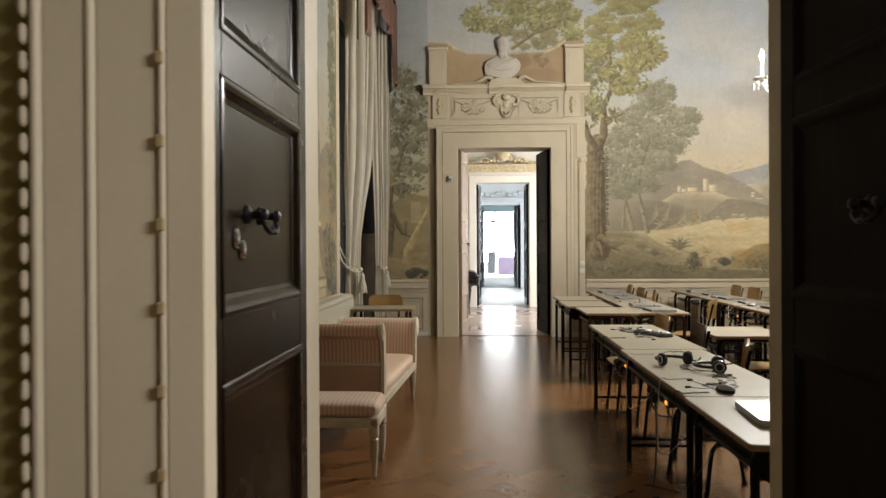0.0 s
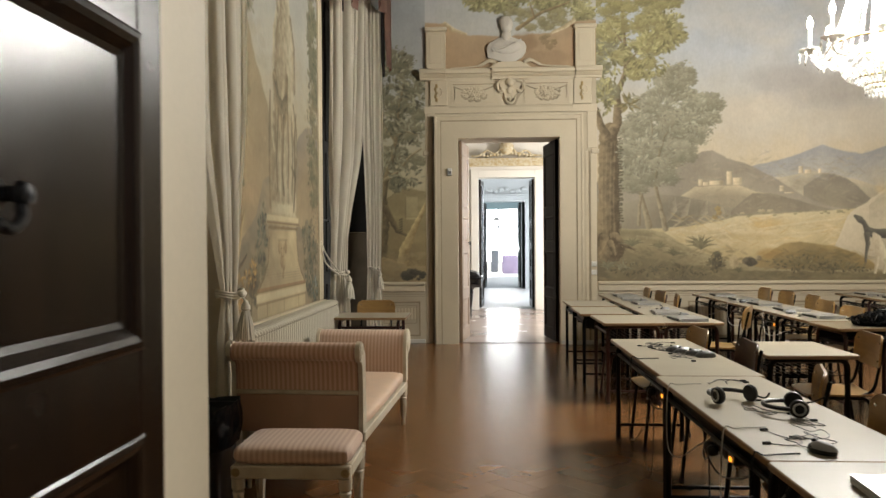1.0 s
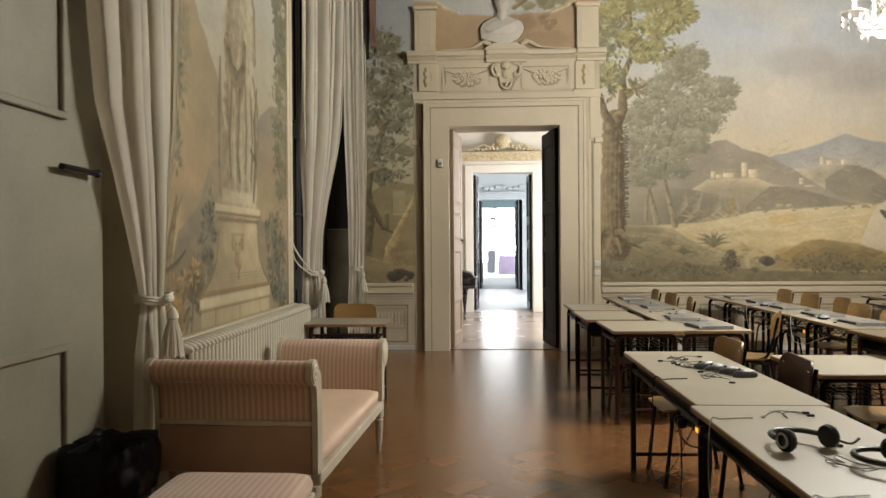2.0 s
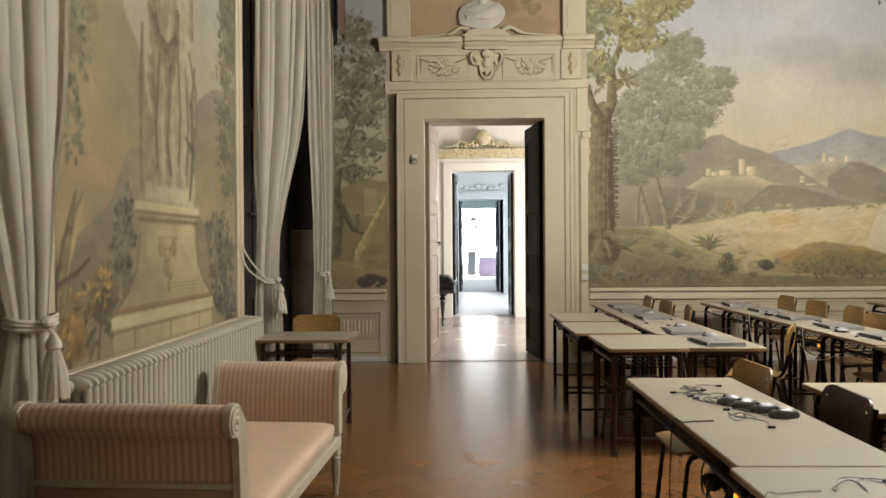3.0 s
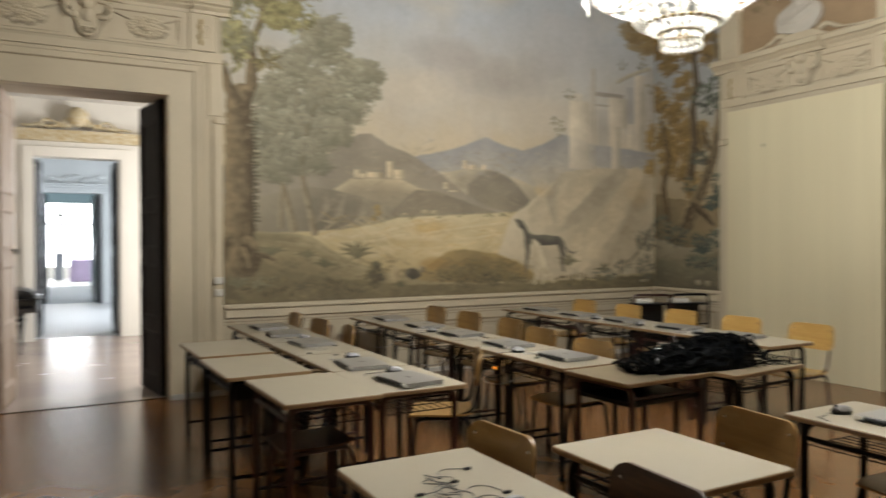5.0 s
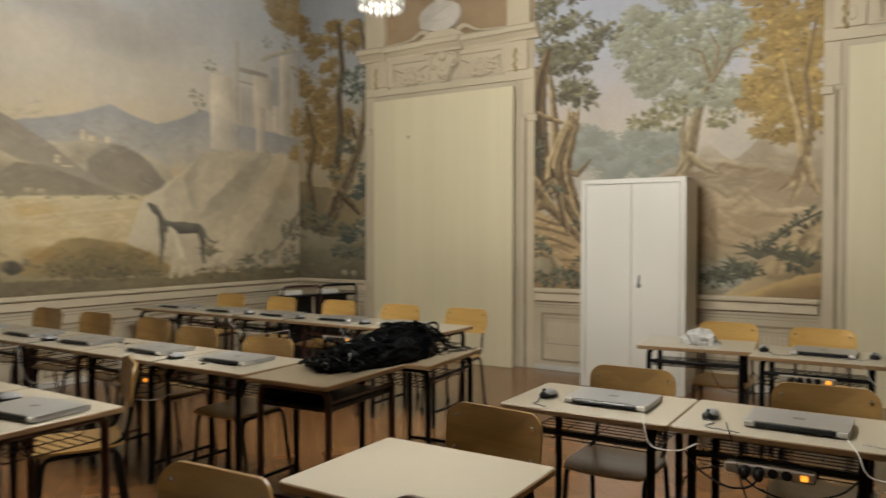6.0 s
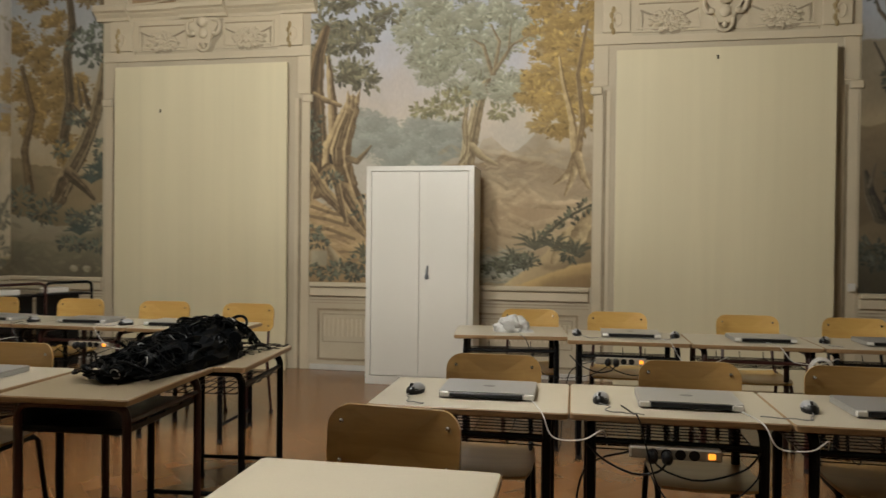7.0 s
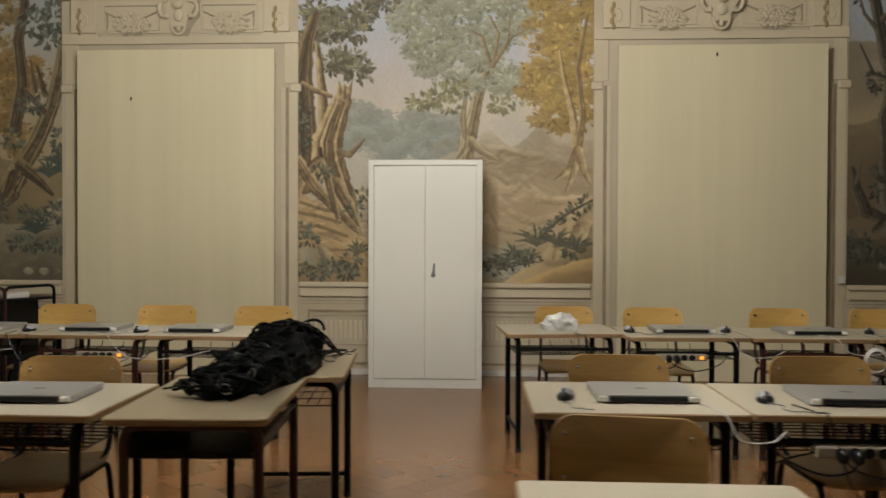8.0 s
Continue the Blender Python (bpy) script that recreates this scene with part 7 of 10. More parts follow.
def leaf(width, height, fields, flip, label, at, bail=None, wd=None):
    """A panelled door leaf; local x from the hinge, y through its thickness, z up. flip: knob side."""
    d = thing("door_leaf", label, "door", "panelled door leaves", kind="structure", at=at)
    st = 0.085
    wd = wd or DARKWOOD
    part("stile", B(0, st, -0.024, 0.024, 0.01, height, bevel=0.004), wd, d, smooth=0)
    part("stile", B(width - st, width, -0.024, 0.024, 0.01, height, bevel=0.004), wd, d, smooth=0)
    zs = [0.01] + [z for p in fields for z in p] + [height]
    for z0, z1 in zip(zs[0::2], zs[1::2]):
        part("rail", B(st + 0.0005, width - st - 0.0005, -0.024, 0.024, z0, z1, bevel=0.003), wd, d, smooth=0)
    for z0, z1 in fields:
        part("panel", B(st + 0.001, width - st - 0.001, -0.010, 0.010, z0 + 0.001, z1 - 0.001), wd, d, smooth=0)
        for g in (-1, 1):
            mo = bmesh.new()
            a, b, c, e = st - 0.012, width - st + 0.012, z0 - 0.012, z1 + 0.012
            ring = [(a, c), (b, c), (b, e), (a, e)]
            prof = [(0.0, 0.0245), (0.005, 0.0275), (0.014, 0.0285), (0.024, 0.0250), (0.038, 0.0140), (0.048, 0.0110)]
            rings = []
            for inn, dep in prof:
                rings.append([mo.verts.new((x + (inn if x == a else -inn), g * dep, z + (inn if z == c else -inn))) for x, z in ring])
            for r0, r1 in zip(rings, rings[1:]):
                for k in range(4):
                    mo.faces.new((r0[k], r0[(k + 1) % 4], r1[(k + 1) % 4], r1[k]))
            bmesh.ops.recalc_face_normals(mo, faces=mo.faces[:])
            part("panel_moulding", mo, wd, d, smooth=0)
    if bail:
        bx, bz, g = bail
        h = bmesh.new()
        for o in (-0.05, 0.05):
            lathe(h, [(0.004, 0.0), (0.022, 0.001), (0.020, 0.006), (0.009, 0.012), (0.009, 0.030), (0.015, 0.036), (0.012, 0.046), (0.003, 0.050)], 12, (bx + o, 0, 0))
        for v in h.verts:
            v.co = Vector((v.co.x, g * (0.011 + v.co.z), bz + v.co.y))
        ha = part("handle", h, IRON, d, "black iron drop handle")
        dr = bmesh.new()
        tube(dr, smooth_path([(bx - 0.05, g * 0.045, bz), (bx - 0.045, g * 0.052, bz - 0.026), (bx - 0.02, g * 0.055, bz - 0.040), (bx, g * 0.056, bz - 0.034), (bx + 0.02, g * 0.055, bz - 0.040), (bx + 0.045, g * 0.052, bz - 0.026), (bx + 0.05, g * 0.045, bz)]), 0.007, 8)
        part("drop_ring", dr, IRON, ha)
        for o in (-0.13, -0.09):
            kp = bmesh.new()
            ball(kp, (bx + o, g * 0.012, bz - 0.055 - (o + 0.13) * 0.6), 0.013, 0.010, 0.026, 8)
            part("keyhole_plate", kp, CHROME, d, "worn brass keyhole plate")
    return d


FIELDS = ((0.16, 1.12), (1.275, 1.745), (1.855, 2.78))
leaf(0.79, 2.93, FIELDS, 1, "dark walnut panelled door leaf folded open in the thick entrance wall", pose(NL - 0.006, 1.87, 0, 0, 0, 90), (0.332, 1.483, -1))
leaf(0.79, 2.93, FIELDS, 1, "dark walnut panelled door leaf folded open in the thick entrance wall", pose(NR - 0.03, 1.87, 0, 0, 0, 91.5), (0.30, 1.50, 1), SHADEDWOOD)
FIELDS2 = ((0.18, 0.62), (0.76, 1.30), (1.46, 1.82), (1.96, 2.74))
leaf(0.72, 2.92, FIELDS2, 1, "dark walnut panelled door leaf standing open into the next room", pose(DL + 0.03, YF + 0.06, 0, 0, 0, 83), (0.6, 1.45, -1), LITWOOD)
leaf(0.72, 2.92, FIELDS2, 1, "dark walnut panelled door leaf standing open into the next room", pose(DR - 0.03, YF + 0.06, 0, 0, 0, 99), None, SHADEDWOOD)
for (y0, y1, h, mat), (a, c, dh) in zip(ROOMS[:2], NEXT[:2]):
    leaf((c - a) / 2, dh - 0.01, FIELDS2 if dh > 2.8 else ((0.18, 1.2), (1.35, 2.6)), 1, "dark door leaf standing open in the enfilade", pose(a + 0.03, y1 + 0.34, 0, 0, 0, 84))
    leaf((c - a) / 2, dh - 0.01, FIELDS2 if dh > 2.8 else ((0.18, 1.2), (1.35, 2.6)), 1, "dark door leaf standing open in the enfilade", pose(c - 0.02, y1 + 0.34, 0, 0, 0, 92.5))
    fr = thing("door_frame", "plain painted door frame in the enfilade", "door frame", kind="structure")
    part("jamb", B(a - 0.16, a, y1 - 0.04, y1, 0, dh + 0.16, bevel=0.006), mat, fr, smooth=0)
    part("jamb", B(c, c + 0.16, y1 - 0.04, y1, 0, dh + 0.16, bevel=0.006), mat, fr, smooth=0)
    part("head", B(a + 0.0005, c - 0.0005, y1 - 0.04, y1, dh, dh + 0.16, bevel=0.006), mat, fr, smooth=0)

# casing of the entrance doorway on the entrance-room side, with beaded edge
cs = thing("door_casing", "cream painted casing with beaded mouldings round the entrance door", "door frame", kind="structure")
for g, x0 in ((-1, NL + 0.04), (1, NR - 0.04)):
    def strip(a, b, y0, y1, mt=CREAM2, bev=0.003):
        lo, hi = sorted((x0 + g * a, x0 + g * b))
        part("moulding", B(lo, hi, y0, y1, 0, 3.0 + max(a, b), bevel=bev), mt, cs, smooth=0)
    strip(0.0, 0.07, 1.802, 1.8585)
    strip(0.0702, 0.085, 1.797, 1.8585, CREAM, 0.005)
    strip(0.0852, 0.20, 1.804, 1.8585)
    strip(0.2002, 0.222, 1.798, 1.8585, CREAM, 0.008)
    strip(0.2222, 0.30, 1.803, 1.8585)
    strip(0.3002, 0.325, 1.796, 1.8585, CREAM, 0.009)
    bead = bmesh.new()
    lathe(bead, [(0.002, -0.02), (0.008, -0.014), (0.010, 0.0), (0.008, 0.014), (0.002, 0.02)], 8)
    first = None
    for k in range(62):
        at = pose(x0 + g * 0.336, 1.805, 0.05 + k * 0.05)
        if first is None:
            first = part("bead", bead, CREAM, cs)
            first.matrix_basis = at
        else:
            again("bead", first.data, cs, at)
    notch = None
    for k in range(20):
        at = pose(x0 + g * 0.078, 1.7945, 0.1 + k * 0.15)
        if notch is None:
            notch = part("notch", B(-0.008, 0.008, -0.004, 0.003, -0.012, 0.012, bevel=0.003), GOLDPAINT, cs, smooth=0)
            notch.matrix_basis = at
        else:
            again("notch", notch.data, cs, at)
part("head", B(NL - 0.38, NR + 0.38, 1.80, 1.8585, 3.34, 3.5, bevel=0.01), CREAM2, cs, smooth=0)
part("head", B(NL + 0.039, NR - 0.039, 1.80, 1.8585, 2.955, 3.0, bevel=0.004), CREAM2, cs, smooth=0)
# white-painted end posts of the deep reveal
for x0, x1 in ((NL - 0.058, NL + 0.001), (NR - 0.016, NR + 0.058)):
    setting("trim_reveal", B(x0, x1, 2.675, YN - 0.001, 0, 2.958, bevel=0.004), CREAM2, "cream painted post at the end of the door reveal", "door frame")
setting("trim_reveal", B(NL - 0.058, NL - 0.040, 1.862, 2.67, 0, 2.958), CREAM2, "cream painted lining of the door reveal", "door frame")
setting("trim_reveal", B(NR + 0.01, NR + 0.058, 1.862, 2.67, 0, 2.958), CREAM2, "cream painted lining of the door reveal", "door frame")

# painted border strips beside the left fresco and the niche
for y0, y1 in ((8.53, 8.59), (8.605, 8.69)):
    setting("trim_fresco_border", B(XL, XL + 0.016, y0, y1, 0.0, 5.5, bevel=0.004), CREAM2, "cream painted border strip", "moulding")

# cream boards that close the two blind doorways
for y0, y1, lean in ((8.74, 10.64, 0.0), (3.66, 5.54, 0.0)):
    bd = thing("covering_board", "plain cream painted board closing a blind doorway", "board", "covering boards")
    part("sheet", B(7.075, 7.105, y0, y1, 0.0, 3.08, bevel=0.003), BOARD, bd, smooth=0)
    for y in (y0 + 0.12, (y0 + y1) / 2, y1 - 0.12):
        part("batten", B(7.106, 7.19, y - 0.04, y + 0.04, 0.0, 2.95), EDGE, bd, smooth=0)
    hk = bmesh.new()
    yy = y0 + (y1 - y0) * (0.72 if y0 > 6 else 0.53)
    hz = 2.62 if y0 > 6 else 2.99
    tube(hk, [(7.074, yy, hz), (7.062, yy, hz + 0.01), (7.058, yy, hz - 0.02)], 0.007, 6)
    part("hook", hk, IRON, bd)

# small fittings on the far wall
for z in (1.01, 1.13):
    sw = thing("light_switch", "small white plastic switch plate on the door surround", "switch", "switch plates")
    part("plate", B(1.245, 1.325, YF - 0.042, YF - 0.0235, z - 0.035, z + 0.035, bevel=0.005), WHITEPLASTIC, sw)
    part("rocker", B(1.268, 1.302, YF - 0.048, YF - 0.043, z - 0.022, z + 0.022, bevel=0.003), WHITEPLASTIC, sw)
sen = thing("alarm_sensor", "small white plastic alarm sensor on the door frame", "sensor")
part("case", B(-0.79, -0.725, FY - 0.055, FY - 0.013, 2.40, 2.50, bevel=0.008), WHITEPLASTIC, sen)
part("lens", B(-0.78, -0.735, FY - 0.060, FY - 0.0555, 2.42, 2.46, bevel=0.004), GREYPLASTIC, sen)
sw = thing("light_switch", "small white plastic plate beside the covering board", "switch", "switch plates")
part("plate", B(XR - 0.05, XR - 0.022, 3.45, 3.51, 0.90, 0.97, bevel=0.005), WHITEPLASTIC, sw)


# ---------------------------------------------------------------- desks and chairs
def desk(L, D, tube_mat, label, basket=True, name="school_desk", shelf=False):
    """Local: top centred, long side along y, 0.725 high."""
    H = 0.725
    d = thing(name, label, "desk", "classroom desks")
    top = bmesh.new()
    prism(top, rounded_rect(-D / 2 + 0.004, D / 2 - 0.004, -L / 2 + 0.004, L / 2 - 0.004, 0.016), "z", H - 0.022, H)
    part("tabletop", top, LAMINATE, d, smooth=0)
    ed = bmesh.new()
    a, b = rounded_rect(-D / 2, D / 2, -L / 2, L / 2, 0.02), rounded_rect(-D / 2 + 0.0045, D / 2 - 0.0045, -L / 2 + 0.0045, L / 2 - 0.0045, 0.016)
    rings = [[ed.verts.new((*p, z)) for p in q] for q, z in ((b, H - 0.0005), (a, H - 0.004), (a, H - 0.021), (b, H - 0.0245))]
    for r0, r1 in zip(rings, rings[1:]):
        for k in range(len(r0)):
            ed.faces.new((r0[k], r0[(k + 1) % len(r0)], r1[(k + 1) % len(r0)], r1[k]))
    ed.faces.new(list(reversed(rings[-1])))
    bmesh.ops.recalc_face_normals(ed, faces=ed.faces[:])
    part("edge_band", ed, EDGE, d, "beech edge band", smooth=30)
    x1, y1 = D / 2 - 0.045, L / 2 - 0.075
    for g in (-1, 1):
        u = bmesh.new()
        tube(u, rounded([(-x1, g * y1, 0.012), (-x1, g * y1, H - 0.04), (x1, g * y1, H - 0.04), (x1, g * y1, 0.012)], 0.06, 5), 0.0175, 8)
        fr = part("leg_frame", u, tube_mat, d)
        lo = bmesh.new()
        tube(lo, [(-x1, g * y1, 0.115), (x1, g * y1, 0.115)], 0.011, 8)
        part("foot_bar", lo, tube_mat, d)
        for gx in (-1, 1):
            ft = bmesh.new()
            lathe(ft, [(0.013, 0.0), (0.019, 0.002), (0.019, 0.022), (0.015, 0.028)], 10, (gx * x1, g * y1, 0))
            part("rubber_foot", ft, RUBBER, fr)
    r = bmesh.new()
    tube(r, [(-x1, -y1, H - 0.10), (-x1, y1, H - 0.10)], 0.011, 8)
    part("stretcher", r, tube_mat, d)
    if shelf:
        sh = bmesh.new()
        lip = [(-x1 + 0.015, H - 0.06), (-x1 + 0.02, H - 0.13), (-x1 + 0.06, H - 0.165), (x1 - 0.06, H - 0.165), (x1 - 0.02, H - 0.15), (x1 - 0.02, H - 0.144), (x1 - 0.06, H - 0.158), (-x1 + 0.065, H - 0.158), (-x1 + 0.027, H - 0.127), (-x1 + 0.022, H - 0.06)]
        prism(sh, lip, "y", -y1 + 0.03, y1 - 0.03)
        for g in (-1, 1):
            box(sh, -x1 + 0.024, x1 - 0.02, g * (y1 - 0.034) - 0.003, g * (y1 - 0.034) + 0.003, H - 0.157, H - 0.05, bevel=0.001)
        part("book_shelf", sh, BLACKPLASTIC, d, "black moulded book shelf", smooth=30)
    if basket:
        w = bmesh.new()
        tube(w, rounded([(-x1, -y1, H - 0.10), (-x1 + 0.01, -y1 + 0.002, H - 0.138), (x1 - 0.01, -y1 + 0.002, H - 0.138), (x1, -y1, H - 0.10)], 0.02, 2), 0.0032, 5)
        basket_ob = part("book_basket", w, BLACKTUBE, d, "black wire book basket")
        for k in range(9):
            x = -x1 + 0.03 + k * (2 * x1 - 0.06) / 8
            part("basket_wire", tube(bmesh.new(), [(x, -y1, H - 0.135), (x, y1, H - 0.135)], 0.0028, 5), BLACKTUBE, basket_ob)
        for k in range(1, 5):
            y = -y1 + k * 2 * y1 / 4
            part("basket_wire", tube(bmesh.new(), rounded([(-x1, y, H - 0.10), (-x1 + 0.01, y, H - 0.138), (x1 - 0.01, y, H - 0.138), (x1, y, H - 0.10)], 0.02, 2), 0.0028, 5), BLACKTUBE, basket_ob)
    return d


def chair(tube_mat, wood_mat, label, seat_mat=None, back=True):
    """Local: the sitter looks along -x; origin on the floor under the seat."""
    c = thing("school_chair", label, "chair", "classroom chairs")
    se = bmesh.new()
    n = 8
    rows = []
    for i in range(n + 1):
        s = i / n
        x = -0.20 + 0.39 * s
        z = 0.445 + 0.018 * (2 * s - 1) ** 2 - 0.012 * s - (0.03 * (1 - s) ** 6)
        half = 0.19 - 0.02 * abs(2 * s - 1) ** 4
        rows.append([(x, -half + 2 * half * j / 6, z + 0.008 * (2 * j / 6 - 1) ** 2) for j in range(7)])
    for dz in (0.0, -0.011):
        vs = [[se.verts.new((p[0], p[1], p[2] + dz)) for p in r] for r in rows]
        for a, b in zip(vs, vs[1:]):
            for j in range(6):
                f4 = (a[j], a[j + 1], b[j + 1], b[j])
                se.faces.new(f4 if dz else tuple(reversed(f4)))
        if dz == 0.0:
            upper = vs
        else:
            loop_a = [*upper[0], *[r[-1] for r in upper[1:]], *reversed(upper[-1][:-1]), *[r[0] for r in reversed(upper[1:-1])]]
            loop_b = [*vs[0], *[r[-1] for r in vs[1:]], *reversed(vs[-1][:-1]), *[r[0] for r in reversed(vs[1:-1])]]
            for k in range(len(loop_a)):
                se.faces.new((loop_a[k], loop_a[(k + 1) % len(loop_a)], loop_b[(k + 1) % len(loop_b)], loop_b[k]))
    bmesh.ops.recalc_face_normals(se, faces=se.faces[:])
    part("seat", se, seat_mat or wood_mat, c, smooth=40)
    ba = bmesh.new()
    out = rounded_rect(-0.205, 0.205, 0.615, 0.822, 0.062, 6)
    def bend(y, z, o):
        return (0.205 + 0.10 * (z - 0.62) + 0.035 * (1 - (y / 0.195) ** 2) + o, y, z)
    fa = [ba.verts.new(bend(y, z, 0.0)) for y, z in out]
    fb = [ba.verts.new(bend(y, z, 0.012)) for y, z in out]
    for k in range(len(out)):
        ba.faces.new((fa[k], fa[(k + 1) % len(out)], fb[(k + 1) % len(out)], fb[k]))
    for ring, o in ((fa, 0.0), (fb, 0.012)):
        inner = [ba.verts.new(bend(y * 0.6, 0.72 + (z - 0.72) * 0.6, o)) for y, z in out]
        mid = ba.verts.new(bend(0, 0.72, o))
        for k in range(len(out)):
            j = (k + 1) % len(out)
            ba.faces.new((ring[k], ring[j], inner[j], inner[k]))
            ba.faces.new((inner[k], inner[j], mid))
    bmesh.ops.recalc_face_normals(ba, faces=ba.faces[:])
    if back:
        part("backrest", ba, wood_mat, c, smooth=50)
    for g in (-1, 1):
        y = g * 0.175
        t = bmesh.new()
        tube(t, rounded([(-0.20, y, 0.012), (-0.155, y, 0.42), (0.16, y, 0.425), (0.225, y * 1.06, 0.012)], 0.05, 4), 0.0115, 8)
        sf = part("side_frame", t, tube_mat, c)
        bk = bmesh.new()
        if back:
            tube(bk, rounded([(0.02, y * 1.0, 0.415), (0.19, y * 0.95, 0.46), (0.264, y * 0.88, 0.785)], 0.06, 4), 0.0105, 8)
            part("back_upright", bk, tube_mat, c)
        for fx, fy in ((-0.20, y), (0.225, y * 1.06)):
            ft = bmesh.new()
            lathe(ft, [(0.011, 0.0), (0.016, 0.002), (0.016, 0.022), (0.012, 0.028)], 8, (fx, fy, 0))
            part("rubber_foot", ft, RUBBER, sf)
        for z in ((0.66, 0.775) if back else ()):
            rv = bmesh.new()
            ball(rv, (0.214 + 0.10 * (z - 0.62) - 0.004, g * 0.165, z), 0.006, 0.008, 0.008, 8)
            part("rivet", rv, CHROME, c)
    for x in (-0.12, 0.14):
        cb = bmesh.new()
        tube(cb, [(x, -0.175, 0.418), (x, 0.175, 0.418)], 0.009, 8)
        part("crossbar", cb, tube_mat, c)
    return c


DK = "cream laminate school desk on black tubular steel legs"
DR_ = "cream laminate school desk on red-brown tubular steel legs"
kinds = {
    "k72": desk(0.72, 0.53, BLACKTUBE, DK), "r72": desk(0.72, 0.53, REDTUBE, DR_),
    "k80": desk(0.80, 0.52, BLACKTUBE, DK, False, shelf=True), "r78": desk(0.75, 0.53, REDTUBE, DR_),
    "k150": desk(1.50, 0.54, BLACKTUBE, "long cream laminate school desk on black tubular steel legs", False, shelf=True),
    "k64": desk(0.65, 0.56, BLACKTUBE, DK),
}
placed = set()


def put(store, key, m):
    """The first use moves the built thing, later ones copy it."""
    ob = store[key]
    if key in placed:
        return copy_thing(ob, m)
    placed.add(key)
    ob.matrix_basis = m
    return ob


DESKS = [
    # near block, first row along the aisle
    ("k150", 0.915, 6.115, 0.4), ("k150", 0.895, 4.610, 0.4), ("k80", 0.885, 3.455, 0.4),
    ("k64", 1.745, 6.40, 0.0),
    # three loose desks beside the far first row
    ("r78", 1.025, 8.29, 1.2), ("k80", 0.93, 9.17, 0.8), ("k80", 0.94, 10.06, 0.6),
    # near block, second and third rows
    ("k72", 2.975, 6.275, 0.0), ("k72", 2.985, 5.552, 0.0), ("k72", 2.98, 4.828, 0.0), ("k72", 2.985, 4.104, 0.0), ("k72", 2.985, 3.38, 0.0),
    ("k72", 4.99, 6.31, 6.0), ("k72", 4.885, 5.58, 0.5), ("r72", 4.88, 4.856, 0.0), ("k72", 4.885, 4.132, 0.0), ("k72", 4.885, 3.408, 0.0),
]
for k, kind in enumerate(("r72", "k72", "r72", "k72", "k72")):
    DESKS.append((kind, 1.545, 8.30 + 0.724 * k, 0.0))
for k, kind in enumerate(("k72", "k72", "r72", "k72", "k72")):
    DESKS.append((kind, 2.83, 8.42 + 0.724 * k, 0.0))
for k, kind in enumerate(("k72", "r72", "k72", "r72", "k72")):
    DESKS.append((kind, 4.735, 8.41 + 0.724 * k, 0.0))
for kind, x, y, turn in DESKS:
    put(kinds, kind, pose(x, y, 0, 0, 0, turn))
# two desks laid crosswise at the end of the far second row, and the one under the window
def tan_top(d):
    """The two crosswise desks have older, browner tops."""
    for c in d.children:
        if c.name.startswith("tabletop"):
            c.data = c.data.copy()
            c.data.materials[0] = TANLAMINATE
    d["label"] = "school desk with worn tan top set crosswise"
    return d


shelf_desk = tan_top(put(kinds, "r72", pose(2.905, 7.765, 0, 0, 0, 93)))
part("book_shelf", B(-0.21, 0.21, -0.285, 0.285, 0.575, 0.60, bevel=0.003), BLACKPLASTIC, shelf_desk, "black moulded shelf", smooth=0)
part("shelf_back", B(0.195, 0.21, -0.285, 0.285, 0.601, 0.70), BLACKPLASTIC, shelf_desk, smooth=0)
tan_top(put(kinds, "k72", pose(3.62, 7.665, 0, 0, 0, 95)))
put(kinds, "r72", pose(-1.39, 8.68, 0, 0, 0, 90))

chairs = {
    "k": chair(BLACKTUBE, PLY, "honey plywood school chair on black tubular steel legs"),
    "r": chair(REDTUBE, PLY, "honey plywood school chair on red-brown tubular steel legs"),
    "ky": chair(BLACKTUBE, LITPLY, "plywood school chair in lit yellow tone on black tubular steel legs"),
    "ry": chair(REDTUBE, LITPLY, "plywood school chair in lit yellow tone on red-brown tubular steel legs"),
    "d": chair(BLACKTUBE, BROWNCHAIR, "dark brown wooden school chair with black legs"),
    "s": chair(REDTUBE, BROWNCHAIR, "low dark brown wooden stool with red-brown legs", back=False),
}
CHAIRS = [
    ("k", 1.00, 6.70, 3), ("d", 1.10, 6.04, -3), ("k", 1.10, 5.12, -20), ("k", 1.03, 4.33, -8), ("k", 2.02, 6.44, -6),
    ("k", 3.09, 6.24, 0), ("k", 3.10, 5.42, 2), ("k", 3.12, 4.78, -2), ("k", 3.10, 4.05, 0), ("k", 3.10, 3.4, 0),
    ("ry", 5.27, 6.20, 3), ("ry", 5.23, 5.60, 0), ("ry", 5.25, 4.72, 2), ("ky", 5.24, 4.05, 0), ("ry", 5.24, 3.4, 0),
    ("s", 1.02, 8.28, 0),
    ("k", 1.98, 8.56, -28), ("k", 1.74, 10.18, -10), ("r", 1.70, 10.75, 3), ("k", 1.68, 11.45, -3),
    ("k", 2.90, 8.43, 2), ("r", 3.00, 9.2, 0), ("k", 3.20, 9.95, -4), ("k", 3.20, 10.65, 2), ("r", 3.20, 11.35, 0),
    ("ry", 5.12, 8.32, 0), ("ry", 5.12, 9.0, 3), ("ky", 5.14, 9.75, 0), ("ry", 5.12, 10.5, -3), ("ky", 5.14, 11.25, 0),
]
for kind, x, y, turn in CHAIRS:
    put(chairs, kind, pose(x, y, 0, 0, 0, turn))
put(chairs, "k", pose(-1.44, 9.12, 0, 0, 0, 92))


# ---------------------------------------------------------------- things on the desks
TZ = 0.7255


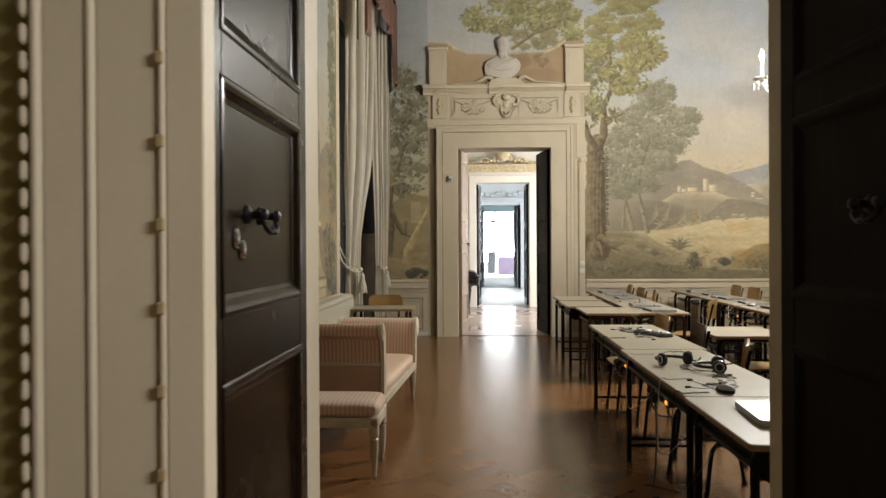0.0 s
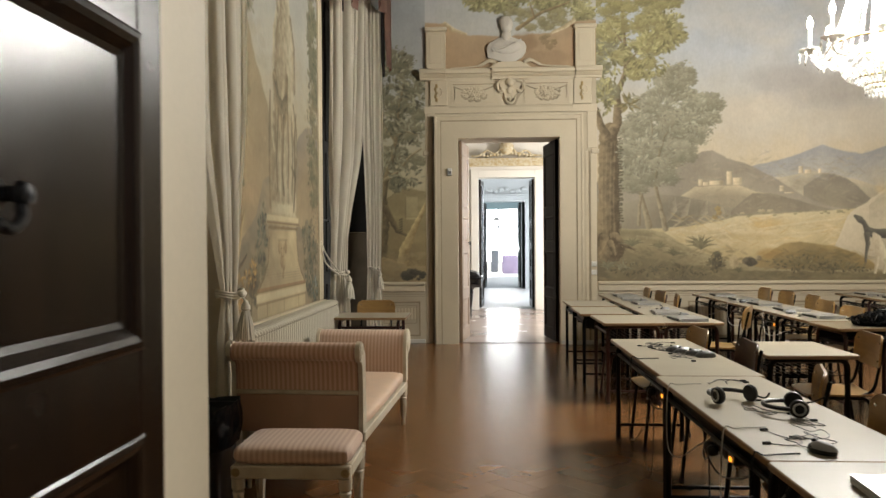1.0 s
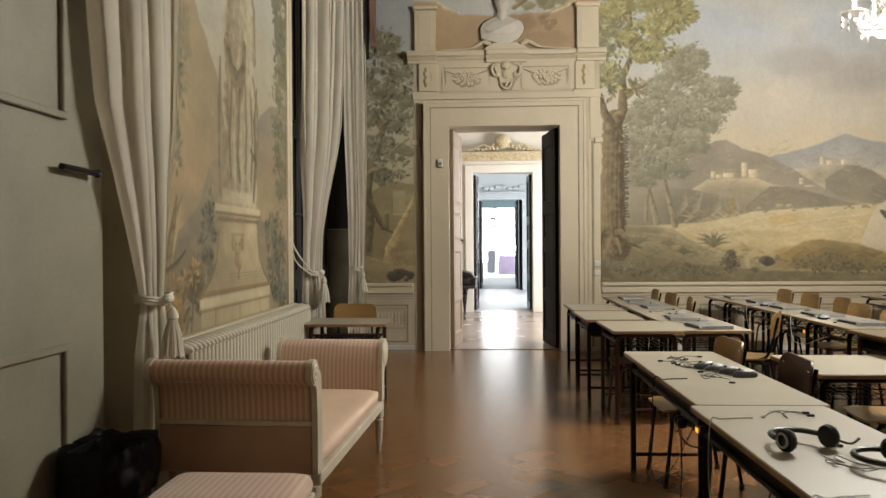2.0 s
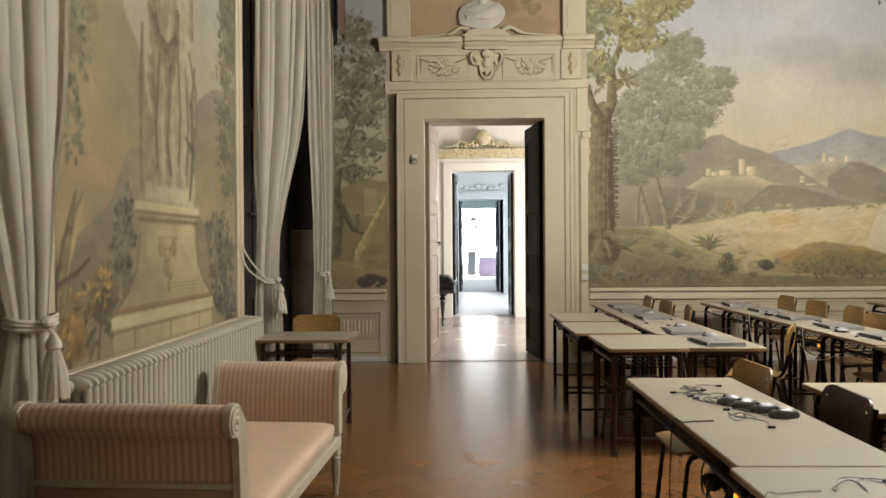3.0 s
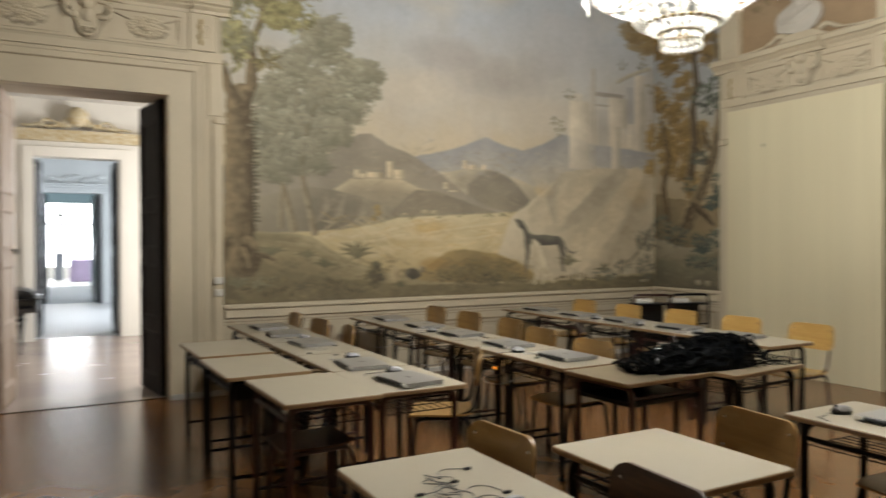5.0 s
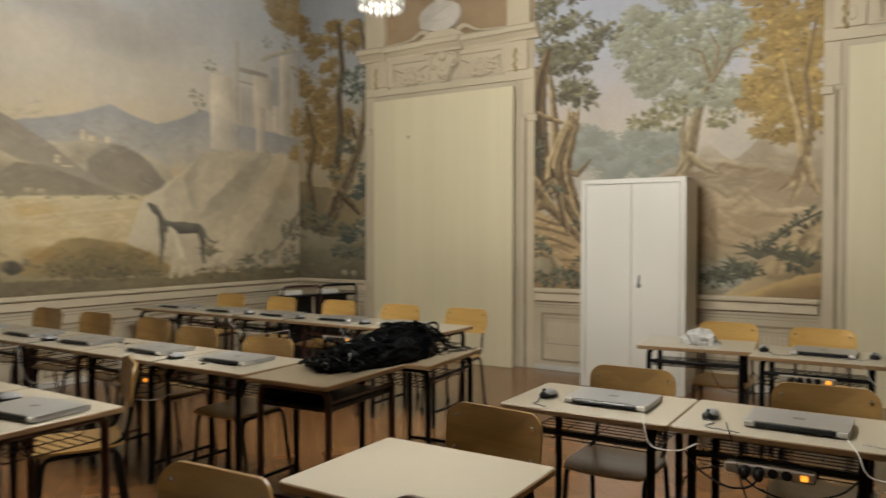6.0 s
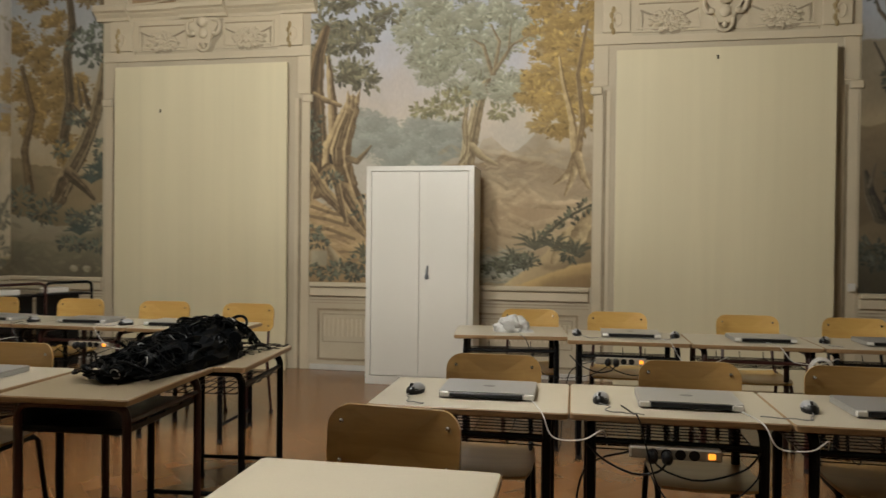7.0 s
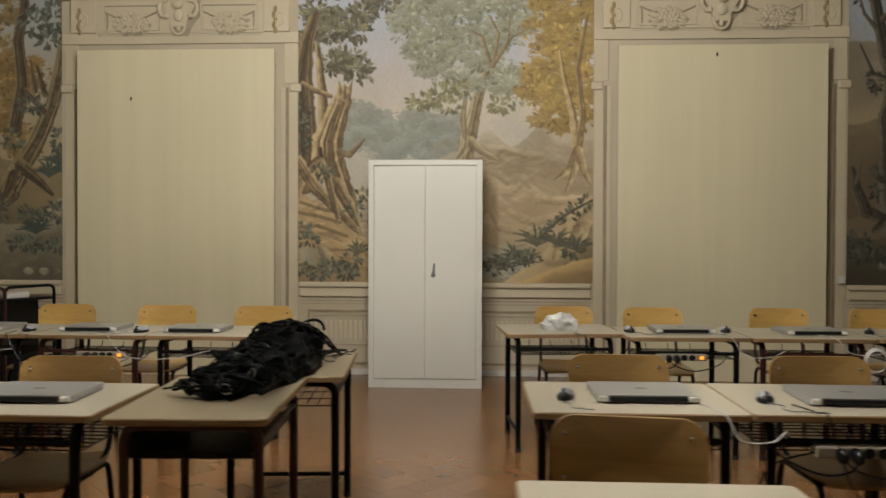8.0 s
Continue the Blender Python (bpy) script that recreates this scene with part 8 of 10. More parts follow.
def laptop():
    p = thing("laptop", "closed silver laptop with black hinge lying on a desk", "laptop", "laptops")
    b = bmesh.new()
    prism(b, rounded_rect(-0.125, 0.125, -0.178, 0.178, 0.012), "z", 0.004, 0.016)
    part("base", b, SILVER, p, smooth=0)
    b = bmesh.new()
    prism(b, rounded_rect(-0.123, 0.125, -0.178, 0.178, 0.012), "z", 0.0175, 0.027)
    part("lid", b, SILVER, p, smooth=0)
    b = bmesh.new()
    tube(b, [(-0.128, -0.135, 0.015), (-0.128, 0.135, 0.015)], 0.0095, 10)
    part("hinge", b, BLACKPLASTIC, p, "black hinge bar")
    for g in (-1, 1):
        part("corner_cap", B(-0.134, -0.118, g * 0.158 - 0.018, g * 0.158 + 0.018, 0.006, 0.025, bevel=0.003), WHITEPLASTIC, p)
    b = bmesh.new()
    for x in (-0.09, 0.09):
        for y in (-0.14, 0.14):
            lathe(b, [(0.008, 0.0), (0.008, 0.0045)], 8, (x, y, 0))
    part("feet", b, RUBBER, p)
    lg = bmesh.new()
    lathe(lg, [(0.016, 0.0271), (0.016, 0.0276)], 16, (0, 0, 0), 1.0, 1.5)
    part("badge", lg, GREYPLASTIC, p)
    return p


def mouse(seed, big=1.0):
    r = random.Random(seed)
    p = thing("computer_mouse", "grey and black computer mouse with cable on a desk", "mouse", "computer mice")
    b = bmesh.new()
    ball(b, (0, 0, 0.010), 0.052 * big, 0.030, 0.027, 14)
    for v in b.verts:
        v.co.z = max(v.co.z, 0.0)
    part("body", b, BLACKPLASTIC if big == 1.0 else MOUSEDARK, p, smooth=60)
    t = bmesh.new()
    ball(t, (-0.003, 0, 0.0115), 0.0515 * big, 0.0300 if big == 1.0 else 0.017, 0.0285, 14)
    for v in t.verts:
        v.co.z = max(v.co.z, 0.016)
    part("top_shell", t, MOUSEGREY, p, "grey top shell", smooth=60)
    w = bmesh.new()
    tube(w, [(0.028, -0.004, 0.034), (0.028, 0.004, 0.034)], 0.008, 10)
    part("wheel", w, RUBBER, p)
    c = bmesh.new()
    pts = [(0.05, 0, 0.006)]
    a, x, y = r.uniform(-0.4, 0.4), 0.05, 0.0
    for k in range(9):
        a += r.uniform(-0.9, 0.9)
        x, y = x + 0.032 * math.cos(a), y + 0.036 * math.sin(a)
        x, y = max(-0.10, min(0.16, x)), max(-0.2, min(0.2, y))
        pts.append((x, y, 0.004 + 0.002 * (k % 2)))
    tube(c, smooth_path(pts, 5), 0.0022, 6)
    part("cable", c, GREYPLASTIC, p)
    return p


lap = {"l": laptop()}
LAPTOPS = [
    (2.99, 6.22, 0.5), (2.98, 5.49, -1), (2.99, 4.78, 1), (2.98, 4.05, -2), (2.98, 3.36, 0),
    (4.93, 5.55, 0), (4.90, 4.78, 2), (4.90, 4.05, 0),
    (1.55, 8.16, 6), (1.52, 8.78, -4), (1.56, 9.9, 3), (1.54, 10.55, -6), (1.55, 11.1, 2),
    (2.85, 8.40, 2), (2.84, 9.08, -2), (2.84, 9.80, 3), (2.85, 10.5, 0), (2.83, 11.2, -3),
    (4.74, 8.55, 0), (4.75, 9.2, 2), (4.74, 9.9, -2), (4.74, 10.6, 1), (4.75, 11.3, 0),
    (0.89, 3.46, 176),
]
for x, y, turn in LAPTOPS:
    put(lap, "l", pose(x, y, TZ, 0, 0, turn))
mice = {k: mouse(k) for k in (1, 2, 3)}
mice["big"] = mouse(4, 1.25)
MICE = [
    (2.93, 6.50, 160), (2.92, 5.80, 170), (2.93, 5.08, 175), (2.92, 4.36, 165), (4.86, 5.88, 190), (4.90, 5.28, 170), (4.88, 4.42, 150),
    (0.95, 6.24, 188), (0.985, 6.17, 196), (1.03, 6.09, 192), (1.07, 6.00, 186),
    (0.84, 3.95, 120), (1.60, 8.46, 150), (1.58, 9.1, 170), (1.60, 10.2, 160), (2.70, 8.75, 150), (2.72, 10.1, 170), (4.62, 8.86, 150), (4.62, 9.56, 170), (4.64, 10.2, 160),
]
for k, (x, y, turn) in enumerate(MICE):
    put(mice, "big" if 0.9 < x < 1.2 else 1 + k % 3, pose(x, y, TZ, 0, 0, turn))


def headphones(parent, m, boom=True):
    """Parts of one headset, laid down; used singly and in the heap."""
    def place(bm):
        bmesh.ops.transform(bm, matrix=m, verts=bm.verts[:])
        return bm
    hb = bmesh.new()
    tube(hb, [(0.085 * math.cos(radians(a)), 0.085 * math.sin(radians(a)) * 1.1, 0.035) for a in range(-15, 196, 14)], 0.009, 8)
    part("headband", place(hb), BLACKPLASTIC, parent)
    for g in (-1, 1):
        cu = bmesh.new()
        lathe(cu, [(0.010, -0.014), (0.034, -0.012), (0.038, 0.0), (0.034, 0.012), (0.012, 0.014)], 16)
        bmesh.ops.transform(cu, matrix=pose(g * 0.083, -0.03, 0.038, 0, 90, 0), verts=cu.verts[:])
        ear = part("ear_cup", place(cu), BLACKPLASTIC, parent)
        ri = bmesh.new()
        tube(ri, [(g * 0.099, -0.03 + 0.022 * math.cos(k * math.pi / 6), 0.038 + 0.022 * math.sin(k * math.pi / 6)) for k in range(12)], 0.004, 6, closed=True)
        part("trim_ring", place(ri), SILVER, ear, "silver ring")
    if boom:
        bo = bmesh.new()
        tube(bo, smooth_path([(0.095, -0.05, 0.03), (0.10, -0.10, 0.03), (0.08, -0.15, 0.06)], 4), 0.004, 6)
        part("microphone_boom", place(bo), BLACKPLASTIC, parent)


for x, y, turn in ((0.80, 4.74, 20), (0.96, 4.52, 75)):
    hp = thing("headset", "black headset with silver-ringed ear cups lying on a desk", "headphones", "headsets", at=pose(x, y, TZ, 0, 0, turn))
    headphones(hp, pose(0, 0, 0))


def cable(name, label, pts, r=0.003, mat=WHITECABLE, per=6):
    b = bmesh.new()
    tube(b, smooth_path(pts, per), r, 6)
    return tagged(link_mesh(name, b, mat), label, "cable", "loose cables")


rng = random.Random(8)


def loose_cable(x, y, n, reach, mat, label, r=0.0017):
    """A bundle of loops with two ends that run out to their plugs."""
    p, q = rng.uniform(0, 6.28), rng.uniform(0.75, 1.35)
    a0, a1 = rng.uniform(0, 6.28), rng.uniform(0, 6.28)
    core = []
    for k in range(n * 2):
        t = k * 0.85
        core.append((x + reach * (0.55 * math.cos(t + p) + 0.35 * math.cos(q * t * 0.37)), y + reach * (0.75 * math.sin(t * 1.07) + 0.4 * math.sin(q * t * 0.31 + p)), TZ + 0.002 + 0.004 * (k % 3)))
    def end(a, base):
        u = [(base[0] + reach * m * math.cos(a + 0.5 * math.sin(m * 2)), base[1] + reach * m * 1.2 * math.sin(a + 0.5 * math.sin(m * 2)), TZ + 0.003) for m in (0.8, 1.5, 2.2)]
        return [(max(x - 0.2, min(x + 0.16, e[0])), e[1], e[2]) for e in u]
    first, last = end(a0, core[0]), end(a1, core[-1])
    pts = list(reversed(first)) + core + last
    c = cable("loose_cable", label, pts, r, mat, 4)
    for e in (pts[0], pts[-1]):
        b = B(e[0] - 0.014, e[0] + 0.014, e[1] - 0.005, e[1] + 0.005, TZ, TZ + 0.009, bevel=0.002)
        part("plug", b, BLACKPLASTIC, c)


for x, y, n in ((0.88, 6.55, 9), (0.86, 6.42, 9), (0.92, 6.30, 10), (0.95, 6.14, 10), (0.90, 5.98, 9)):
    loose_cable(x, y, n, 0.06, GREYPLASTIC, "grey earphone cable tangled on the desk")
for x, y, n in ((0.86, 4.55, 9), (0.95, 4.30, 10), (0.90, 4.12, 8), (0.86, 5.15, 7), (0.95, 3.62, 7)):
    loose_cable(x, y, n - 3, 0.075, GREYPLASTIC, "thin grey cable lying loose on the desk")
for x, y in ((1.50, 9.0), (1.52, 9.6), (2.72, 8.6), (2.75, 9.4), (2.72, 10.3), (4.62, 9.0), (4.62, 10.0), (4.64, 10.9)):
    loose_cable(x, y, 5, 0.08, WHITECABLE, "white cable lying loose on the desk")


def hanging(x, y0, y1, drop, mat, label, r=0.0026):
    """A cable that leaves the desk's window-side edge and loops down."""
    cable("hanging_cable", label, [(x + 0.16, y0 + 0.03, TZ + 0.004), (x + 0.04, y0, TZ + 0.005), (x - 0.012, y0 - 0.02, TZ - 0.01), (x - 0.035, y0 * 0.75 + y1 * 0.25, TZ - drop), (x - 0.03, y0 * 0.3 + y1 * 0.7, TZ - drop * 1.05), (x + 0.02, y1, TZ - drop * 0.75), (x + 0.10, y1 - 0.02, 0.60)], r, mat)


WL = "white power cable looping over the desk edge"
for x, y0, y1, d in ((0.63, 5.10, 4.72, 0.26), (0.62, 4.25, 3.95, 0.30), (2.71, 6.02, 5.80, 0.075), (2.71, 5.30, 5.08, 0.07), (2.71, 4.58, 4.34, 0.085), (4.62, 5.35, 5.02, 0.10), (4.62, 4.75, 4.42, 0.08), (2.57, 9.1, 8.6, 0.2), (2.57, 10.2, 9.6, 0.22), (2.57, 11.3, 10.6, 0.2), (4.47, 9.0, 8.4, 0.12), (4.47, 10.3, 9.6, 0.12)):
    hanging(x, y0, y1, d, WHITECABLE, WL)
for x, y0, y1, d in ((0.63, 5.9, 5.6, 0.4), (0.62, 3.9, 3.6, 0.35), (2.72, 5.7, 5.3, 0.25), (4.62, 6.2, 5.7, 0.2), (4.47, 9.6, 8.9, 0.2)):
    hanging(x - 0.02, y0, y1, d, BLACKPLASTIC, "black cable looping under the desk edge", 0.0028)
ring = bmesh.new()
for k in range(4):
    tube(ring, [(4.60, 4.52 + (0.055 + 0.004 * k) * math.cos(a * math.pi / 10), 0.60 + (0.062 + 0.004 * k) * math.sin(a * math.pi / 10)) for a in range(20)], 0.004, 6, closed=True)
    bmesh.ops.translate(ring, verts=ring.verts[-120:], vec=(0.004 * k, 0, 0))
tagged(link_mesh("cable_coil", ring, WHITECABLE), "coiled white cable hanging at the desk edge", "cable")


def power_strip(x, y, z=0.585):
    p = thing("power_strip", "power strip with lit orange switch under a desk", "power strip", "power strips", at=pose(x, y, z))
    part("body", B(-0.025, 0.025, -0.15, 0.15, 0, 0.04, bevel=0.006), BLACKPLASTIC if x < 2 else BEIGEPLASTIC, p)
    for k in range(4):
        s = bmesh.new()
        lathe(s, [(0.006, 0.0), (0.017, 0.0), (0.018, 0.003), (0.002, 0.0035)], 12)
        bmesh.ops.transform(s, matrix=pose(-0.0255, -0.06 + 0.045 * k, 0.02, 0, -90, 0), verts=s.verts[:])
        part("socket", s, BLACKPLASTIC, p)
    part("switch", B(-0.032, -0.0255, -0.128, -0.104, 0.010, 0.030, bevel=0.003), ORANGE, p, "glowing orange rocker switch")
    b = bmesh.new()
    ball(b, (-0.048, 0.03, 0.012), 0.026, 0.020, 0.024, 10)
    tube(b, smooth_path([(-0.055, 0.03, 0.005), (-0.062, 0.06, -0.03), (-0.05, 0.14, -0.045), (-0.02, 0.24, -0.01), (0.02, 0.30, 0.04)], 4), 0.004, 6)
    part("plug", b, BLACKPLASTIC, p, "black plug with its cord")
    b = bmesh.new()
    ball(b, (-0.048, 0.078, 0.014), 0.026, 0.020, 0.024, 10)
    tube(b, smooth_path([(-0.055, 0.078, 0.005), (-0.060, 0.03, -0.03), (-0.05, -0.08, -0.055), (-0.02, -0.22, -0.02), (0.02, -0.28, 0.03)], 4), 0.0035, 6)
    part("plug", b, BLACKPLASTIC, p, "black plug with its cord")
    return p


for x, y in ((2.74, 5.56), (4.66, 5.62), (0.70, 5.55), (0.68, 4.40), (2.62, 9.0), (4.52, 9.05), (2.74, 4.1), (4.66, 4.15)):
    power_strip(x, y)
    cable("power_lead", "black lead dropping from the power strip to the floor", [(x, y + 0.15, 0.60), (x + 0.02, y + 0.30, 0.52), (x + 0.03, y + 0.34, 0.25), (x + 0.02, y + 0.38, 0.006), (x + 0.05, y + 0.6, 0.006)], 0.004, BLACKPLASTIC)

# heap of headsets on the crosswise desks
heap = thing("headset_heap", "heap of tangled black headsets and cables on two desks", "headphones", at=pose(3.28, 7.70, TZ, 0, 0, -6))
hr = random.Random(21)
core = bmesh.new()
bmesh.ops.create_icosphere(core, subdivisions=4, radius=1.0)
for v in core.verts:
    n3 = noise.fractal(v.co * 3.2, 0.8, 2.0, 5)
    k = 1 + 0.22 * n3
    sx = 0.46 * k
    v.co = Vector((v.co.x * sx, v.co.y * 0.17 * k, max(0.0, v.co.z) ** 0.8 * (0.150 + 0.065 * v.co.x) * k))
part("cable_mass", core, HEAPBLACK, heap, "tangled black cables", smooth=0)


def heap_top(x, y):
    """Height of the heap's surface over the desk."""
    e = max(0.0, 1 - (x / 0.50) ** 2) ** 0.35
    return max(0.0, (0.155 + 0.16 * x) * e * (1 - (y / 0.19) ** 2))


for k in range(150):
    x, y = hr.uniform(-0.46, 0.46), hr.gauss(0, 0.07)
    a, turn = hr.uniform(0, 6.28), hr.uniform(-0.5, 0.5)
    lift, pts = hr.uniform(0.004, 0.022), []
    for q in range(hr.randint(6, 12)):
        pts.append((x, y, 0.005 + heap_top(x, y) + lift + hr.uniform(-0.004, 0.006)))
        a += turn + hr.uniform(-0.35, 0.35)
        x, y = max(-0.49, min(0.50, x + 0.026 * math.cos(a))), max(-0.17, min(0.17, y + 0.024 * math.sin(a)))
    part("cable_loop", tube(bmesh.new(), smooth_path(pts, 2), hr.choice((0.003, 0.004, 0.0055)), 5), HEAPBLACK, heap)
for k in range(18):
    x, y = hr.uniform(-0.40, 0.38), hr.uniform(-0.11, 0.11)
    rr = hr.uniform(0.055, 0.085)
    m = pose(x, y, max(0.04, heap_top(x, y) - 0.01), hr.uniform(-50, 50), hr.uniform(-50, 50), hr.uniform(0, 360))
    pts = [m @ Vector((rr * math.cos(radians(a)), rr * math.sin(radians(a)), 0)) for a in range(-10, 191, 18)]
    part("headband", tube(bmesh.new(), [(q.x, q.y, max(0.008, q.z)) for q in pts], 0.0075, 7), HEAPBLACK, heap)
for k in range(30):
    x, y = hr.uniform(-0.46, 0.40), hr.uniform(-0.14, 0.14)
    m = pose(x, y, max(0.037, heap_top(x, y) + 0.004), hr.uniform(20, 120), hr.uniform(-40, 40), hr.uniform(0, 360))
    cu = bmesh.new()
    lathe(cu, [(0.008, -0.014), (0.032, -0.012), (0.036, 0.0), (0.030, 0.012), (0.010, 0.012)], 14)
    bmesh.ops.transform(cu, matrix=m, verts=cu.verts[:])
    cup = part("ear_cup", cu, HEAPBLACK, heap)
    if k % 3 == 0:
        ri = tube(bmesh.new(), [m @ Vector((0.021 * math.cos(q * math.pi / 6), 0.021 * math.sin(q * math.pi / 6), 0.0135)) for q in range(12)], 0.003, 5, closed=True)
        part("trim_ring", ri, SILVER, cup, "silver ring")
for k in range(26):
    x, y = hr.uniform(0.38, 0.62), hr.uniform(-0.18, 0.18)
    pts = [(x, y, 0.05 * max(0, 0.55 - x) + 0.004)]
    a = hr.uniform(-0.8, 0.8)
    for j in range(5):
        a += hr.uniform(-0.9, 0.9)
        pts.append((min(0.68, pts[-1][0] + 0.035 * math.cos(a)), max(-0.2, min(0.2, pts[-1][1] + 0.035 * math.sin(a))), 0.004 + hr.uniform(0, 0.012)))
    part("loose_end", tube(bmesh.new(), smooth_path(pts, 3), 0.0025, 5), HEAPBLACK, heap)

# crumpled plastic bag on the third row
bag = bmesh.new()
bmesh.ops.create_icosphere(bag, subdivisions=4, radius=1.0)
for v in bag.verts:
    k = 0.9 + 0.30 * noise.fractal(v.co * 2.0 + Vector((3, 1, 0)), 0.8, 2.1, 4)
    v.co = Vector((4.96 + v.co.x * 0.10 * k, 6.30 + v.co.y * 0.13 * k, TZ + max(0.0, v.co.z * 0.10 * k + 0.01)))
tagged(link_mesh("plastic_bag", bag, CLEARBAG, 50), "crumpled translucent plastic bag lying on a desk", "bag")


# ---------------------------------------------------------------- steel cabinet
cab = thing("steel_cabinet", "tall pale grey steel cabinet with two closed doors", "cabinet")
CX0, CX1, CY0, CY1, CZ = 6.615, 7.06, 6.785, 7.775, 1.985
bm = bmesh.new()
box(bm, CX0 + 0.02, CX1, CY0, CY1, 0.0, CZ, bevel=0.004)
part("carcass", bm, CABINET, cab, smooth=0)
fr = bmesh.new()
for a, b, c, d in ((CY0, CY1, CZ - 0.045, CZ), (CY0, CY1, 0, 0.075), (CY0, CY0 + 0.045, 0.075, CZ - 0.045), (CY1 - 0.045, CY1, 0.075, CZ - 0.045)):
    box(fr, CX0, CX0 + 0.0195, a, b, c, d)
part("front_frame", fr, CABINET, cab, smooth=0)
mid = (CY0 + CY1) / 2
for a, b in ((CY0 + 0.052, mid - 0.003), (mid + 0.003, CY1 - 0.052)):
    part("door", B(CX0 + 0.003, CX0 + 0.0193, a, b, 0.082, CZ - 0.052, bevel=0.002), CABINET, cab, smooth=0)
h = bmesh.new()
lathe(h, [(0.004, 0.0), (0.022, 0.0), (0.020, 0.012), (0.006, 0.016)], 14)
bmesh.ops.transform(h, matrix=pose(CX0 + 0.002, mid - 0.070, 0.985, 0, -90, 0), verts=h.verts[:])
tube(h, [(CX0 - 0.010, mid - 0.070, 0.985), (CX0 - 0.016, mid - 0.075, 1.03), (CX0 - 0.014, mid - 0.079, 1.085)], [0.012, 0.010, 0.008], 8)
part("handle", h, GREYMETAL, cab, "grey turning handle with lock")


# ---------------------------------------------------------------- sofa and stool
def turned_leg(bm, x, y, top):
    prof = [(0.012, 0.0), (0.016, 0.01), (0.014, 0.03), (0.019, 0.06), (0.026, top - 0.09), (0.030, top - 0.07), (0.022, top - 0.062), (0.033, top - 0.05), (0.033, top)]
    lathe(bm, prof, 12, (x, y, 0))


def bench_legs(parent, x0, x1, y0, y1, top):
    for x in (x0, x1):
        for y in (y0, y1):
            b = bmesh.new()
            turned_leg(b, x, y, top)
            lg = part("leg", b, FRAMEWHITE, parent, "turned white painted leg")
            for k in range(8):
                a = k * math.pi / 4
                fl = tube(bmesh.new(), [(x + 0.018 * math.cos(a), y + 0.018 * math.sin(a), 0.07), (x + 0.0265 * math.cos(a), y + 0.0265 * math.sin(a), top - 0.10)], 0.003, 5)
                part("flute", fl, FRAMEWHITE, lg)


def cushion(x0, x1, y0, y1, z0, z1, puff):
    """A stuffed seat: rounded edges all round and a gently swollen top."""
    b = bmesh.new()
    bmesh.ops.create_uvsphere(b, u_segments=56, v_segments=28, radius=1.0)
    def soft(v, e):
        return math.copysign(abs(v) ** e, v)
    top = z1 + puff
    for q in b.verts:
        x, y, z = q.co
        r = math.hypot(x, y)
        c, s = (x / r, y / r) if r > 1e-6 else (1.0, 0.0)
        k = max(abs(c), abs(s))
        flat = 1 / (abs(c) ** 12 + abs(s) ** 12) ** (1 / 12)
        rr = soft(r, 0.42) * flat
        h = soft(z, 0.62)
        q.co = Vector(((x0 + x1) / 2 + (x1 - x0) / 2 * rr * c, (y0 + y1) / 2 + (y1 - y0) / 2 * rr * s, max(z0, (z0 + top) / 2 + (top - z0) / 2 * h)))
    return b


sofa = thing("window_sofa", "white painted sofa with rolled arms and pink satin upholstery", "sofa", at=pose(-1.293, 6.43, 0, 0, 0, -2.8))
SW, SN, SF = 0.365, -0.80, 0.84          # half width, the near and the far arm's panel
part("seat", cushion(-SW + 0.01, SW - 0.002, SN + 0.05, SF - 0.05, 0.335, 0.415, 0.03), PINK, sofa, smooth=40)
part("front_rail", B(SW - 0.045, SW + 0.004, SN + 0.03, SF - 0.03, 0.285, 0.344, bevel=0.006), FRAMEWHITE, sofa, smooth=0)
part("back_rail", B(-SW, -SW + 0.05, SN + 0.03, SF - 0.03, 0.285, 0.344, bevel=0.006), FRAMEWHITE, sofa, smooth=0)


def arm_outline(g, panel, top, R, grow):
    """Side view of a flared arm that rolls outwards, in y and z."""
    cd, cz = 0.045, top - R
    pts = [(0.0 + grow, 0.345), (0.0 + grow, top - 0.30), (0.004 + grow, top - 0.22), (0.012 + grow, cz - R - 0.03)]
    pts += [(cd + (R + grow) * math.cos(radians(a)), cz + (R + grow) * math.sin(radians(a))) for a in range(-100, 156, 12)]
    pts += [(-0.055 - grow, cz - 0.03), (-0.070 - grow, 0.56), (-0.075 - grow, 0.345)]
    return [(panel + g * d, z) for d, z in pts]


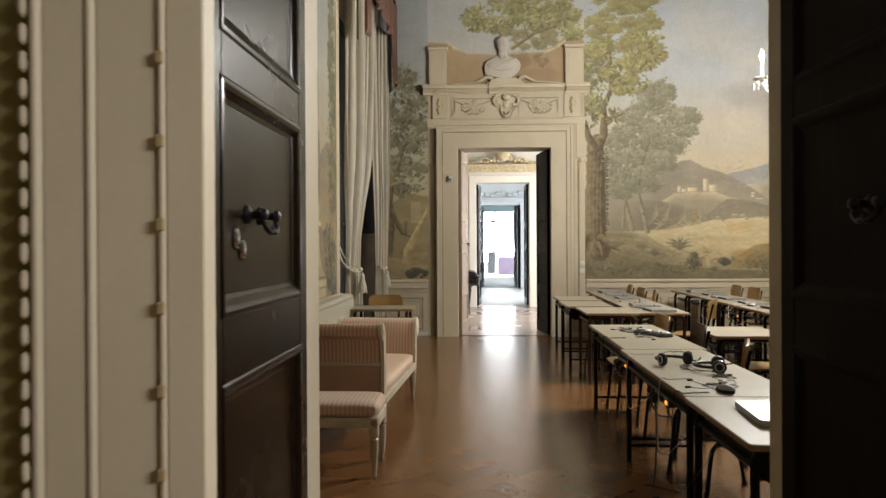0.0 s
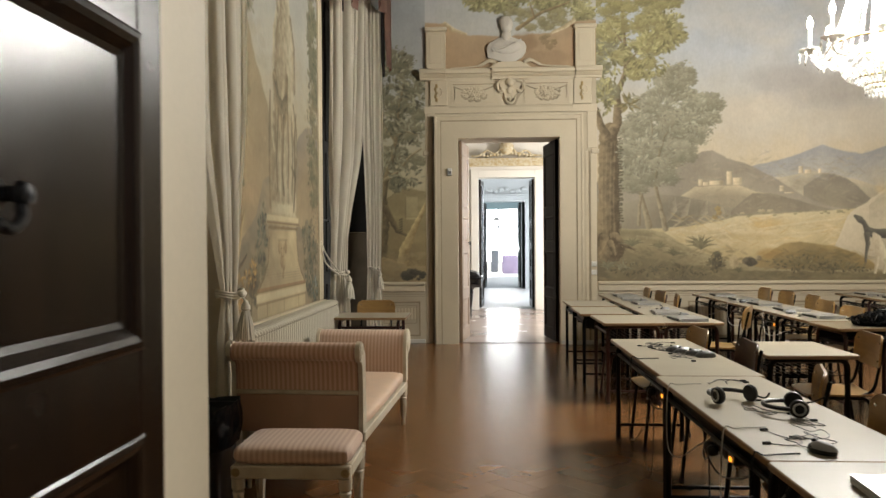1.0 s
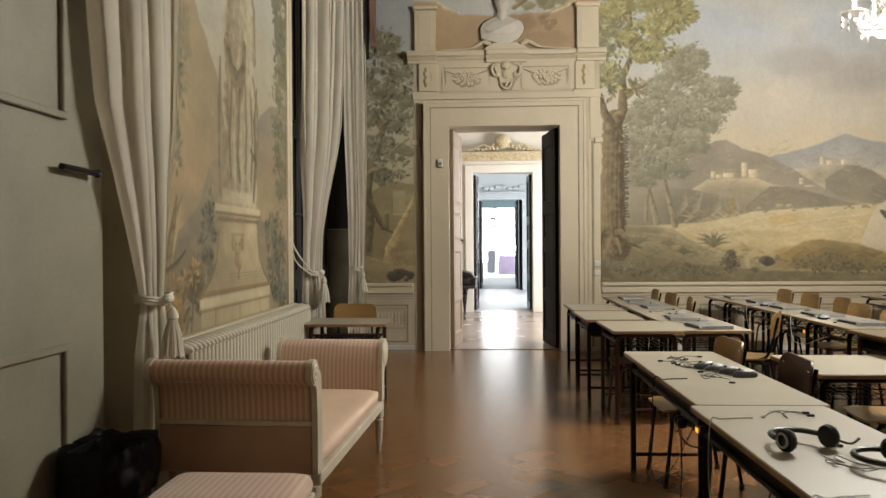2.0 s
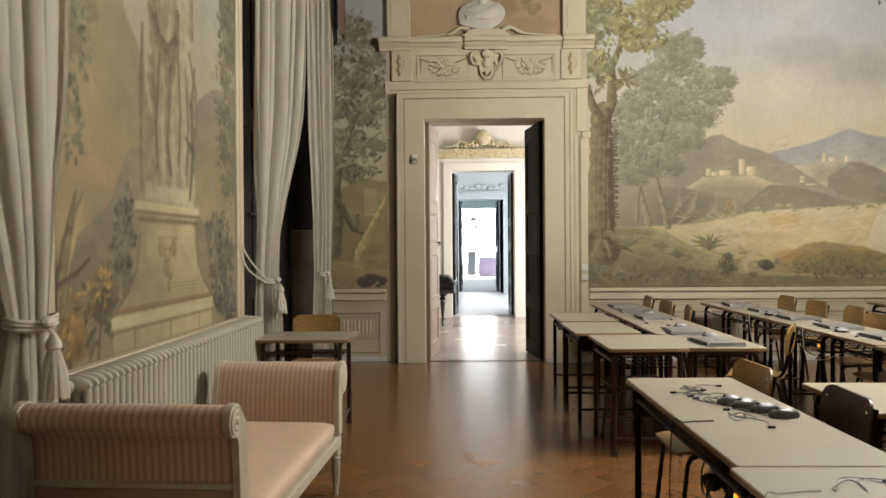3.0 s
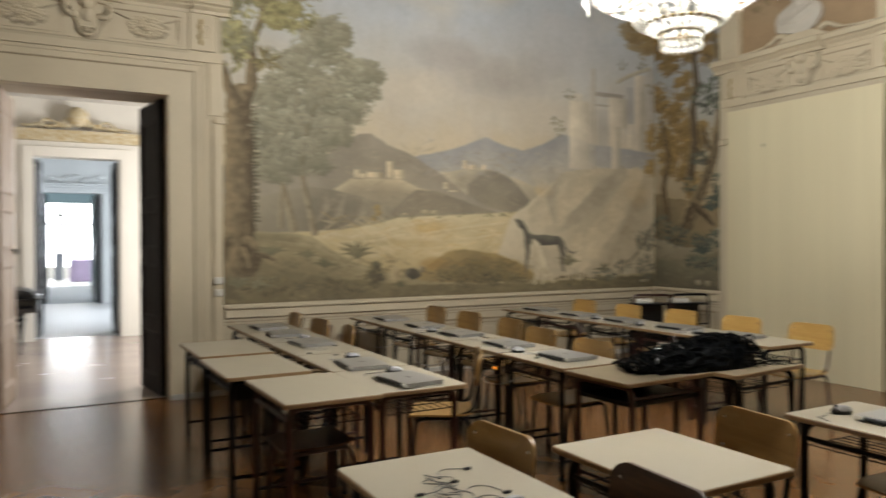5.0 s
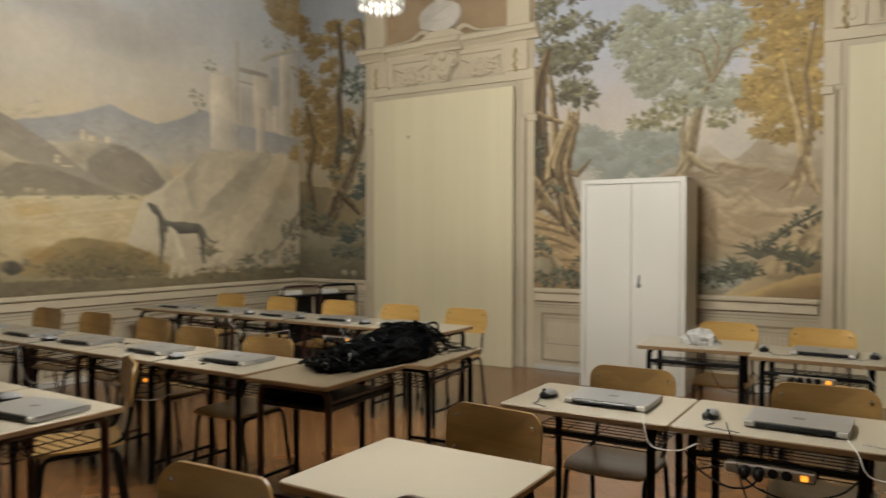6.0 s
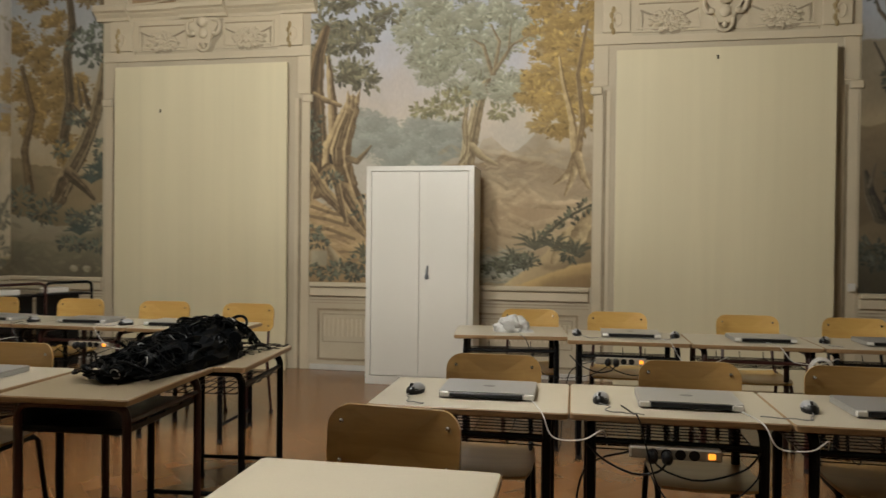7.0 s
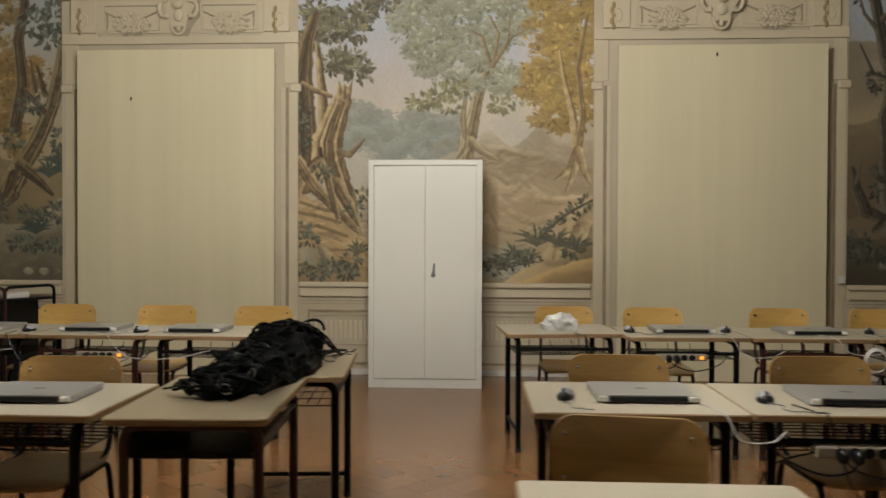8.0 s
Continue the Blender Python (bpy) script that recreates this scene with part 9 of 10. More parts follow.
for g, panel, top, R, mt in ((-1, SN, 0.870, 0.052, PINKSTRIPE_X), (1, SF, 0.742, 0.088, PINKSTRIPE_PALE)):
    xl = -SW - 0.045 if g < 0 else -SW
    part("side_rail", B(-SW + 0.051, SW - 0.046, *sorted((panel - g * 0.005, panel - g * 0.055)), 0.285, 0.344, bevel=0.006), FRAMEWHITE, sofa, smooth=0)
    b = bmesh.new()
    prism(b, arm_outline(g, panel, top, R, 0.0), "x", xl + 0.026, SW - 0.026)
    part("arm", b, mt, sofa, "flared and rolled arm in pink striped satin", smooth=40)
    for x0, x1, face in ((xl, xl + 0.0255, xl - 0.001), (SW - 0.0255, SW, SW)):
        b = bmesh.new()
        prism(b, arm_outline(g, panel, top, R, 0.007), "x", x0, x1)
        post = part("arm_post", b, FRAMEWHITE, sofa, "white painted scrolled arm front", smooth=40)
        b = bmesh.new()
        lathe(b, [(R, 0.0), (R * 0.95, 0.006), (R * 0.75, 0.004), (R * 0.6, 0.008), (R * 0.32, 0.005), (R * 0.2, 0.010), (0.004, 0.012)], 20)
        bmesh.ops.transform(b, matrix=pose(face, panel + g * 0.045, top - R, 0, 90 if face > 0 else -90, 0), verts=b.verts[:])
        part("rosette", b, FRAMEWHITE, post)
    for x in (xl + 0.030, SW - 0.030):
        part("piping", tube(bmesh.new(), [(x, y + g * 0.001, z) for y, z in arm_outline(g, panel, top, R, 0.003)[:16]], 0.0045, 6), PINKDARK, sofa)
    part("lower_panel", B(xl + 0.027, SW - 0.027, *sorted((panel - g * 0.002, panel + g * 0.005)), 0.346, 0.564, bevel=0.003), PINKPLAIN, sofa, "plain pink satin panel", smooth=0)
    part("cross_rail", B(xl + 0.027, SW - 0.027, *sorted((panel + g * 0.0005, panel + g * 0.013)), 0.565, 0.590, bevel=0.004), FRAMEWHITE, sofa, smooth=0)
bench_legs(sofa, -SW + 0.035, SW - 0.03, SN + 0.04, SF - 0.04, 0.285)

stool = thing("upholstered_stool", "white painted stool with pink striped satin seat", "stool")
part("seat", cushion(-1.50, -0.915, 4.92, 5.33, 0.355, 0.43, 0.03), PINKSTRIPE_PALE, stool, smooth=40)
for a in ((-1.50, -0.915, 4.92, 4.965), (-1.50, -0.915, 5.285, 5.33)):
    part("rail", B(*a, 0.30, 0.364, bevel=0.006), FRAMEWHITE, stool, smooth=0)
for a in ((-1.50, -1.455), (-0.96, -0.915)):
    part("rail", B(*a, 4.9655, 5.2845, 0.30, 0.364, bevel=0.006), FRAMEWHITE, stool, smooth=0)
for x in (-1.475, -0.94):
    for y in (4.919, 5.331):
        rs = bmesh.new()
        lathe(rs, [(0.022, 0.0), (0.019, 0.005), (0.012, 0.003), (0.004, 0.006)], 12)
        bmesh.ops.transform(rs, matrix=pose(x, y, 0.332, 90 if y < 5.1 else -90, 0, 0), verts=rs.verts[:])
        part("rosette", rs, GOLDPAINT, stool, "worn gilt rosette")
bench_legs(stool, -1.47, -0.945, 4.95, 5.30, 0.30)

# ---------------------------------------------------------------- radiator
rad = thing("radiator", "long cream cast-iron column radiator under the fresco", "radiator")
R0, R1 = 6.02, 8.66
sec = bmesh.new()
for x in (-0.062, -0.02, 0.022, 0.064):
    tube(sec, [(x, 0, 0.07), (x, 0, 0.75)], 0.0205, 8)
for z in (0.055, 0.765):
    ball(sec, (0, 0, z), 0.088, 0.0295, 0.040, 10)
count = 45
for k in range(count):
    y = R0 + 0.03 + k * (R1 - R0 - 0.06) / (count - 1)
    at = pose(-1.80, y, 0.08)
    if k == 0:
        s0 = part("section", sec, RADIATOR, rad, smooth=50)
        s0.matrix_basis = at
    else:
        again("section", s0.data, rad, at)
for z in (0.135, 0.845):
    b = bmesh.new()
    tube(b, [(-1.80, R0 - 0.02, z), (-1.80, R1 + 0.02, z)], 0.026, 12)
    part("header_pipe", b, RADIATOR, rad)
for y in (R0 + 0.25, R1 - 0.25):
    part("foot", B(-1.86, -1.74, y - 0.02, y + 0.02, 0.0, 0.10, bevel=0.006), RADIATOR, rad, smooth=0)
b = bmesh.new()
lathe(b, [(0.006, 0.0), (0.024, 0.0), (0.026, 0.03), (0.014, 0.045)], 12)
bmesh.ops.transform(b, matrix=pose(-1.80, R0 - 0.02, 0.845, 90, 0, 0), verts=b.verts[:])
part("valve", b, RADIATOR, rad)


# ---------------------------------------------------------------- windows and curtains
def lerp_z(table, z):
    return float(np.interp(z, [t[0] for t in table], [t[1] for t in table]))


def curtain(label, left, right, xa, xb, amp, folds, seed, zt=1.13):
    """left, right: the cloth's two edges along the wall by height, gathered where it is tied.
    xa, xb: how far its two edges stand from the wall plane."""
    r = random.Random(seed)
    ph = [r.uniform(0, 6.28) for _ in range(5)]
    c = thing("curtain", label, "curtain", "window curtains")
    b = bmesh.new()
    nz, ns = 76, folds * 18
    rows = []
    for i in range(nz + 1):
        z = 0.03 + (4.58 - 0.03) * i / nz
        y0, y1 = lerp_z(left, z), lerp_z(right, z)
        w = y1 - y0
        pinch = math.exp(-((z - zt) / 0.16) ** 2)
        row = []
        for j in range(ns + 1):
            s = j / ns
            q = s + 0.030 * math.sin(2 * math.pi * s * 1.7 + ph[0]) + 0.010 * math.sin(z * 1.3 + ph[1] + s * 5)
            f = 2 * math.pi * folds * q
            each = 0.75 + 0.35 * math.sin(2.7 * s * folds + ph[4]) + 0.15 * math.sin(z * 1.1 + 9 * s)
            a = amp * min(1.0, 0.30 + 0.9 * w) * each * (1 - 0.35 * pinch)
            x = xa + (xb - xa) * s + a * (math.cos(f) + 0.22 * math.cos(2 * f + ph[2])) + 0.008 * math.sin(z * 2 + s * 9)
            y = y0 + w * s + 0.17 * w / folds * math.sin(2 * f + 0.4 * math.sin(z + ph[3]))
            row.append(b.verts.new((x, y, z)))
        rows.append(row)
    for r0, r1 in zip(rows, rows[1:]):
        for j in range(ns):
            b.faces.new((r0[j], r0[j + 1], r1[j + 1], r1[j]))
    bmesh.ops.solidify(b, geom=b.faces[:], thickness=0.002)
    part("cloth", b, CURTAIN, c, smooth=60)
    xm = (xa + xb) / 2
    ym, w = (lerp_z(left, zt) + lerp_z(right, zt)) / 2, lerp_z(right, zt) - lerp_z(left, zt)
    t = bmesh.new()
    for dz in (-0.008, 0.008, 0.022):
        tube(t, [(xm + (amp * 1.05 + 0.02) * math.cos(a * math.pi / 10), ym + (w / 2 + 0.012) * math.sin(a * math.pi / 10), zt + dz + 0.008 * math.sin(a * 0.6)) for a in range(20)], 0.008, 6, closed=True)
    part("tie_cord", t, CURTAIN, c, "twisted ivory tie cord")
    ts = bmesh.new()
    tx, ty = xm + amp * 1.2 + 0.05, ym - w * 0.22
    lathe(ts, [(0.010, 0.0), (0.026, -0.03), (0.028, -0.05), (0.018, -0.062)], 14, (tx, ty, zt - 0.03))
    tube(ts, [(tx - 0.03, ty, zt + 0.01), (tx, ty, zt - 0.035)], 0.007, 6)
    ball(ts, (tx - 0.02, ty, zt + 0.012), 0.026, 0.034, 0.024, 10)
    for k in range(26):
        a = 2 * math.pi * k / 26
        q = 0.046 + 0.006 * math.sin(k * 2.4)
        tube(ts, [(tx + 0.016 * math.cos(a), ty + 0.016 * math.sin(a), zt - 0.09), (tx + q * 0.75 * math.cos(a), ty + q * 0.75 * math.sin(a), zt - 0.17), (tx + q * math.cos(a), ty + q * math.sin(a), zt - 0.262 + 0.008 * math.sin(k * 5))], [0.006, 0.008, 0.006], 5)
    part("tassel", ts, CURTAIN, c, "ivory tassel")
    return c


CL = "ivory cotton curtain tied back with a tasselled cord"
curtain(CL, ((0, 5.55), (0.5, 5.57), (0.9, 5.60), (1.13, 5.65), (1.4, 5.57), (1.7, 5.46), (2.0, 5.32), (2.5, 5.24), (4.6, 5.10)),
        ((0, 5.88), (0.45, 5.90), (0.87, 5.93), (1.13, 5.86), (1.4, 5.89), (1.7, 5.93), (2.0, 5.98), (2.4, 6.00), (4.6, 6.00)), -1.80, -1.78, 0.050, 6, 1)
curtain(CL, ((0, 8.88), (0.86, 8.90), (1.13, 8.94), (1.64, 9.02), (2.2, 8.975), (4.6, 8.97)),
        ((0, 9.22), (0.82, 9.18), (1.13, 9.12), (1.5, 9.14), (1.83, 9.36), (2.33, 9.78), (2.63, 9.98), (3.2, 10.15), (3.83, 10.28), (4.6, 10.36)), -1.86, -1.71, 0.052, 7, 2)
curtain(CL, ((0, 10.86), (0.67, 10.90), (1.10, 11.00), (1.73, 11.02), (2.2, 10.94), (2.69, 10.82), (3.3, 10.76), (4.6, 10.70)),
        ((0, 11.32), (0.6, 11.30), (1.10, 11.26), (1.78, 11.36), (2.6, 11.40), (4.6, 11.42)), -1.82, -1.66, 0.030, 5, 3, 1.10)
# cord from the wall hook to the second window's first curtain
cable("tie_rope", "ivory rope from a wall hook to the curtain", [(XL + 0.02, 8.56, 1.46), (XL + 0.05, 8.72, 1.31), (XL + 0.12, 8.93, 1.15)], 0.007, CURTAIN)
cable("tie_rope", "ivory rope from a wall hook to the curtain", [(XL + 0.02, 8.56, 1.44), (XL + 0.04, 8.68, 1.25), (XL + 0.12, 8.92, 1.12)], 0.007, CURTAIN)

for k, (a, b) in enumerate(((W1A, W1B), (W2A, W2B))):
    w = thing("window_%d" % (k + 1), "deep window niche closed with dark inner shutters", "window", kind="structure")
    m = (a + b) / 2
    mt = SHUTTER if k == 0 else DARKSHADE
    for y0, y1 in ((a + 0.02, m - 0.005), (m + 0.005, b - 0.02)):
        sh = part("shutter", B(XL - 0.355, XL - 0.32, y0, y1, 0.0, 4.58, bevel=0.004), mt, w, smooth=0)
        for z0, z1 in ((0.15, 0.95), (1.1, 2.55), (2.7, 4.4)):
            fr = bmesh.new()
            for q in ((y0 + 0.12, y1 - 0.12, z1 - 0.03, z1), (y0 + 0.12, y1 - 0.12, z0, z0 + 0.03), (y0 + 0.12, y0 + 0.15, z0 + 0.03, z1 - 0.03), (y1 - 0.15, y1 - 0.12, z0 + 0.03, z1 - 0.03)):
                box(fr, XL - 0.3195, XL - 0.300, *q, bevel=0.004)
            part("shutter_moulding", fr, mt, sh, smooth=0)
    ib = bmesh.new()
    zb = 1.72
    tube(ib, [(XL - 0.28, m - 0.35, zb), (XL - 0.28, m + 0.35, zb)], 0.012, 8)
    ball(ib, (XL - 0.27, m + 0.05, zb), 0.02, 0.03, 0.02, 8)
    part("shutter_bar", ib, IRON, w, "black iron shutter bar")
# leaf added on the niche's side: dark above for shade, brown below where lit
sl = thing("window_shutter_leaf", "added panelled leaf on the niche's side, its shade put into colour", "shutter", kind="structure")
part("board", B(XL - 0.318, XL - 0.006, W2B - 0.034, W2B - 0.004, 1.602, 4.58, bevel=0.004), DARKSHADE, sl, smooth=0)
part("board", B(XL - 0.318, XL - 0.006, W2B - 0.034, W2B - 0.004, 0.02, 1.598, bevel=0.004), LITBROWN, sl, "brown lower board for the lit part of the niche's side", smooth=0)
for z0, z1 in ((1.75, 2.7), (2.85, 4.4)):
    fr = bmesh.new()
    for q in ((XL - 0.27, XL - 0.05, z1 - 0.03, z1), (XL - 0.27, XL - 0.05, z0, z0 + 0.03), (XL - 0.27, XL - 0.24, z0 + 0.03, z1 - 0.03), (XL - 0.08, XL - 0.05, z0 + 0.03, z1 - 0.03)):
        box(fr, q[0], q[1], W2B - 0.044, W2B - 0.0345, q[2], q[3])
    part("moulding", fr, DARKSHADE, sl, smooth=0)
# inner shutter leaf folded against the first niche, with its handle
sl = thing("window_shutter_leaf", "grey-beige panelled shutter leaf folded into the room", "shutter", kind="structure")
part("board", B(XL - 0.05, XL - 0.01, 4.30, 5.50, 0.02, 4.5, bevel=0.004), SHUTTER, sl, smooth=0)
for z0, z1 in ((0.2, 1.0), (1.9, 3.9)):
    fr = bmesh.new()
    for q in ((4.42, 5.20, z1 - 0.03, z1), (4.42, 5.20, z0, z0 + 0.03), (4.42, 4.45, z0 + 0.03, z1 - 0.03), (5.17, 5.20, z0 + 0.03, z1 - 0.03)):
        box(fr, XL - 0.0095, XL + 0.012, *q, bevel=0.004)
    part("moulding", fr, SHUTTER, sl, smooth=0)
hb = bmesh.new()
tube(hb, [(XL + 0.03, 5.12, 1.705), (XL + 0.035, 5.36, 1.70)], [0.014, 0.012], 8)
ball(hb, (XL + 0.035, 5.38, 1.70), 0.02, 0.02, 0.02, 8)
tube(hb, [(XL - 0.008, 5.2, 1.705), (XL + 0.03, 5.2, 1.705)], 0.012, 8)
part("handle", hb, IRON, sl, "black iron shutter latch")

# old pink valance over the second window
val = thing("valance", "old pink draped valance with dark lining over the window", "valance")
v = bmesh.new()
ny, nz2 = 60, 16
rows = []
for i in range(nz2 + 1):
    t = i / nz2
    row = []
    for j in range(ny + 1):
        s = j / ny
        y = 8.64 + 3.1 * s
        tail = 1.0 if s < 0.13 or s > 0.87 else 0.42 + 0.12 * abs(math.sin(2 * math.pi * (s - 0.13) / 0.74))
        z = 5.1 - 1.25 * tail * t
        row.append(v.verts.new((XL + 0.30 + 0.035 * math.sin(40 * s + 2 * t) + 0.02 * t, y, z)))
    rows.append(row)
for r0, r1 in zip(rows, rows[1:]):
    for j in range(ny):
        v.faces.new((r0[j], r0[j + 1], r1[j + 1], r1[j]))
bmesh.ops.solidify(v, geom=v.faces[:], thickness=0.006)
part("drape", v, PINKDARK, val, smooth=60)
part("pelmet_board", B(XL, XL + 0.32, 8.5, 11.7, 5.105, 5.16), DARKWOOD, val, smooth=0)
for y0, y1 in ((11.30, 11.62), (8.58, 8.62)):
    lf = bmesh.new()
    prism(lf, [(y0, 5.1), (y1, 5.1), (y1 - 0.02, 3.78), ((y0 + y1) / 2, 3.72), (y0 + 0.02, 3.95)], "x", XL + 0.24, XL + 0.255)
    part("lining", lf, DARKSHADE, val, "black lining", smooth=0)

# ---------------------------------------------------------------- waste bin
bn = thing("waste_bin", "black waste bin lined with a shiny black plastic bag", "waste bin", at=pose(-1.73, 5.22, 0))
b = bmesh.new()
rings = []
for z, k in ((0.0, 0.84), (0.012, 0.86), (0.30, 0.93), (0.56, 1.0), (0.575, 1.02), (0.58, 0.97)):
    rings.append([b.verts.new((x, y, z)) for x, y in rounded_rect(-0.125 * k, 0.125 * k, -0.155 * k, 0.155 * k, 0.05 * k, 5)])
for r0, r1 in zip(rings, rings[1:]):
    for k in range(len(r0)):
        b.faces.new((r0[k], r0[(k + 1) % len(r0)], r1[(k + 1) % len(r0)], r1[k]))
b.faces.new(list(reversed(rings[0])))
part("bin", b, BLACKPLASTIC, bn, smooth=40)
b = bmesh.new()
rings = []
nb = 96
for i in range(19):
    t = i / 18
    row = []
    for k in range(nb):
        a = 2 * math.pi * k / nb
        c, d = math.cos(a), math.sin(a)
        flat = 1 / (abs(c) ** 5 + abs(d) ** 5) ** 0.2
        n1 = noise.fractal(Vector((c * 2.2, d * 2.2, t * 3.0 + 5)), 0.8, 2.1, 4)
        if t < 0.7:
            z, k2 = 0.385 + 0.225 * t / 0.7, 1.10 + 0.10 * math.sin(t / 0.7 * math.pi) + 0.09 * n1
        else:
            z, k2 = 0.61 - 0.20 * (t - 0.7) / 0.3, 1.08 - 0.34 * (t - 0.7) / 0.3 + 0.06 * n1
        row.append(b.verts.new((0.128 * k2 * c * flat, 0.158 * k2 * d * flat, z + 0.020 * n1)))
    rings.append(row)
for r0, r1 in zip(rings, rings[1:]):
    for k in range(nb):
        b.faces.new((r0[k], r0[(k + 1) % nb], r1[(k + 1) % nb], r1[k]))
bmesh.ops.solidify(b, geom=b.faces[:], thickness=0.003)
part("bag", b, BAG, bn, "crumpled shiny black bin liner turned over the rim", smooth=60)

# ---------------------------------------------------------------- chandelier
chn = thing("chandelier", "large crystal chandelier with lit candle bulbs", "chandelier", at=pose(CH.x, CH.y, 0))
st = bmesh.new()
lathe(st, [(0.010, 2.75), (0.03, 2.80), (0.05, 2.95), (0.025, 3.05), (0.04, 3.25), (0.02, 3.5), (0.03, 3.9), (0.015, 4.1)], 14)
part("stem", st, CRYSTAL, chn)
chain = bmesh.new()
tube(chain, [(0, 0, 4.05), (0, 0, 5.70)], 0.012, 8)
part("chain", chain, GOLDPAINT, chn, "gilt hanging chain")
for rr, z in ((0.34, 2.98), (0.20, 2.70), (0.11, 2.655), (0.10, 3.95)):
    b = bmesh.new()
    tube(b, [(rr * math.cos(k * math.pi / 14), rr * math.sin(k * math.pi / 14), z) for k in range(28)], 0.010, 8, closed=True)
    part("hoop", b, GOLDPAINT, chn, "gilt hoop")
drop = bmesh.new()
lathe(drop, [(0.001, -0.022), (0.009, -0.008), (0.008, 0.006), (0.001, 0.016)], 6)
drop_me = None


def crystal(x, y, z, s=1.0):
    global drop_me
    at = pose(x, y, z) @ Matrix.Diagonal((s, s, s, 1))
    if drop_me is None:
        ob = part("crystal_drop", drop, CRYSTAL, chn, smooth=0)
        drop_me = ob.data
        ob.matrix_basis = at
    else:
        again("crystal_drop", drop_me, chn, at)


bead_v, bead_f = [], []
gem = bmesh.new()
ball(gem, (0, 0, 0), 1, 1, 1, 6)
gem.verts.index_update()
GEM_V, GEM_F = [q.co.copy() for q in gem.verts], [[q.index for q in f4.verts] for f4 in gem.faces]
gem.free()


def bead_string(p0, p1, sag, n, s=0.011):
    for k in range(n):
        t = (k + 0.5) / n
        q = Vector(p0).lerp(Vector(p1), t)
        q.z -= sag * 4 * t * (1 - t)
        base = len(bead_v)
        bead_v.extend((q.x + g.x * s, q.y + g.y * s, q.z + g.z * s * 1.25) for g in GEM_V)
        bead_f.extend([base + i for i in f4] for f4 in GEM_F)


for k in range(28):
    a = 2 * math.pi * k / 28
    c, d = math.cos(a), math.sin(a)
    bead_string((0.10 * c, 0.10 * d, 3.95), (0.34 * c, 0.34 * d, 3.0), 0.10, 26)
    bead_string((0.34 * c, 0.34 * d, 2.97), (0.20 * c, 0.20 * d, 2.70), 0.075, 9, 0.012)
    bead_string((0.20 * c, 0.20 * d, 2.70), (0.11 * c, 0.11 * d, 2.66), 0.012, 4, 0.012)
for k in range(22):
    a = 2 * math.pi * k / 22
    crystal(0.11 * math.cos(a), 0.11 * math.sin(a), 2.62, 1.3)
    crystal(0.11 * math.cos(a), 0.11 * math.sin(a), 2.585, 1.3)
for k in range(8):
    a = 2 * math.pi * (k + 0.5) / 8
    c, d = math.cos(a), math.sin(a)
    ar = bmesh.new()
    tube(ar, smooth_path([(0.10 * c, 0.10 * d, 2.98), (0.28 * c, 0.28 * d, 2.86), (0.45 * c, 0.45 * d, 2.86), (0.50 * c, 0.50 * d, 2.94)], 5), 0.011, 8)
    arm = part("arm", ar, CRYSTAL, chn, "curved glass arm")
    dish = bmesh.new()
    lathe(dish, [(0.012, 2.935), (0.06, 2.955), (0.085, 2.975), (0.078, 2.979), (0.014, 2.955)], 16, (0.50 * c, 0.50 * d, 0))
    part("drip_pan", dish, CRYSTAL, arm)
    can = bmesh.new()
    lathe(can, [(0.013, 2.957), (0.013, 3.14), (0.006, 3.145)], 10, (0.50 * c, 0.50 * d, 0))
    part("candle_sleeve", can, WHITEPLASTIC, arm, "white candle sleeve")
    bu = bmesh.new()
    lathe(bu, [(0.008, 3.147), (0.020, 3.165), (0.022, 3.19), (0.012, 3.225), (0.002, 3.245)], 12, (0.50 * c, 0.50 * d, 0))
    part("bulb", bu, BULBGLOW, arm, "lit candle bulb")
    for j in range(8):
        e = 2 * math.pi * j / 8
        crystal((0.50 * c) + 0.082 * math.cos(e), 0.50 * d + 0.082 * math.sin(e), 2.93, 1.2)
        if j % 2 == 0:
            crystal((0.50 * c) + 0.082 * math.cos(e), 0.50 * d + 0.082 * math.sin(e), 2.885, 1.2)
    a2 = 2 * math.pi * (k + 1.5) / 8
    bead_string((0.50 * c, 0.50 * d, 2.93), (0.34 * c, 0.34 * d, 2.93), 0.06, 9)
    bead_string((0.50 * c, 0.50 * d, 2.93), (0.50 * math.cos(a2), 0.50 * math.sin(a2), 2.93), 0.07, 18)
bead_me = bpy.data.meshes.new("bead_garland")
bead_me.from_pydata(bead_v, [], bead_f)
bead_me.materials.append(CRYSTAL)
tagged(again("bead_garland", bead_me, chn), "strings of crystal beads", kind="stuff")
rose = bmesh.new()
lathe(rose, [(0.05, 5.62), (0.14, 5.66), (0.18, 5.70)], 20)
part("ceiling_rose", rose, GOLDPAINT, chn, "gilt ceiling rose")

# ---------------------------------------------------------------- rooms beyond
pn = thing("grand_piano", "black lacquered grand piano in the next room", "piano", at=pose(-0.34, 16.42, 0))
body = bmesh.new()
prism(body, [(0.0, -0.7), (0.015, 0.45), (-0.10, 0.66), (-0.45, 0.78), (-0.9, 0.72), (-1.5, 0.72), (-1.5, -0.7)], "z", 0.575, 0.745)
bmesh.ops.bevel(body, geom=body.edges[:], offset=0.008, segments=2, profile=0.5, affect="EDGES")
part("case", body, PIANO, pn, smooth=30)
lid = bmesh.new()
prism(lid, [(0.018, -0.72), (0.032, 0.45), (-0.09, 0.68), (-0.45, 0.80), (-1.52, 0.74), (-1.52, -0.72)], "z", 0.747, 0.776)
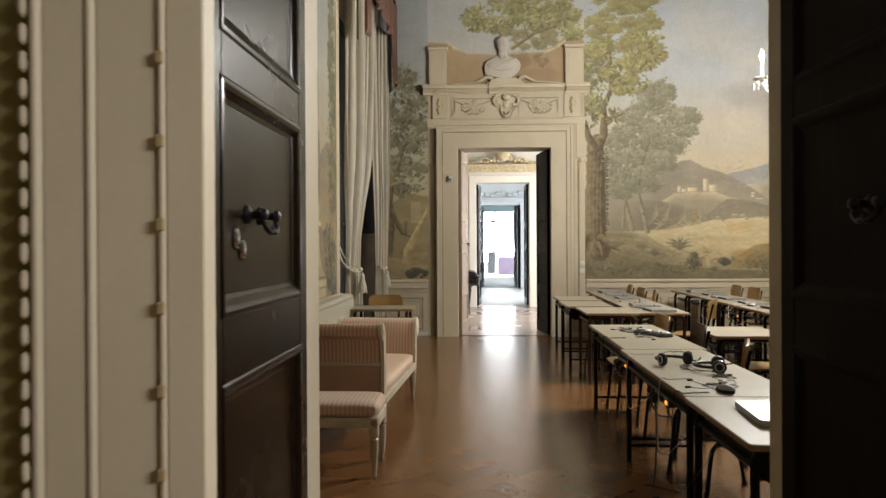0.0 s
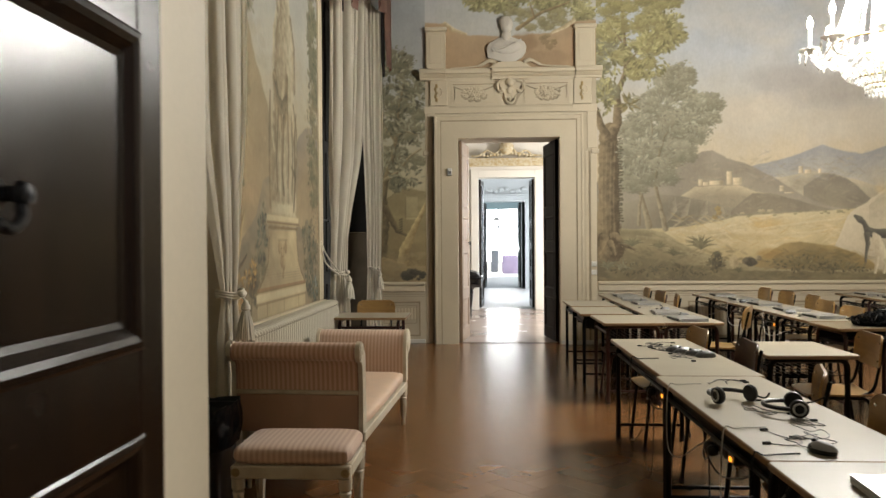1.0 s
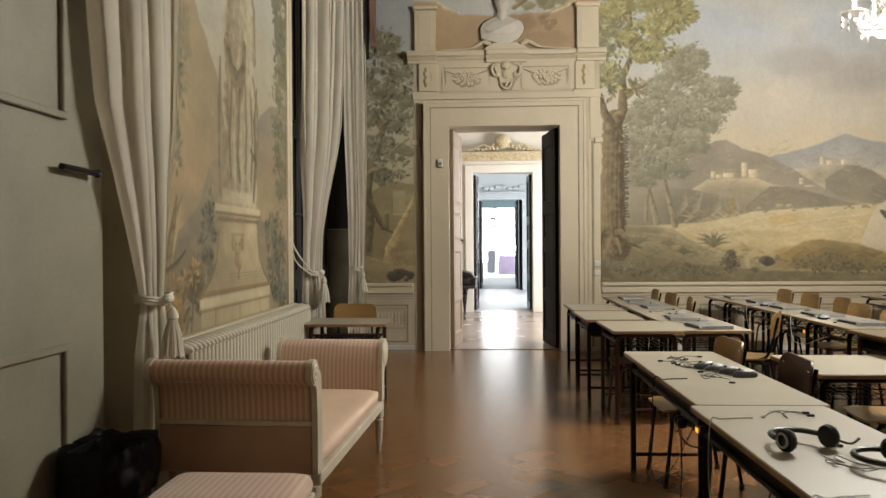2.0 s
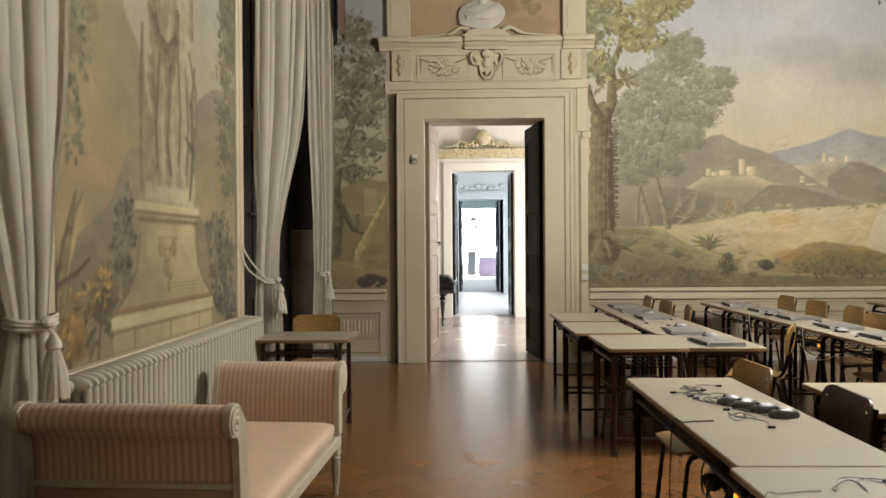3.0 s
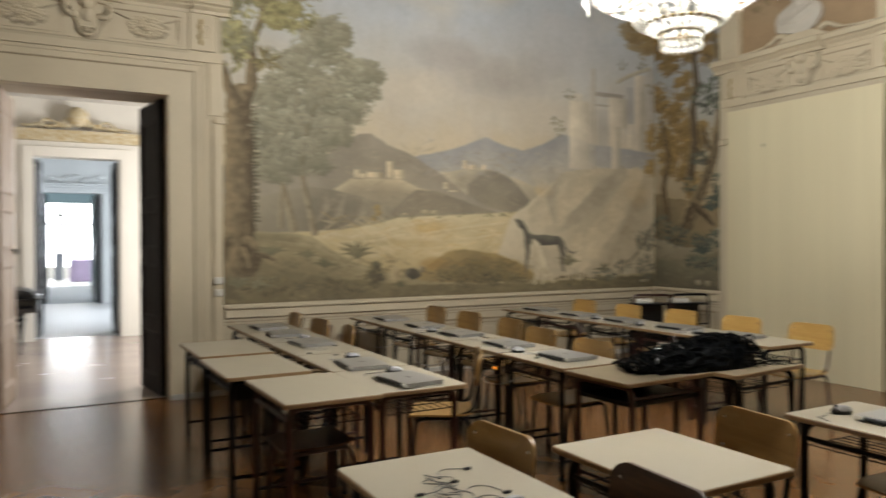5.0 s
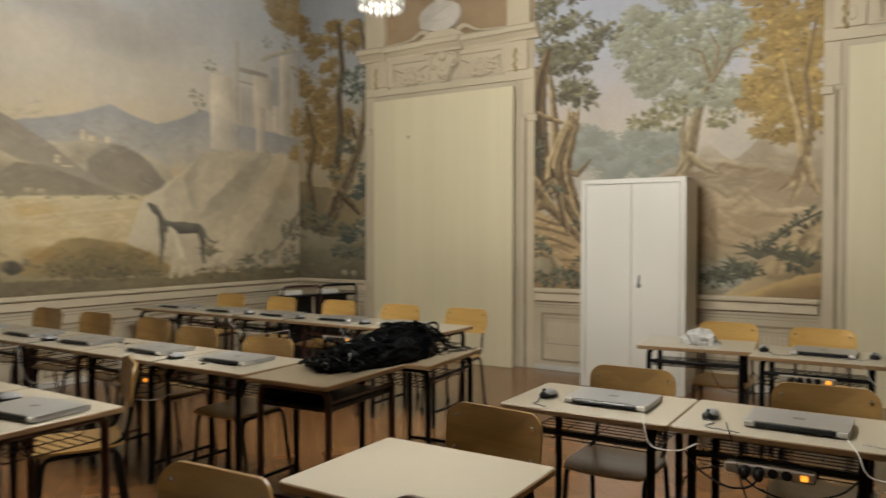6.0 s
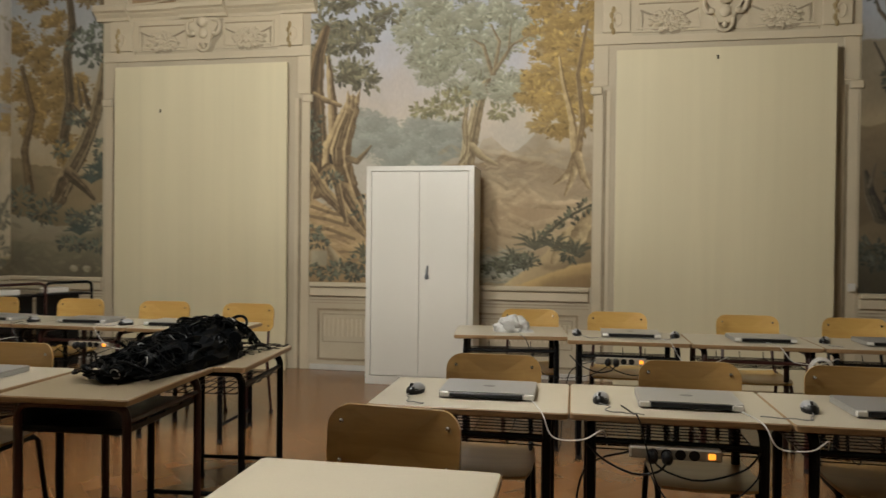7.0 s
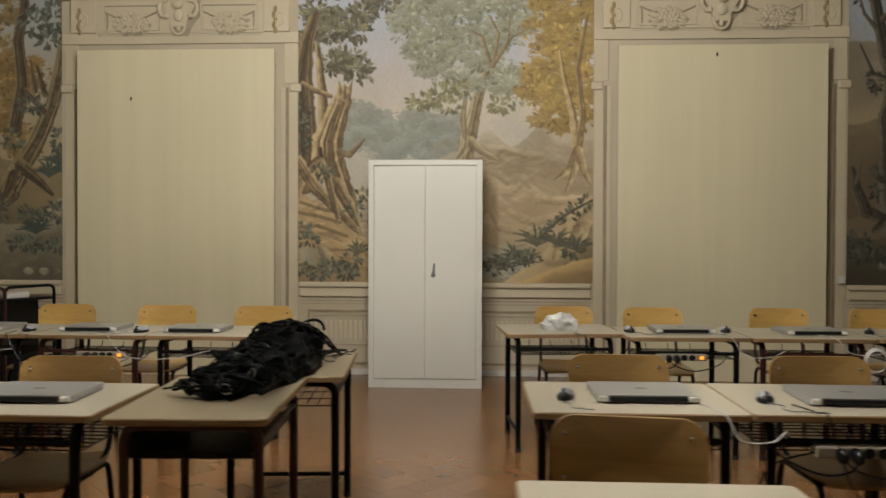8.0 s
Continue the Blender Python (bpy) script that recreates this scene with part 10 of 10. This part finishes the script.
bmesh.ops.bevel(lid, geom=lid.edges[:], offset=0.006, segments=2, profile=0.5, affect="EDGES")
part("lid", lid, PIANO, pn, smooth=30)
for x, y in ((-0.207, -0.58), (-0.22, 0.42), (-1.3, -0.55)):
    lg = bmesh.new()
    lathe(lg, [(0.012, 0.0), (0.020, 0.012), (0.020, 0.03), (0.012, 0.045), (0.010, 0.10), (0.016, 0.14), (0.044, 0.38), (0.050, 0.41), (0.030, 0.425), (0.026, 0.44), (0.056, 0.455), (0.062, 0.475), (0.045, 0.495), (0.032, 0.515), (0.060, 0.54), (0.095, 0.574)], 14, (x, y, 0))
    part("leg", lg, PIANO, pn, "turned black leg")
cov = bmesh.new()
prism(cov, [(-0.62, 0.777), (-0.62, 0.875), (-0.50, 0.893), (-0.22, 0.888), (-0.10, 0.862), (-0.05, 0.82), (-0.02, 0.777)], "y", -0.66, 0.2)
bmesh.ops.bevel(cov, geom=cov.edges[:], offset=0.015, segments=2, profile=0.5, affect="EDGES")
part("cover", cov, BLACKPLASTIC, pn, "folded black cover", smooth=40)

cv = thing("gilded_cornice", "white and gilt stucco cornice with shell ornament", "cornice", kind="structure")
cb = bmesh.new()
prism(cb, [(17.349, 3.10), (17.25, 3.10), (17.22, 3.16), (17.16, 3.22), (17.13, 3.26), (17.349, 3.26)], "x", -3.55, 3.35)
part("moulding", cb, STUCCO, cv, smooth=0)
sc = bmesh.new()
rs = random.Random(4)
ball(sc, (0.21, 17.20, 3.48), 0.16, 0.10, 0.16, 12)
for g in (-1, 1):
    for k in range(7):
        ball(sc, (0.21 + g * (0.12 + 0.075 * k), 17.22, 3.36 - 0.008 * k + rs.uniform(-0.02, 0.03)), 0.05, 0.05, 0.05 - 0.003 * k, 8)
    tube(sc, smooth_path([(0.21 + g * 0.12, 17.2, 3.50), (0.21 + g * 0.24, 17.2, 3.36), (0.21 + g * 0.42, 17.2, 3.42), (0.21 + g * 0.55, 17.2, 3.33), (0.21 + g * 0.75, 17.2, 3.31)]), 0.022, 8)
part("shell_ornament", sc, STUCCO, cv, "gilt shell and scroll ornament")
pl = thing("stucco_panel", "grey stucco relief panel over the far door", "stucco", kind="structure")
pp = bmesh.new()
for k in range(9):
    ball(pp, (-0.45 + 0.18 * k, 24.70, 3.12 + 0.05 * math.sin(k * 1.7)), 0.10, 0.04, 0.06, 8)
part("relief", pp, BLUEWALL, pl)
part("cornice", B(-0.9, 1.5, 24.62, 24.71, 2.95, 3.0, bevel=0.01), BLUEWALL, pl, smooth=0)
for z0, z1, d in ((2.765, 2.80, 0.03), (2.82, 2.87, 0.05), (2.88, 2.945, 0.075)):
    part("moulding", B(-0.62, 1.22, 24.749 - d, 24.749, z0, z1, bevel=0.006), BLUEWALL, pl, smooth=0)
for a, b in ((-0.43, -0.312), (0.902, 1.02)):
    part("casing", B(a, b, 24.71, 24.749, 0.0, 2.76, bevel=0.008), BLUEWALL, pl, smooth=0)

tb = thing("draped_table", "table under a lilac cloth in the last room", "table")
part("cloth", B(0.57, 1.36, 36.5, 37.3, 0.0, 0.86, bevel=0.03), LILAC, tb, smooth=0)
for k in range(5):
    b = bmesh.new()
    ball(b, (0.66 + 0.14 * k, 36.8, 0.94 + 0.015 * (k % 2)), 0.06, 0.06, 0.10, 8)
    part("parcel", b, WHITEPLASTIC, tb)
cbn = thing("grey_sideboard", "small grey cabinet in the last room", "cabinet")
part("body", B(0.05, 0.40, 38.4, 38.9, 0.0, 1.06, bevel=0.01), GREYMETAL, cbn, smooth=0)
part("worktop", B(0.02, 0.43, 38.36, 38.94, 1.061, 1.10, bevel=0.005), GREYMETAL, cbn, smooth=0)
lp = thing("arm_lamp", "dark jointed lamp hanging in the last room", "lamp")
b = bmesh.new()
tube(b, [(1.0, 38.0, 2.0), (1.0, 38.0, 2.55), (0.55, 38.0, 2.75), (0.3, 38.0, 2.65)], 0.02, 6)
tube(b, [(1.0, 38.0, 0.0), (1.0, 38.0, 2.0)], 0.015, 6)
part("arm", b, GREYMETAL, lp)
b = bmesh.new()
lathe(b, [(0.03, 2.75), (0.10, 2.70), (0.22, 2.60), (0.20, 2.59)], 14, (0.3, 38.0, 0))
part("shade", b, GREYMETAL, lp)

# folded chairs stacked against the far wall corner
for k in range(2):
    tr = thing("folded_trolley", "folded red tubular trolley with white papers by the wall", "trolley", at=pose(6.22 + 0.45 * k, 11.02 - 0.17 * k, 0, 0, 0, -21))
    b = bmesh.new()
    tube(b, rounded([(-0.24, 0, 0.0), (-0.24, 0, 0.86), (0.24, 0, 0.86), (0.24, 0, 0.0)], 0.06, 4), 0.014, 8)
    part("frame", b, REDTUBE if k == 0 else BLACKTUBE, tr)
    b = bmesh.new()
    for z in (0.50, 0.74):
        tube(b, [(-0.24, 0, z), (0.24, 0, z)], 0.010, 6)
    part("crossbar", b, BLACKTUBE, tr)
    part("tray", B(-0.22, 0.22, 0.012, 0.20, 0.74, 0.755, bevel=0.004), BLACKPLASTIC, tr, smooth=0)
    part("tray_leg", B(-0.22, 0.22, 0.18, 0.20, 0.0, 0.735, bevel=0.004), BLACKPLASTIC, tr, smooth=0)
    part("paper", B(-0.20, 0.02, 0.03, 0.18, 0.756, 0.81, bevel=0.01), WHITEPLASTIC, tr, smooth=0)


# ---------------------------------------------------------------- terracotta tiles in diagonal herringbone
TL, TW, GAP = 0.30, 0.15, 0.0009


def tile_mesh(name, flip):
    b = bmesh.new()
    lx, ly = ((TL - GAP) / 2, (TW - GAP) / 2) if not flip else ((TW - GAP) / 2, (TL - GAP) / 2)
    ring = ((-1, -1), (1, -1), (1, 1), (-1, 1))
    lo = [b.verts.new((sx * lx, sy * ly, -0.0010)) for sx, sy in ring]
    mid = [b.verts.new((sx * lx, sy * ly, -0.0005)) for sx, sy in ring]
    hi = [b.verts.new((sx * (lx - 0.0010), sy * (ly - 0.0010), 0.0)) for sx, sy in ring]
    b.faces.new(hi)
    for r0, r1 in ((lo, mid), (mid, hi)):
        for k in range(4):
            b.faces.new((r0[k], r0[(k + 1) % 4], r1[(k + 1) % 4], r1[k]))
    me = bpy.data.meshes.new(name)
    b.to_mesh(me)
    b.free()
    me.materials.append(COTTO)
    return me


flat, upright = tile_mesh("tile_flat", False), tile_mesh("tile_upright", True)
floor_ob = bpy.data.objects["floor"]
turn = Matrix.Rotation(radians(45), 3, "Z")
tr = random.Random(3)
spots = []
N = 48
for i in range(-N, N):
    for j in range(-N, N):
        # herringbone: each step of the diagonal lays one lying and one standing tile
        ax, ay = i * TW + j * 2 * TL / 2, i * TW - j * 2 * TL / 2
        for kind in (0, 1):
            c = Vector((ax + TL / 2, ay + TW / 2, 0)) if kind == 0 else Vector((ax + TL + TW / 2 - TL, ay + TW + TL / 2, 0))
            w = turn @ c + Vector((2.6, 7.0, 0))
            if XL - 0.30 < w.x < XR - 0.02 and YN - 0.9 < w.y < YF + 0.25:
                spots.append((kind, w))
aisle = sorted(spots, key=lambda s: abs(s[1].x + 0.1) * 1.2 + abs(s[1].y - 5.2) * 0.6)
near = {id(s) for s in aisle[:300]}
vs, fs = [], []
for s in spots:
    kind, w = s
    tilt = Euler((0, 0, radians(45)))
    m = Matrix.LocRotScale((w.x, w.y, tr.uniform(-0.00004, 0.00004)), tilt, None)
    me = flat if kind == 0 else upright
    if id(s) in near:
        again("tile", me, floor_ob, m)
    else:
        base = len(vs)
        vs.extend(m @ v.co for v in me.vertices)
        fs.extend([base + k for k in p.vertices] for p in me.polygons)
me = bpy.data.meshes.new("tile_field")
me.from_pydata(vs, [], fs)
me.materials.append(COTTO)
field = new("tile_field", me)
field.parent = floor_ob
tagged(field, "waxed terracotta tiles in herringbone", kind="stuff")
